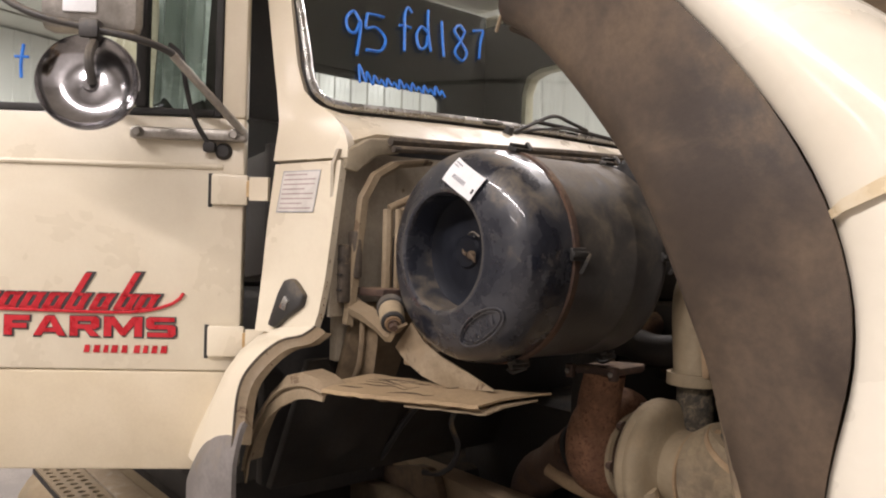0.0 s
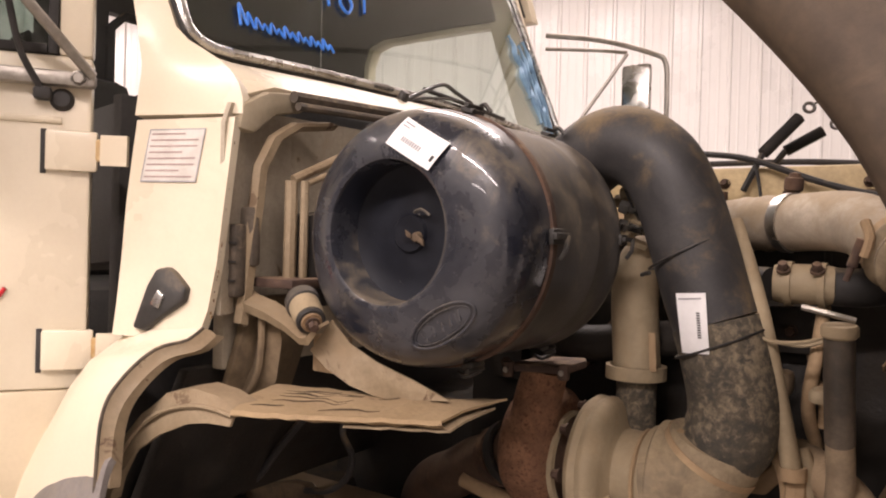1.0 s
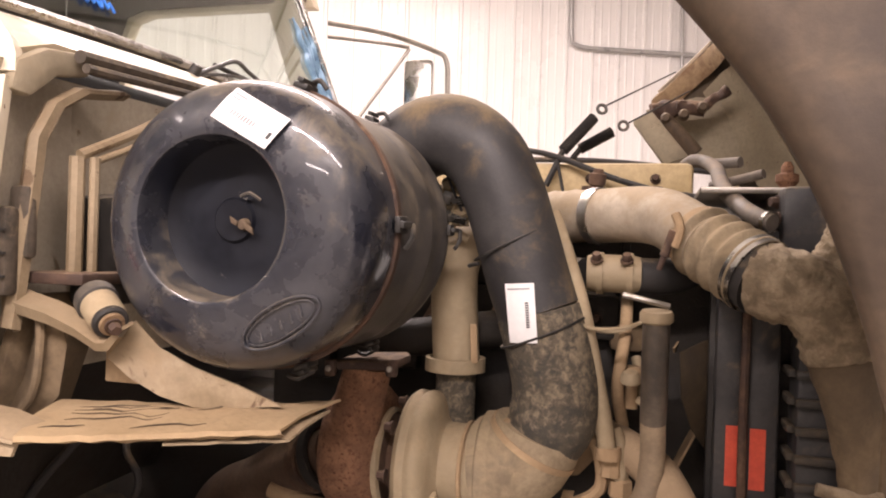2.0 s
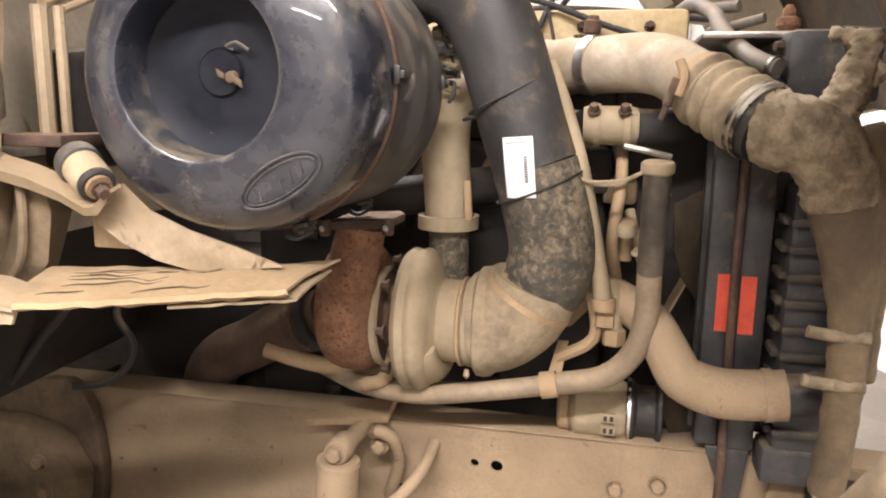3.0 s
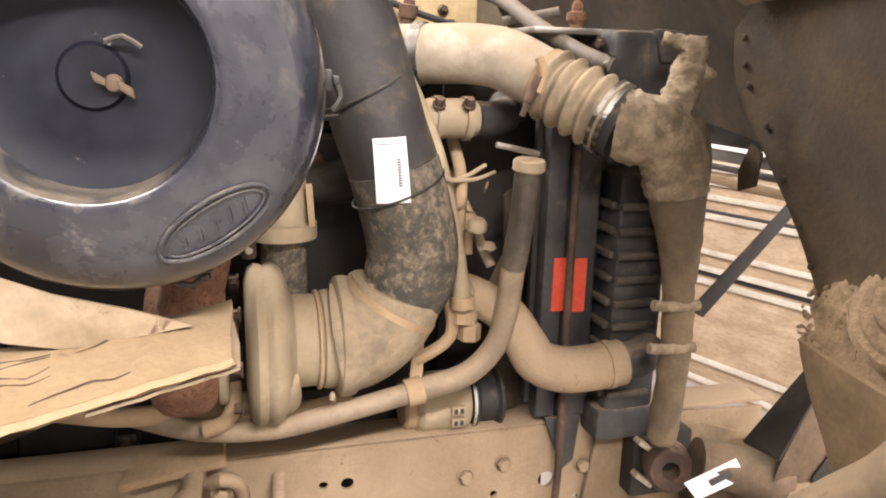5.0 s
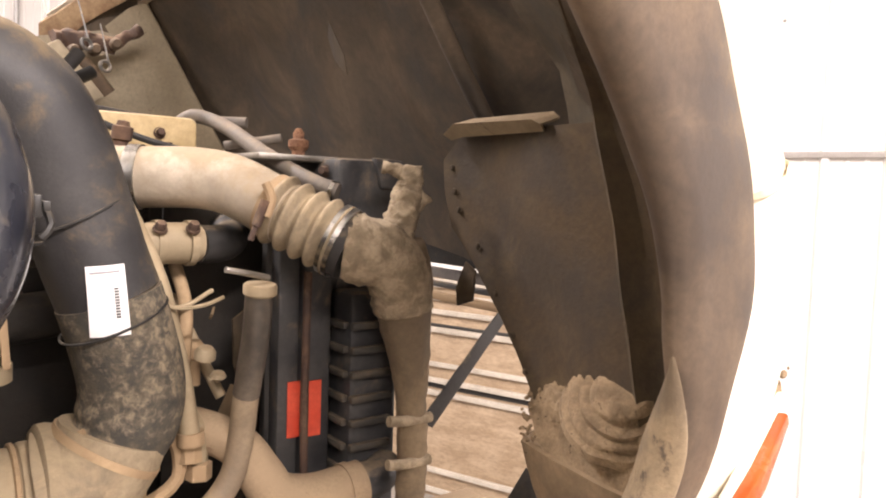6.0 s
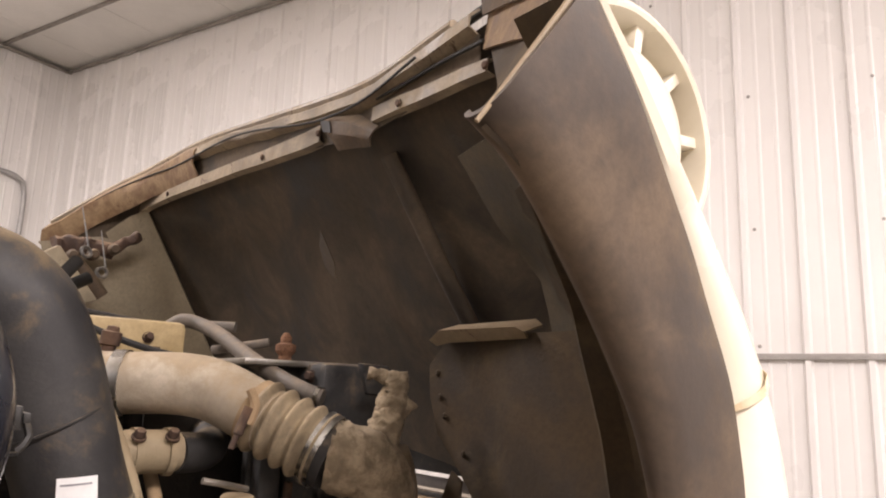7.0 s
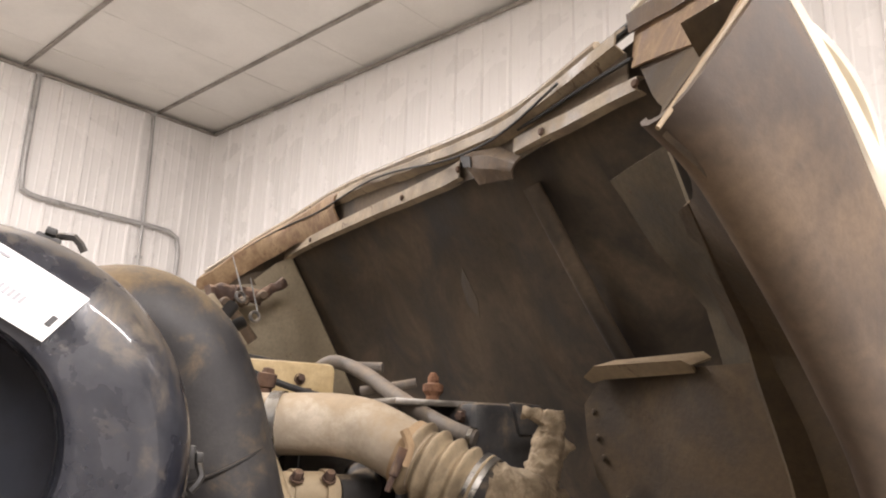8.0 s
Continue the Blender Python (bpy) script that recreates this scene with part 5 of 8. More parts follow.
# ---- intake hose and turbocharger ----
def intake_hose():
    h = thing("intake_hose", (-0.8, 1.46, 1.15), "fat black rubber intake hose with a white tag, dusty on top", "hose")
    pts = [(-1.10, 1.47, 1.645), (-1.05, 1.48, 1.69), (-0.985, 1.475, 1.737), (-0.92, 1.465, 1.742), (-0.862, 1.46, 1.705), (-0.825, 1.46, 1.64), (-0.797, 1.46, 1.56), (-0.772, 1.46, 1.48), (-0.75, 1.46, 1.42)]
    part("upper_hose", tube(pts, 0.076, 40), RUBBER_HOSE, h)
    pts2 = [(-0.75, 1.46, 1.42), (-0.732, 1.46, 1.36), (-0.716, 1.46, 1.29), (-0.718, 1.46, 1.24), (-0.738, 1.46, 1.195), (-0.775, 1.46, 1.162)]
    part("lower_hose", tube(pts2, lambda f, s: 0.0775 + 0.002 * f - 0.016 * max(0.0, (f - 0.72) / 0.28), 40), RUBBER_CRUST, h, "crazed grey-brown lower length of hose")
    def tie(at, tilt, r=0.0795):
        n = 40
        ax = (Vector((0.0, 0, -1)) + Vector(tilt)).normalized()
        u = ax.orthogonal().normalized()
        v = ax.cross(u)
        return tube([Vector(at) + r * (math.cos(2 * math.pi * k / n) * u + math.sin(2 * math.pi * k / n) * v) for k in range(n + 1)], 0.0022, 6, smooth=False, caps=False)
    part("cable_tie", tie((-0.80, 1.46, 1.545), (0.5, 0.05, 0), 0.079), DARK_RUBBER, h)
    part("cable_tie", tie((-0.742, 1.46, 1.385), (0.42, 0.05, 0), 0.081), DARK_RUBBER, h)
    part("tie_end", tube([(-0.872, 1.415, 1.50), (-0.862, 1.40, 1.503), (-0.85, 1.392, 1.505)], 0.004, 6), DARK_RUBBER, h)
    # tag
    p, q = Vector((-0.80, 1.383, 1.472)), Vector((-0.749, 1.383, 1.476))
    dn = Vector((0.010, 0.0, -0.103))
    def curve_in(x, z):
        c = Vector((-0.797, 1.46, 1.56)).lerp(Vector((-0.732, 1.46, 1.36)), (1.56 - z) / 0.2)
        return c.y - math.sqrt(max(0.0795 ** 2 - ((x - c.x) * 0.95) ** 2, 0.0004)) - 0.0006
    def tagrow(u0, u1, v0, v1, lift):
        rows = []
        for j in range(5):
            v = v0 + (v1 - v0) * j / 4
            row = []
            for i in range(5):
                u = u0 + (u1 - u0) * i / 4
                w = p.lerp(q, u) + dn * v
                row.append((w.x, curve_in(w.x, w.z) - lift, w.z))
            rows.append(row)
        return sheet(rows, 0.0007)
    tg = part("paper_tag", tagrow(0, 1, 0, 1, 0.0), PAPER, h, "white bar-code tag")
    for k in range(11):
        part("bar", tagrow(0.66, 0.78, 0.32 + 0.04 * k, 0.32 + 0.04 * k + 0.022, 0.001), INK, tg)
    part("bar", tagrow(0.08, 0.85, 0.08, 0.105, 0.001), GREY_INK, tg)
    return h


def turbo():
    t = thing("turbocharger", (-0.95, 1.48, 0.98), "dusty turbocharger with a rusty turbine housing", "turbocharger")
    ax = Vector((1, 0, 0))
    c = Vector((0, 1.485, 1.118))
    comp = [(0.055, -0.998), (0.112, -0.996), (0.130, -0.99), (0.137, -0.98), (0.136, -0.972), (0.133, -0.966), (0.137, -0.958), (0.137, -0.950), (0.128, -0.936), (0.108, -0.928), (0.088, -0.924), (0.080, -0.918), (0.079, -0.872)]
    part("compressor_housing", lathe(comp, c, ax, 64), DUST_ALU, t, "pale dusty compressor housing")
    turn = [c + Vector((-0.938, 0.094 * math.cos(a_), 0.094 * math.sin(a_))) for a_ in (math.radians(200 + 9 * k) for k in range(24))]
    part("volute", tube(turn, lambda f, s: 0.022 + 0.022 * f ** 0.7, 20), DUST_ALU, t)
    part("inlet", lathe([(0.079, -0.872), (0.084, -0.870), (0.086, -0.864), (0.086, -0.852), (0.083, -0.848), (0.079, -0.844), (0.079, -0.83)], c, ax, 48), DUST_ALU, t)
    part("inlet_rib", lathe([(0.082, -0.882), (0.086, -0.880), (0.086, -0.875), (0.082, -0.873)], c, ax, 48), DUSTY_STEEL, t)
    part("drain_drip", lathe([(0.004, 0), (0.006, -0.012), (0.0, -0.02)], (-0.86, 1.42, 1.045), (0, 0, 1), 8), DUST_ALU, t)
    # turbine scroll
    part("turbine_housing", lathe([(0.05, -1.146), (0.085, -1.148), (0.108, -1.142), (0.121, -1.128), (0.127, -1.108), (0.127, -1.078), (0.121, -1.058), (0.108, -1.044), (0.09, -1.038), (0.05, -1.036)], c + Vector((0, 0, 0.018)), ax, 56), RUST, t, "pitted orange-brown turbine housing")
    part("turbine_neck", tube([(-1.090, 1.45, 1.06), (-1.090, 1.432, 1.12), (-1.085, 1.418, 1.18), (-1.073, 1.408, 1.24), (-1.062, 1.405, 1.28), (-1.056, 1.405, 1.308)], lambda f, s: 0.054 - 0.010 * f, 32), RUST, t)
    part("flange", slab([(-1.108, 1.345, 1.303), (-1.085, 1.355, 1.305), (-1.015, 1.355, 1.309), (-0.988, 1.345, 1.311), (-0.985, 1.44, 1.313), (-1.0, 1.47, 1.313), (-1.10, 1.47, 1.306)], (0, 0, 0.016), 0.004), DARK_RUST, t, "rusty flange")
    for p in ((-1.106, 1.348, 1.303), (-0.99, 1.348, 1.310)):
        part("flange_ear", lathe([(0.0, -0.008), (0.009, -0.008), (0.011, -0.004), (0.011, 0.02), (0.0, 0.022)], p, (0, 0, 1), 14), DARK_RUST, t)
        part("stud", lathe([(0, 0.004), (0.005, 0.003), (0.006, 0)], (p[0], p[1] - 0.011, p[2] + 0.006), (0, -1, 0), 10), DULL_STEEL, t)
    part("centre_housing", lathe([(0.085, -1.045), (0.09, -1.035), (0.088, -1.028), (0.06, -1.024), (0.055, -1.008)], c, ax, 36), DARK_RUST, t)
    part("v_band", lathe([(0.09, -1.044), (0.097, -1.040), (0.097, -1.030), (0.09, -1.026)], c, ax, 40), DUST_ALU, t)
    for k in range(8):
        v = Vector((0, math.cos(k * math.pi / 4), math.sin(k * math.pi / 4)))
        piece("bolt", RUSTY_BOLT, along(c + v * 0.112 + Vector((-1.004, 0, 0)), (-1, 0, 0)), t)
    part("oil_drain", tube([(-1.02, 1.47, 1.06), (-1.02, 1.46, 1.02), (-1.035, 1.45, 0.995), (-1.07, 1.45, 0.985)], 0.014, 10), DUSTY_STEEL, t)
    # exhaust elbow
    part("exhaust_elbow", tube([(-1.15, 1.49, 1.115), (-1.22, 1.52, 1.08), (-1.30, 1.56, 1.045), (-1.39, 1.62, 0.99), (-1.49, 1.67, 0.935), (-1.555, 1.71, 0.865), (-1.58, 1.73, 0.76)], lambda f, s: 0.055 + 0.010 * f, 28), EXHAUST, t, "brown exhaust elbow")
    part("exhaust_clamp", ring((-1.20, 1.508, 1.09), (-1.212, 1.515, 1.085), 0.058, 0.03, 0.008), DARK_RUST, t)
    part("exhaust_clamp", ring((-1.17, 1.50, 1.105), (-1.18, 1.504, 1.10), 0.062, 0.022, 0.01), DARK_RUBBER, t)
    # elbow between hose and inlet
    part("elbow_lip", lathe([(0.080, -0.850), (0.096, -0.850), (0.104, -0.844), (0.1055, -0.832), (0.103, -0.820), (0.095, -0.812), (0.09, -0.81)], c + Vector((0, -0.005, 0.005)), ax, 48), HOSE_DUST, t)
    part("inlet_elbow", tube([(-0.838, 1.475, 1.122), (-0.812, 1.47, 1.128), (-0.788, 1.466, 1.142), (-0.766, 1.463, 1.162), (-0.750, 1.461, 1.188), (-0.742, 1.46, 1.208)], lambda f, s: 0.0965 - 0.0145 * f, 40), HOSE_DUST, t, "tan rubber elbow")
    part("elbow_clamp", ring((-0.756, 1.462, 1.178), (-0.749, 1.461, 1.190), 0.0835, 0.012, 0.0035), DUSTY_STEEL, t)
    part("clamp_screw", lathe([(0, 0), (0.008, 0), (0.008, 0.03), (0, 0.03)], (-0.815, 1.43, 1.21), (0.6, -0.3, 0.4), 10), DUSTY_STEEL, t)
    # upright compressor outlet
    part("outlet_pipe", tube([(-0.925, 1.55, 1.17), (-0.925, 1.55, 1.29)], 0.040, 24, smooth=False), RUBBER_CRUST, t)
    part("outlet_collar", ring((-0.927, 1.55, 1.283), (-0.927, 1.55, 1.318), 0.05, 0.026, 0.010), DUST_ALU, t)
    part("riser", tube([(-0.924, 1.55, 1.29), (-0.929, 1.55, 1.36), (-0.934, 1.551, 1.44), (-0.935, 1.56, 1.488), (-0.932, 1.585, 1.522), (-0.925, 1.63, 1.54), (-0.915, 1.69, 1.545)], 0.0465, 32), DUST_ALU, t, "tan riser pipe")
    part("riser_strap", slab([(-0.885, 1.512, 1.31), (-0.873, 1.518, 1.31), (-0.878, 1.518, 1.385), (-0.89, 1.512, 1.385)], (0, -0.004, 0), 0.001), DUSTY_STEEL, t)
    return t


intake_hose()
turbo()


# ---- frame rail and chassis ----
def frame_rail():
    f = thing("frame_rail", (-1.0, 1.56, 0.59), "dust-covered steel frame rail with bolts and holes", "frame rail")
    holes = [(-1.02, 0.803, 0.005), (-1.02, 0.765, 0.008), (-1.02, 0.728, 0.007), (-0.862, 0.80, 0.009), (-0.816, 0.798, 0.013), (-1.695, 0.707, 0.005),
             (-0.515, 0.732, 0.008), (-0.40, 0.75, 0.018), (-0.905, 0.668, 0.008), (-0.33, 0.70, 0.007), (-1.61, 0.69, 0.006), (-0.27, 0.76, 0.008), (-0.22, 0.69, 0.009)]
    part("web", slab([(-2.7, 1.54, 0.585), (0.12, 1.54, 0.585), (0.12, 1.54, 0.86), (-0.3, 1.54, 0.88), (-2.7, 1.54, 0.88)], (0, 0.009, 0), 0, None, [((x, 1.54, z), r) for x, z, r in holes]), RAIL_DUST, f)
    part("top_flange", box((-2.7, 1.54, 0.872), (0.12, 1.63, 0.8815), 0.004), RAIL_DUST, f)
    part("bottom_flange", box((-2.7, 1.54, 0.58), (0.12, 1.63, 0.589), 0.004), RAIL_DUST, f)
    for x, z in ((-0.498, 0.80), (-0.578, 0.782), (-0.585, 0.712), (-0.32, 0.775), (-0.27, 0.72), (-0.22, 0.76), (-0.16, 0.73), (-0.30, 0.67)):
        piece("bolt", DUSTY_BOLT, along((x, 1.54, z), (0, -1, 0)), f)
    part("flange_clip", sheet([[(-1.215, 1.50, 0.873), (-1.10, 1.50, 0.889), (-1.04, 1.50, 0.900)], [(-1.20, 1.58, 0.885), (-1.10, 1.58, 0.90), (-1.04, 1.58, 0.915)]], 0.014), DUSTY_STEEL, f)
    # hanger face darker than the rail: shadow at this end is in its colour
    part("hanger_face", slab([(-1.731, 1.505, 0.60), (-1.719, 1.505, 0.702), (-1.727, 1.505, 0.78), (-1.74, 1.505, 0.84), (-1.762, 1.505, 0.885), (-1.80, 1.505, 0.902), (-1.85, 1.505, 0.90), (-2.0, 1.505, 0.86), (-2.3, 1.505, 0.84), (-2.3, 1.505, 0.585)], (0, 0.033, 0), 0.006), CORNER_BROWN, f, "heavy dusty spring hanger, darkened for the shadow on it")
    part("hanger_casting", soften(slab([(-1.745, 1.44, 0.62), (-1.735, 1.44, 0.70), (-1.775, 1.44, 0.77), (-1.83, 1.44, 0.805), (-1.92, 1.44, 0.82), (-2.2, 1.44, 0.80), (-2.2, 1.44, 0.59)], (0, 0.064, 0), 0.014), 0.0), PIPE_BROWN, f, "rounded dark cast hanger block")
    for x, z in ((-1.83, 0.73), (-1.82, 0.66)):
        piece("bolt", DUSTY_BOLT, along((x, 1.44, z), (0, -1, 0)), f)
    part("front_cap", slab([(-0.34, 1.532, 0.60), (0.10, 1.532, 0.60), (0.10, 1.532, 0.80), (-0.05, 1.532, 0.85), (-0.30, 1.532, 0.84)], (0, -0.012, 0), 0.004), BUCKET_MUD, f, "muddy front bracket plate")
    return f


frame_rail()
far = thing("far_frame_rail", (-1.0, 2.4, 0.59), "dusty far frame rail beyond the engine", "frame rail")
part("web", box((-2.7, 2.39, 0.585), (0.12, 2.40, 0.88), 0.003), RAIL_DUST, far)
part("flange", box((-2.7, 2.31, 0.872), (0.12, 2.39, 0.882), 0.003), RAIL_DUST, far)

cm = thing("crossmember", (-0.45, 2.0, 0.62), "dark dusty crossmember between the frame rails", "crossmember")
part("beam", box((-0.60, 1.63, 0.60), (-0.36, 2.31, 0.78), 0.02), ENGINE_DARK, cm)
part("rear_beam", box((-2.35, 1.63, 0.08), (-1.84, 2.31, 0.86), 0.03), ENGINE_DARK, cm)

sh = thing("shock_absorber", (-1.12, 1.40, 0.45), "dusty shock absorber bolted to the frame rail", "shock absorber")
part("dust_tube", tube([(-1.105, 1.40, 0.845), (-1.135, 1.385, 0.40)], 0.041, 28, smooth=False), RAIL_DUST, sh)
part("upper_eye", lathe([(0, -0.03), (0.022, -0.03), (0.026, -0.02), (0.026, 0.02), (0.022, 0.03), (0, 0.03)], (-1.103, 1.405, 0.868), (0, 1, 0), 20), RAIL_DUST, sh)
part("collar", ring((-1.105, 1.40, 0.845), (-1.107, 1.40, 0.83), 0.037, 0.01, 0.006), RAIL_DUST, sh)
part("bracket", tube([(-1.06, 1.48, 0.87), (-1.045, 1.46, 0.885), (-1.02, 1.47, 0.87), (-1.01, 1.49, 0.82), (-1.02, 1.5, 0.77), (-1.04, 1.52, 0.72)], 0.013, 10), RAIL_DUST, sh)
part("stud", tube([(-1.10, 1.41, 0.868), (-1.09, 1.53, 0.868)], 0.018, 12, smooth=False), RAIL_DUST, sh)
piece("bolt", DUSTY_BOLT, along((-1.047, 1.48, 0.845), (0, -1, 0)), sh)
piece("bolt", DUSTY_BOLT, along((-1.103, 1.376, 0.868), (0, -1, 0)), sh)

bh = thing("brake_hose", (-1.2, 1.38, 0.72), "tan dust-covered brake hose looped over the rail", "hose")
part("hose", tube([(-0.945, 1.53, 0.84), (-0.955, 1.46, 0.81), (-0.99, 1.40, 0.775), (-1.05, 1.36, 0.745), (-1.15, 1.34, 0.735), (-1.27, 1.335, 0.735), (-1.38, 1.335, 0.722), (-1.46, 1.34, 0.69), (-1.52, 1.35, 0.63), (-1.55, 1.36, 0.55)], 0.0125, 12), RAIL_DUST, bh)
for a_, b_ in (((-1.03, 1.37, 0.752), (-1.06, 1.357, 0.743)), ((-1.0, 1.39, 0.768), (-1.02, 1.377, 0.757)), ((-1.23, 1.335, 0.736), (-1.26, 1.335, 0.736)), ((-1.26, 1.335, 0.736), (-1.30, 1.335, 0.733))):
    part("fitting", tube([a_, b_], 0.019, 6, smooth=False), RAIL_DUST, bh)


def wheel():
    w = thing("front_axle", (-1.2, 0.92, FLOOR), "front axle with a black truck tyre on the floor", "axle")
    part("axle_beam", box((-1.25, 1.08, 0.37), (-1.15, 2.9, 0.47), 0.02), DUSTY_STEEL, w)
    c = Vector((-1.2, 0, 0.385))
    prof = [(0.29, 0.80), (0.40, 0.785), (0.46, 0.793), (0.482, 0.803), (0.496, 0.82)]
    for k in range(5):
        y = 0.835 + 0.045 * k
        prof += [(0.505, y - 0.004), (0.505, y + 0.027), (0.492, y + 0.031), (0.492, y + 0.037)]
    prof += [(0.505, 1.062), (0.496, 1.075), (0.482, 1.085), (0.46, 1.092), (0.40, 1.10), (0.29, 1.08)]
    part("tyre", lathe(prof, c, (0, 1, 0), 96), TYRE, w)
    part("sidewall_rib", lathe([(0.436, 0.789), (0.440, 0.784), (0.446, 0.784), (0.450, 0.790)], c, (0, 1, 0), 96), TYRE, w)
    part("rim", lathe([(0.0, 0.88), (0.12, 0.87), (0.2, 0.89), (0.26, 0.85), (0.292, 0.805), (0.292, 1.03), (0.0, 1.03)], c, (0, 1, 0), 48), DULL_STEEL, w)
    return w


wheel()


# ---- engine ----
def engine():
    e = thing("engine", (-0.95, 1.95, 0.75), "dark oily diesel engine block with a tan valve cover", "engine")
    part("block", box((-1.42, 1.70, 0.62), (-0.62, 2.25, 1.45), 0.03), ENGINE_DARK, e)
    part("bell_housing", box((-1.95, 1.76, 0.42), (-1.42, 2.2, 1.12), 0.06), ENGINE_DARK, e)
    part("head", box((-1.40, 1.74, 1.45), (-0.60, 2.2, 1.60), 0.02), ENGINE_DARK, e)
    part("oil_pan", box((-1.55, 1.72, 0.16), (-0.70, 2.2, 0.62), 0.04), ENGINE_DARK, e)
    part("valve_cover", box((-1.35, 1.866, 1.605), (-0.473, 2.15, 1.738), 0.014), VALVE_COVER, e, "ochre valve cover")
    part("cover_lip", box((-1.36, 1.855, 1.598), (-0.465, 2.16, 1.64), 0.004), DUSTY_STEEL, e)
    for k in range(6):
        piece("bolt", RUSTY_BOLT, along((-1.28 + 0.145 * k, 1.866, 1.70), (0, -1, 0.25)), e)
        part("stud", tube([(-1.28 + 0.145 * k, 1.83, 1.615), (-1.28 + 0.145 * k, 1.83, 1.68)], 0.016, 8, smooth=False), DARK_RUST, e)
    part("exhaust_manifold", tube([(-1.30, 1.64, 1.36), (-1.15, 1.62, 1.35), (-1.05, 1.60, 1.34), (-0.90, 1.62, 1.36), (-0.72, 1.64, 1.38)], 0.04, 18), ENGINE_DARK, e, "rusty exhaust manifold")
    for x in (-1.28, -1.14, -1.0, -0.86, -0.74):
        part("runner", tube([(x, 1.63, 1.36), (x, 1.72, 1.40)], 0.03, 12, smooth=False), DARK_RUST, e)
    part("timing_cover", box((-0.62, 1.72, 0.70), (-0.53, 2.2, 1.60), 0.02), ENGINE_DARK, e)
    part("thermostat_housing", lathe([(0.0, 0), (0.033, 0), (0.036, 0.01), (0.036, 0.085), (0.032, 0.1), (0, 0.1)], (-0.675, 1.56, 1.492), (1, 0.05, 0), 24), DUST_ALU, e, "dusty cast thermostat housing")
    part("water_hose", tube([(-0.58, 1.562, 1.49), (-0.53, 1.58, 1.49), (-0.49, 1.64, 1.50), (-0.47, 1.75, 1.52)], 0.034, 18), DARK_RUBBER, e)
    part("water_hose", tube([(-0.68, 1.56, 1.49), (-0.74, 1.60, 1.49), (-0.80, 1.70, 1.48)], 0.03, 18), DARK_RUBBER, e)
    for x in (-0.655, -0.60):
        part("hose_clamp", ring((x, 1.561, 1.492), (x + 0.01, 1.561, 1.492), 0.036, 0.012, 0.004), DUST_ALU, e)
        piece("bolt", RUSTY_BOLT, along((x, 1.527, 1.517), (0, -0.6, 0.8)), e)
    part("alternator", lathe([(0.0, 0), (0.05, 0), (0.06, 0.012), (0.06, 0.095), (0.054, 0.11), (0.0, 0.112)], (-0.675, 1.60, 0.925), (1, 0, 0), 32), DUST_ALU, e, "tan dusty accessory drive unit")
    for z in (0.905, 0.93):
        conn = part("connector", box((-0.612, 1.530, z - 0.009), (-0.585, 1.55, z + 0.009), 0.002), DUST_ALU, e)
        for dx in (0.004, 0.016):
            part("pin_slot", box((-0.612 + dx, 1.5285, z - 0.005), (-0.605 + dx, 1.532, z + 0.005), 0), DARK_RUBBER, conn)
    part("end_bell", lathe([(0.0, 0.0), (0.045, 0.0), (0.052, 0.006), (0.0525, 0.022), (0.06, 0.026)], (-0.70, 1.60, 0.925), (1, 0, 0), 32), DUSTY_STEEL, e)
    part("pulley", lathe([(0.02, 0), (0.062, 0), (0.062, 0.008), (0.052, 0.016), (0.052, 0.05), (0.062, 0.056), (0.062, 0.062), (0.0, 0.062)], (-0.56, 1.60, 0.925), (1, 0, 0), 40), DARK_RUBBER, e, "black pulley")
    part("pulley_rim", ring((-0.565, 1.60, 0.925), (-0.555, 1.60, 0.925), 0.0605, 0.006, 0.004), STEEL, e)
    part("fan_hub", lathe([(0.0, 0), (0.09, 0), (0.09, 0.05), (0.05, 0.07), (0, 0.07)], (-0.53, 1.95, 1.15), (1, 0, 0), 32), DARK_RUST, e)
    for k in range(8):
        a_ = 2 * math.pi * k / 8
        u, v = Vector((0, math.cos(a_), math.sin(a_))), Vector((0, -math.sin(a_), math.cos(a_)))
        cc = Vector((-0.49, 1.95, 1.15))
        part("fan_blade", sheet([[cc + u * 0.08 - v * 0.03 + Vector((0.015, 0, 0)), cc + u * 0.33 - v * 0.055 + Vector((0.03, 0, 0))], [cc + u * 0.08 + v * 0.03 - Vector((0.015, 0, 0)), cc + u * 0.33 + v * 0.055 - Vector((0.02, 0, 0))]], 0.004, fine=2), DUSTY_STEEL, e)
    # small fittings beside the canister and along the block
    random.seed(11)
    for k in range(16):
        x, z = random.uniform(-1.35, -0.66), random.uniform(0.7, 1.4)
        s = random.uniform(0.02, 0.05)
        part("boss", box((x - s, 1.66, z - s), (x + s, 1.71, z + s), 0.01), ENGINE_DARK, e)
        piece("bolt", RUSTY_BOLT, along((x, 1.66, z), (0, -1, 0)), e)
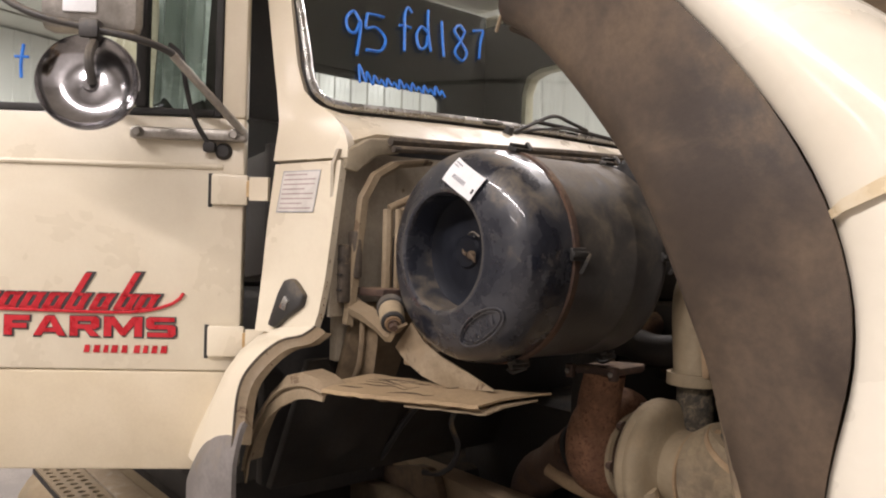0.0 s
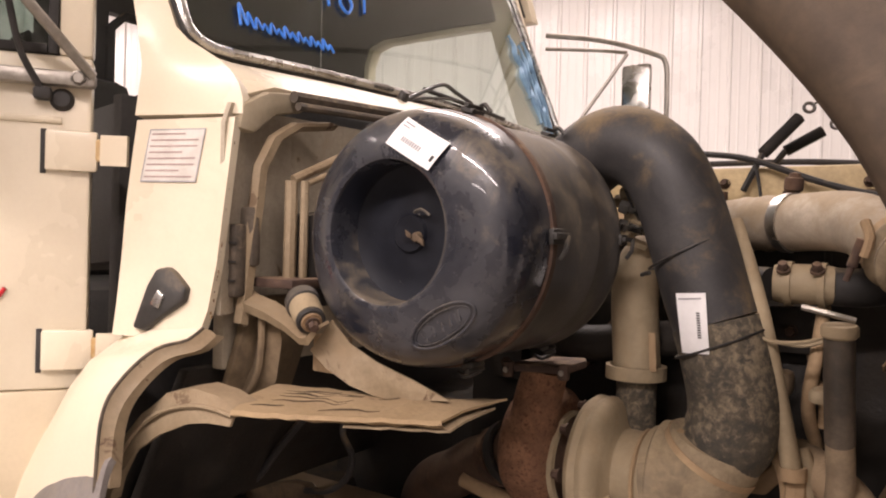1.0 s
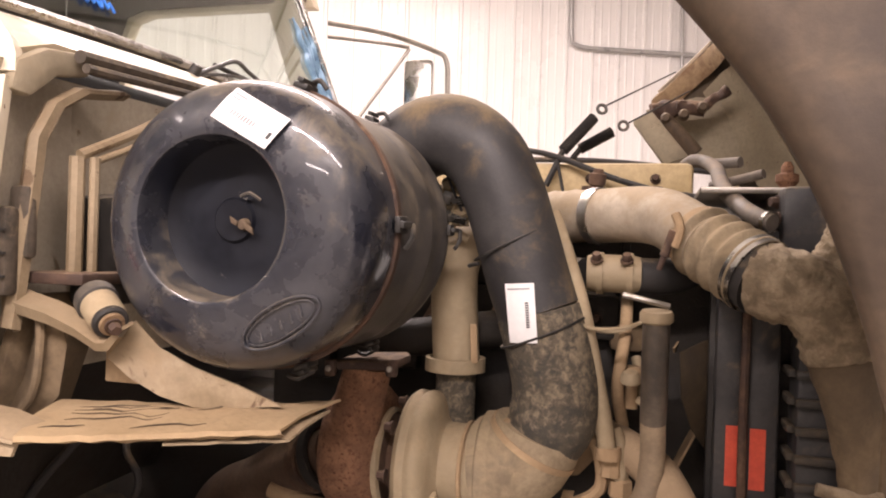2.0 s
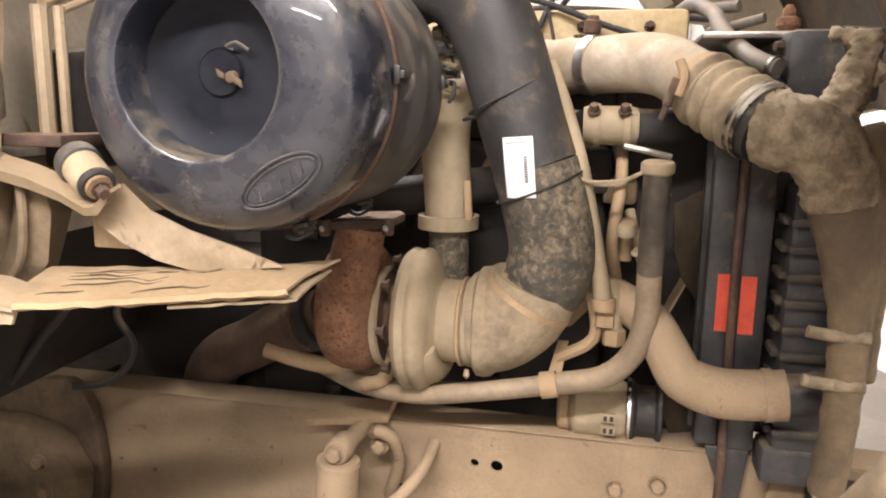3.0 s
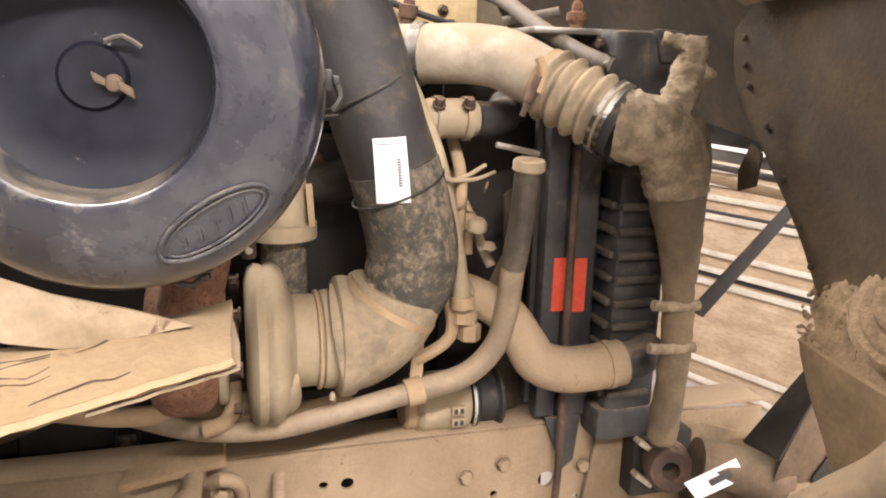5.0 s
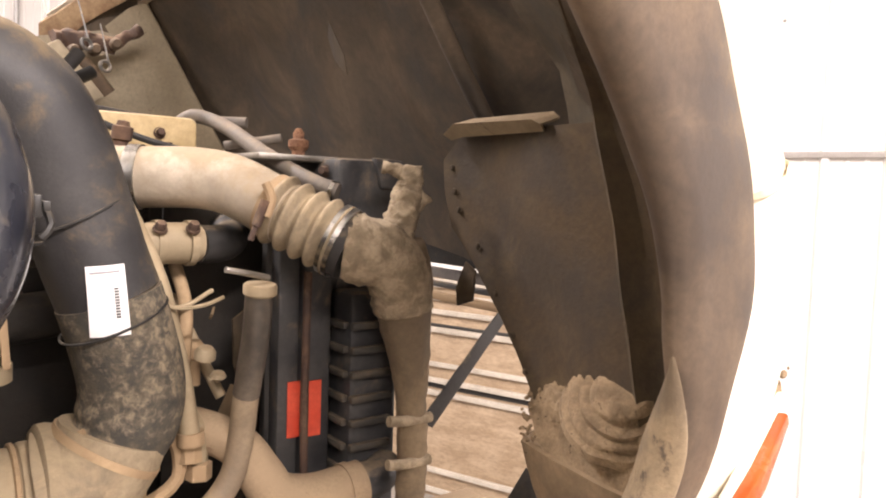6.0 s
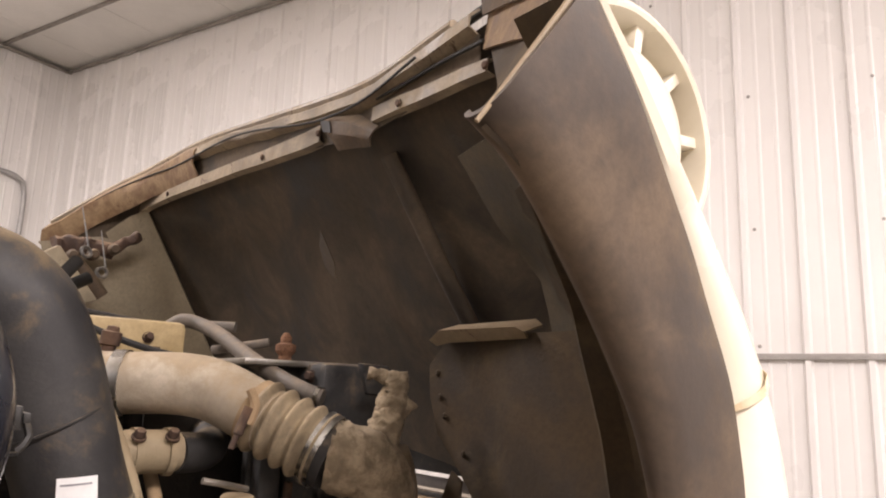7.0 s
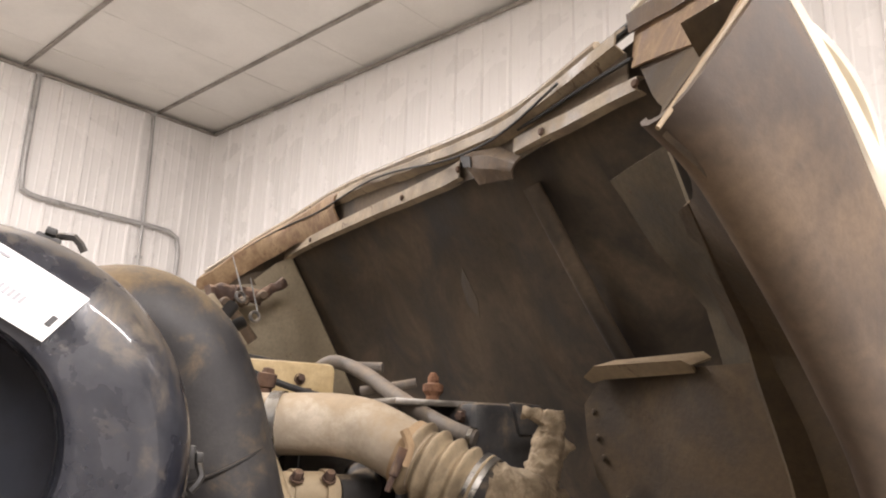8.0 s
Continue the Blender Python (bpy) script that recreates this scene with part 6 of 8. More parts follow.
    for pts, r, mt in (([(-1.38, 1.62, 0.98), (-1.2, 1.60, 0.95), (-1.0, 1.58, 0.94), (-0.8, 1.60, 0.95)], 0.012, DUSTY_STEEL),
                       ([(-0.60, 1.62, 1.45), (-0.60, 1.56, 1.38), (-0.61, 1.54, 1.28), (-0.60, 1.58, 1.2)], 0.012, DUSTY_STEEL),
                       ([(-0.58, 1.60, 1.33), (-0.56, 1.55, 1.26), (-0.545, 1.53, 1.22)], 0.010, DUST_ALU),
                       ([(-0.70, 1.55, 1.39), (-0.62, 1.53, 1.385), (-0.56, 1.54, 1.41)], 0.004, DUST_ALU),
                       ([(-1.30, 1.50, 1.02), (-1.2, 1.50, 1.0), (-1.1, 1.52, 0.99), (-0.98, 1.52, 1.0)], 0.018, DUSTY_STEEL)):
        part("line", tube(pts, r, 10), mt, e)
    part("strap_arm", tube([(-0.66, 1.50, 1.20), (-0.640, 1.49, 1.175), (-0.630, 1.49, 1.12), (-0.645, 1.49, 1.09), (-0.70, 1.49, 1.06)], 0.012, 8), DUSTY_STEEL, e)
    part("strap_arm", tube([(-0.615, 1.50, 1.21), (-0.60, 1.49, 1.17), (-0.60, 1.49, 1.11)], 0.016, 10), DUST_ALU, e)
    part("hose_nut", lathe([(0, 0), (0.022, 0), (0.022, 0.028), (0.015, 0.032), (0.015, 0.05), (0, 0.05)], (-0.598, 1.49, 1.095), (0, 0, 1), 6), DUSTY_STEEL, e)
    part("plug", lathe([(0, 0.016), (0.012, 0.014), (0.018, 0.006), (0.018, -0.006), (0.0, -0.01)], (-0.586, 1.50, 1.305), (0, -0.3, 1), 16), DUST_ALU, e)
    part("plug", lathe([(0, 0.012), (0.010, 0.011), (0.014, 0.004), (0.0, -0.01)], (-0.563, 1.50, 1.262), (0, -0.3, 1), 16), DUST_ALU, e)
    for x, y, z, s in ((-0.80, 1.60, 1.04, 0.035), (-0.74, 1.62, 1.10, 0.03), (-0.86, 1.62, 0.99, 0.028), (-0.68, 1.60, 1.30, 0.03), (-0.60, 1.66, 1.36, 0.035)):
        part("casting_lug", box((x - s, y, z - s * 0.8), (x + s, y + 0.06, z + s * 0.8), 0.012), BUCKET_MUD, e)
        piece("bolt", RUSTY_BOLT, along((x, y, z), (0, -1, 0)), e)
    part("sender", lathe([(0.0, 0.03), (0.012, 0.03), (0.02, 0.02), (0.02, 0.0), (0.012, -0.005), (0.012, -0.05)], (-0.585, 1.56, 1.29), (0, 0, 1), 16), DUSTY_STEEL, e)
    part("mount_bracket", slab([(-0.80, 1.56, 1.09), (-0.68, 1.56, 1.10), (-0.62, 1.56, 1.17), (-0.645, 1.56, 1.185), (-0.70, 1.56, 1.125), (-0.80, 1.56, 1.12)], (0, 0.03, 0), 0.005), DUSTY_STEEL, e)
    part("fitting", lathe([(0, 0), (0.02, 0), (0.02, 0.03), (0.014, 0.035), (0.014, 0.06), (0, 0.06)], (-0.615, 1.48, 1.13), (0, 0.15, 1), 8), DUSTY_STEEL, e)
    return e


engine()

# clutter of copper-tan fittings behind the canister
cl = thing("fuel_fittings", (-0.95, 1.55, 1.5), "cluster of small steel and brass pipe fittings behind the canister", "fittings")
random.seed(6)
for k in range(9):
    p = Vector((-0.955 + random.uniform(-0.025, 0.025), 1.50 + random.uniform(-0.02, 0.03), 1.665 - 0.012 * k))
    d_ = Vector((random.uniform(0.3, 1), random.uniform(-0.5, 0.2), random.uniform(-0.4, 0.4))).normalized()
    part("fitting", lathe([(0, 0), (0.013, 0), (0.013, 0.018), (0.009, 0.02), (0.009, 0.05), (0, 0.05)], p, d_, 6), DUST_ALU if k % 3 else STEEL, cl)
part("thin_line", tube([(-0.95, 1.46, 1.72), (-0.93, 1.47, 1.66), (-0.91, 1.50, 1.60)], 0.003, 6), DARK_RUBBER, cl)

oil = thing("oil_filler_tube", (-0.6, 1.45, 0.97), "long dusty oil filler tube with a capped top", "pipe")
part("tube", tube([(-0.545, 1.375, 1.425), (-0.545, 1.385, 1.36), (-0.545, 1.42, 1.25), (-0.545, 1.44, 1.17), (-0.56, 1.445, 1.10), (-0.61, 1.45, 1.045), (-0.70, 1.452, 1.02), (-0.85, 1.452, 0.99), (-0.96, 1.455, 0.973), (-1.08, 1.48, 0.972), (-1.2, 1.56, 0.975)], lambda f, s: 0.0215 if s < 0.5 else 0.019, 20), OILY_TUBE, oil)
part("upper_tube", tube([(-0.545, 1.3745, 1.43), (-0.545, 1.385, 1.36), (-0.545, 1.405, 1.295), (-0.545, 1.42, 1.25)], 0.0223, 20), GREASY, oil, "greasy dark upper length")
part("cap", lathe([(0.0, 0.012), (0.024, 0.012), (0.027, 0.008), (0.027, -0.004), (0.023, -0.008)], (-0.545, 1.373, 1.428), (0, -0.12, 1), 24), DUST_ALU, oil)
part("dipstick_handle", tube([(-0.60, 1.38, 1.463), (-0.56, 1.38, 1.455), (-0.525, 1.385, 1.447)], 0.005, 8), DULL_STEEL, oil)
part("saddle_clip", ring((-0.70, 1.452, 1.02), (-0.72, 1.452, 1.016), 0.019, 0.03, 0.006), DUSTY_STEEL, oil)
part("clip_leg", slab([(-0.715, 1.47, 1.03), (-0.69, 1.47, 1.03), (-0.68, 1.5, 1.09), (-0.70, 1.5, 1.09)], (0, 0.004, 0), 0.001), DUSTY_STEEL, oil)

vh = thing("breather_hose", (-0.65, 1.46, 1.18), "tan rubber hose beside the fat intake hose", "hose")
part("hose", tube([(-0.74, 1.52, 1.60), (-0.71, 1.49, 1.53), (-0.678, 1.465, 1.44), (-0.658, 1.46, 1.36), (-0.64, 1.46, 1.28), (-0.628, 1.465, 1.22), (-0.62, 1.47, 1.175)], 0.0165, 16), DUST_ALU, vh)
part("hose_end", ring((-0.62, 1.47, 1.185), (-0.619, 1.47, 1.165), 0.016, 0.022, 0.006), DUSTY_STEEL, vh)
part("wire_tie", tube([(-0.70, 1.43, 1.415), (-0.675, 1.44, 1.405), (-0.65, 1.435, 1.398), (-0.61, 1.44, 1.40), (-0.575, 1.45, 1.41)], 0.0035, 6), DUST_ALU, vh)

lh = thing("lower_coolant_hose", (-0.42, 1.45, 1.0), "tan dusty lower radiator hose", "hose")
part("hose", tube([(-0.63, 1.60, 1.17), (-0.585, 1.52, 1.17), (-0.535, 1.475, 1.145), (-0.502, 1.455, 1.095), (-0.475, 1.45, 1.055), (-0.42, 1.448, 1.035), (-0.36, 1.445, 1.036), (-0.305, 1.443, 1.042)], lambda f, s: 0.036 + 0.008 * min(1, max(0, (f - 0.3) * 2.2)), 26), RAIL_DUST, lh)
part("clamp", ring((-0.345, 1.444, 1.038), (-0.325, 1.444, 1.04), 0.0435, 0.014, 0.003), RAIL_DUST, lh)
part("spigot", tube([(-0.31, 1.443, 1.042), (-0.27, 1.445, 1.046), (-0.23, 1.47, 1.05)], 0.037, 20), BLACK_SHROUD, lh)


# ---- charge pipe and radiator ----
def charge_pipe():
    p = thing("charge_pipe", (-0.45, 1.42, 1.0), "pale charge-air pipe with a ribbed hose and a mud-crusted end", "pipe")
    part("sleeve", tube([(-0.90, 1.80, 1.59), (-0.80, 1.725, 1.60), (-0.72, 1.675, 1.604), (-0.655, 1.632, 1.604)], lambda f, s: 0.0535 + 0.0025 * (abs(math.sin(s * 60)) > 0.95), 32), PALE_ALU, p)
    part("band_clamp", ring((-0.668, 1.641, 1.604), (-0.655, 1.632, 1.604), 0.0545, 0.022, 0.003), STEEL, p, "bright band clamp")
    part("elbow", tube([(-0.66, 1.636, 1.604), (-0.62, 1.61, 1.606), (-0.575, 1.578, 1.606), (-0.535, 1.538, 1.598), (-0.505, 1.502, 1.58), (-0.478, 1.472, 1.56), (-0.462, 1.452, 1.548)], 0.054, 36), PALE_ALU, p)
    part("band_clamp", ring((-0.482, 1.477, 1.563), (-0.472, 1.465, 1.556), 0.055, 0.018, 0.004), DUSTY_STEEL, p)
    part("clamp_screw", lathe([(0, 0), (0.008, 0), (0.008, 0.045), (0.005, 0.047), (0.005, 0.07), (0, 0.07)], (-0.522, 1.408, 1.572), (-0.30, 0.12, -0.9), 12), DARK_RUST, p)
    part("spring_clip", tube([(-0.52, 1.415, 1.60), (-0.512, 1.407, 1.575), (-0.52, 1.41, 1.545)], 0.008, 8), DUSTY_STEEL, p)
    a_, b_ = Vector((-0.476, 1.469, 1.558)), Vector((-0.392, 1.378, 1.502))
    part("ribbed_hose", tube([a_.lerp(b_, k / 80) for k in range(81)], lambda f, s: 0.059 + 0.006 * math.sin(2 * math.pi * f * 4.6), 36, smooth=False), HOSE_DUST, p, "dusty ribbed rubber hose")
    part("band_clamp", ring((-0.404, 1.391, 1.510), (-0.392, 1.378, 1.502), 0.061, 0.022, 0.003), STEEL, p, "bright band clamp")
    part("hose_end", tube([(-0.40, 1.386, 1.507), (-0.382, 1.367, 1.494)], 0.0585, 32, smooth=False), DARK_RUBBER, p)
    def lumpy(b, big, small):
        for v in b.verts:
            v.co += big * Vector(noise.noise_vector(v.co * 42)) + small * Vector(noise.noise_vector(v.co * 125))
        return b
    b = tube([(-0.385, 1.370, 1.496), (-0.365, 1.355, 1.492), (-0.335, 1.350, 1.485), (-0.305, 1.352, 1.462), (-0.286, 1.356, 1.425), (-0.275, 1.36, 1.385)], lambda f, s: 0.059 - 0.005 * f, 48, None, 0.003)
    part("crusted_elbow", lumpy(b, 0.004, 0.004), CRUST, p, "mud-crusted pipe elbow", 180)
    b = tube([(-0.279, 1.36, 1.40), (-0.265, 1.363, 1.345), (-0.254, 1.366, 1.29), (-0.246, 1.368, 1.22), (-0.240, 1.37, 1.14), (-0.238, 1.372, 1.05), (-0.242, 1.374, 0.96), (-0.246, 1.376, 0.905)], lambda f, s: 0.052 - 0.024 * min(1.0, f * 2.6), 28, None, 0.008)
    for k in (0.5, 1.0):   # the duct is deeper than it is wide
        off = Vector((0.055, 0.078, 0.0)) * k
        tube([Vector(q) + off for q in ((-0.290, 1.36, 1.49), (-0.272, 1.36, 1.44), (-0.270, 1.362, 1.38), (-0.262, 1.363, 1.32), (-0.254, 1.366, 1.26), (-0.248, 1.368, 1.18), (-0.246, 1.37, 1.08))], lambda f, s: 0.049 - 0.026 * min(1.0, max(0.0, f - 0.25) * 1.9), 24, b, 0.01)
    part("downpipe", lumpy(b, 0.003, 0.0015), PIPE_BROWN, p, "brown dusty downpipe", 180)
    b = tube([(-0.305, 1.362, 1.49), (-0.288, 1.366, 1.53), (-0.272, 1.37, 1.575), (-0.262, 1.372, 1.61), (-0.258, 1.375, 1.64)], lambda f, s: 0.034 - 0.013 * f, 32, None, 0.003)
    tube([(-0.262, 1.37, 1.56), (-0.245, 1.365, 1.575), (-0.236, 1.362, 1.59)], 0.014, 14, b, 0.004)
    tube([(-0.262, 1.372, 1.615), (-0.282, 1.385, 1.632), (-0.30, 1.40, 1.638)], 0.012, 12, b, 0.004)
    part("crusted_bracket", lumpy(b, 0.006, 0.006), CRUST, p, "fluffy crust of dried mud", 180)
    for z in (1.18, 1.10):
        part("peg", tube([(-0.305, 1.352, z + 0.004), (-0.275, 1.35, z), (-0.215, 1.348, z)], 0.010, 10), CRUST, p)
    return p


def radiator():
    r = thing("radiator", (-0.28, 1.97, 0.85), "black radiator with a ribbed side tank and a dusty shroud", "radiator")
    part("core", box((-0.30, 1.56, 0.92), (-0.215, 2.40, 1.62), 0.004), BLACK_SHROUD, r)
    part("side_tank", box((-0.315, 1.475, 0.90), (-0.205, 1.56, 1.40), 0.012), BLACK_SHROUD, r)
    for k in range(9):
        z = 0.955 + 0.047 * k
        part("rib", box((-0.318, 1.460, z), (-0.225, 1.476, z + 0.014), 0.004), RIB_DUST, r)
        part("rib", box((-0.328, 1.48, z), (-0.314, 1.55, z + 0.014), 0.004), RIB_DUST, r)
    part("top_tank", box((-0.345, 1.485, 1.535), (-0.20, 2.4, 1.655), 0.012), BLACK_SHROUD, r)
    part("top_plate", box((-0.475, 1.55, 1.646), (-0.195, 2.4, 1.658), 0.003), DULL_STEEL, r)
    part("end_ear", slab([(-0.255, 1.475, 1.60), (-0.215, 1.475, 1.60), (-0.205, 1.475, 1.655), (-0.27, 1.475, 1.658)], (0, 0.02, 0), 0.004), BLACK_SHROUD, r)
    part("shroud_bar", box((-0.440, 1.525, 0.90), (-0.397, 1.565, 1.56), 0.006), BLACK_SHROUD, r)
    part("shroud_bar", box((-0.392, 1.515, 0.90), (-0.335, 1.565, 1.58), 0.006), BLACK_SHROUD, r)
    part("shroud", box((-0.45, 1.56, 0.92), (-0.30, 1.58, 1.60), 0.003), BLACK_PLASTIC, r)
    part("shroud", box((-0.47, 1.56, 1.56), (-0.30, 2.4, 1.60), 0.003), BLACK_PLASTIC, r)
    for dz, k in ((0.0, 1.0), (-0.33, 0.9)):
        part("fan_blade", sheet([[(-0.500, 1.60, 1.345 + dz), (-0.455, 1.615, 1.37 + dz), (-0.41, 1.64, 1.38 + dz)], [(-0.495, 1.605, 1.26 + dz), (-0.45, 1.62, 1.26 + dz), (-0.405, 1.645, 1.27 + dz)], [(-0.475, 1.61, 1.20 + dz), (-0.44, 1.625, 1.15 + dz), (-0.40, 1.65, 1.18 + dz)]], 0.004, fine=3), WELL, r, "dusty brown fan blade")
    part("fan_shroud", slab([(-0.395, 1.58, 0.90), (-0.395, 2.42, 0.90), (-0.395, 2.42, 1.60), (-0.395, 1.58, 1.60)], (0.012, 0, 0), 0), BLACK_PLASTIC, r)
    part("shroud_back", box((-0.60, 1.69, 0.90), (-0.40, 1.70, 1.56), 0.003), ENGINE_DARK, r)
    part("rod", tube([(-0.392, 1.505, 1.44), (-0.394, 1.505, 1.2), (-0.392, 1.505, 1.0), (-0.395, 1.50, 0.75), (-0.43, 1.48, 0.55)], 0.008, 8), DARK_RUST, r, "rusty steel rod")
    for x0, x1, y in ((-0.420, -0.3945, 1.524), (-0.381, -0.355, 1.514)):
        part("warning_label", box((x0, y - 0.002, 1.125), (x1, y, 1.232), 0), RED_LABEL, r, "red warning label")
    part("foot", box((-0.33, 1.47, 0.86), (-0.20, 1.55, 0.93), 0.01), BLACK_SHROUD, r)
    part("lower_tab", slab([(-0.42, 1.52, 0.90), (-0.34, 1.52, 0.90), (-0.35, 1.52, 0.80), (-0.375, 1.52, 0.78)], (0, 0.01, 0), 0.003), BLACK_SHROUD, r)
    cap = lathe([(0, 0.04), (0.006, 0.04), (0.012, 0.03), (0.012, 0.018), (0.022, 0.014), (0.022, 0.0), (0.014, -0.01), (0.014, -0.04)], (-0.30, 1.74, 1.685), (0, 0, 1), 20)
    part("filler_cap", cap, RUST, r, "orange-brown filler cap")
    for x, y, z in ((-0.345, 1.53, 1.63), (-0.35, 1.50, 1.60)):
        piece("bolt", RUSTY_BOLT, along((x, y, z), (-1, -0.4, 0)), r)
    return r


charge_pipe()
radiator()
wl = thing("wiring_loop", (-1.6, 1.42, 0.93), "dusty looped hose hanging behind the wheel", "hose", "loose hoses")
part("hose", tube([(-1.60, 1.44, 1.12), (-1.591, 1.42, 1.087), (-1.559, 1.42, 1.037), (-1.578, 1.42, 0.982), (-1.634, 1.42, 0.943), (-1.708, 1.42, 0.928)], 0.008, 10), RUBBER_HOSE, wl)
wl = thing("wiring_loop", (-1.7, 1.3, 0.95), "dusty looped hose hanging behind the wheel", "hose", "loose hoses")
part("hose", tube([(-1.60, 1.32, 1.16), (-1.626, 1.3, 1.119), (-1.676, 1.3, 1.066), (-1.737, 1.3, 0.993), (-1.803, 1.3, 0.937)], 0.009, 10), RUBBER_HOSE, wl)

ch = thing("coolant_lines", (-0.5, 1.6, 1.6), "grey coolant hoses running from engine to radiator", "hose")
part("hose", tube([(-0.50, 1.93, 1.725), (-0.475, 1.90, 1.745), (-0.447, 1.87, 1.738), (-0.43, 1.80, 1.715), (-0.43, 1.72, 1.69), (-0.425, 1.62, 1.655), (-0.405, 1.53, 1.62), (-0.385, 1.475, 1.60), (-0.365, 1.45, 1.59)], 0.0155, 16), HOSE_GREY, ch)
part("hose", tube([(-0.45, 1.87, 1.735), (-0.42, 1.86, 1.735), (-0.38, 1.83, 1.735)], 0.012, 12), HOSE_GREY, ch)
part("hose", tube([(-0.44, 1.80, 1.68), (-0.39, 1.76, 1.69), (-0.345, 1.73, 1.70)], 0.010, 10), HOSE_GREY, ch)
part("clamp", ring((-0.372, 1.459, 1.593), (-0.367, 1.452, 1.591), 0.0165, 0.008, 0.002), STEEL, ch)
part("harness", tube([(-1.1, 1.86, 1.785), (-0.9, 1.855, 1.77), (-0.787, 1.849, 1.752), (-0.65, 1.83, 1.70), (-0.55, 1.81, 1.67), (-0.438, 1.80, 1.652)], 0.007, 8), DARK_RUBBER, ch, "black wiring loom")
part("harness", tube([(-0.78, 1.85, 1.75), (-0.765, 1.83, 1.70), (-0.75, 1.80, 1.64)], 0.004, 6), DARK_RUBBER, ch)
part("harness", tube([(-1.3, 2.2, 1.79), (-1.0, 2.2, 1.785), (-0.7, 2.2, 1.78), (-0.4, 2.2, 1.75)], 0.008, 8), DARK_RUBBER, ch)
st_ = thing("head_stud", (-0.672, 1.674, 1.65), "rusty stud standing up from the pipe bracket", "stud")
part("nut", lathe([(0, 0.03), (0.010, 0.028), (0.012, 0.02), (0.018, 0.018), (0.018, -0.005), (0.013, -0.008), (0.013, -0.05)], (-0.672, 1.70, 1.677), (0.1, -0.1, 1), 12), DARK_RUST, st_)

# hood springs on cables beyond the engine
for a_, b_, c_ in (((-0.765, 1.86, 1.765), (-0.70, 1.91, 1.85), (-0.50, 2.9, 2.18)), ((-0.735, 1.95, 1.78), (-0.66, 1.97, 1.825), (-0.455, 2.8, 2.09))):
    a_, b_, c_ = Vector(a_), Vector(b_), Vector(c_)
    s = thing("hood_spring", a_, "black spring and thin cable holding the hood", "spring", "hood springs")
    d_ = (b_ - a_).normalized()
    part("spring", tube([a_.lerp(b_, i / 60) for i in range(61)], lambda f, s_: 0.011 + 0.003 * (round(f * 60) % 2), 12, smooth=False), DARK_RUBBER, s)
    n = 14
    u = d_.orthogonal().normalized()
    e_ = b_ + d_ * 0.03
    part("eye", tube([e_ + 0.011 * (math.cos(2 * math.pi * i / n) * d_ + math.sin(2 * math.pi * i / n) * Vector((0.5, 0, -0.8)).cross(d_).cross(d_).normalized()) for i in range(n + 1)], 0.004, 6, smooth=False, caps=False), BLACK_BODY, s)
    part("cable", tube([b_ + d_ * 0.04, c_], 0.0024, 6, smooth=False), DARK_RUBBER, s)
    part("foot", tube([a_, a_ - d_ * 0.06 + Vector((0, 0, -0.04))], 0.008, 6, smooth=False), DARK_RUBBER, s)


# ---- tilted hood and fender ----
ARCH_IN = [(-0.667, 0.69, 1.824), (-0.615, 0.69, 1.796), (-0.555, 0.69, 1.735), (-0.495, 0.69, 1.66), (-0.45, 0.69, 1.59), (-0.420, 0.698, 1.53), (-0.393, 0.711, 1.46),
           (-0.384, 0.718, 1.38), (-0.386, 0.735, 1.28), (-0.415, 0.752, 1.207), (-0.426, 0.80, 1.15), (-0.44, 0.86, 1.08)]
ARCH_OUT = [(-0.566, 0.663, 1.978), (-0.494, 0.666, 1.889), (-0.431, 0.676, 1.814), (-0.362, 0.690, 1.731), (-0.304, 0.699, 1.644), (-0.273, 0.704, 1.56), (-0.266, 0.705, 1.48),
            (-0.287, 0.712, 1.38), (-0.298, 0.725, 1.30), (-0.313, 0.747, 1.23), (-0.334, 0.793, 1.13), (-0.355, 0.845, 1.03)]


def smooth_pair(n=48):
    def even(pts):
        p = curve_points(pts, 0.005)
        run = [0.0]
        for a_, b_ in zip(p, p[1:]):
            run.append(run[-1] + (b_ - a_).length)
        out, i = [], 0
        for k in range(n):
            d = run[-1] * k / (n - 1)
            while i < len(run) - 2 and run[i + 1] < d:
                i += 1
            out.append(p[i].lerp(p[i + 1], (d - run[i]) / (run[i + 1] - run[i])))
        return out
    return even(ARCH_IN), even(ARCH_OUT)


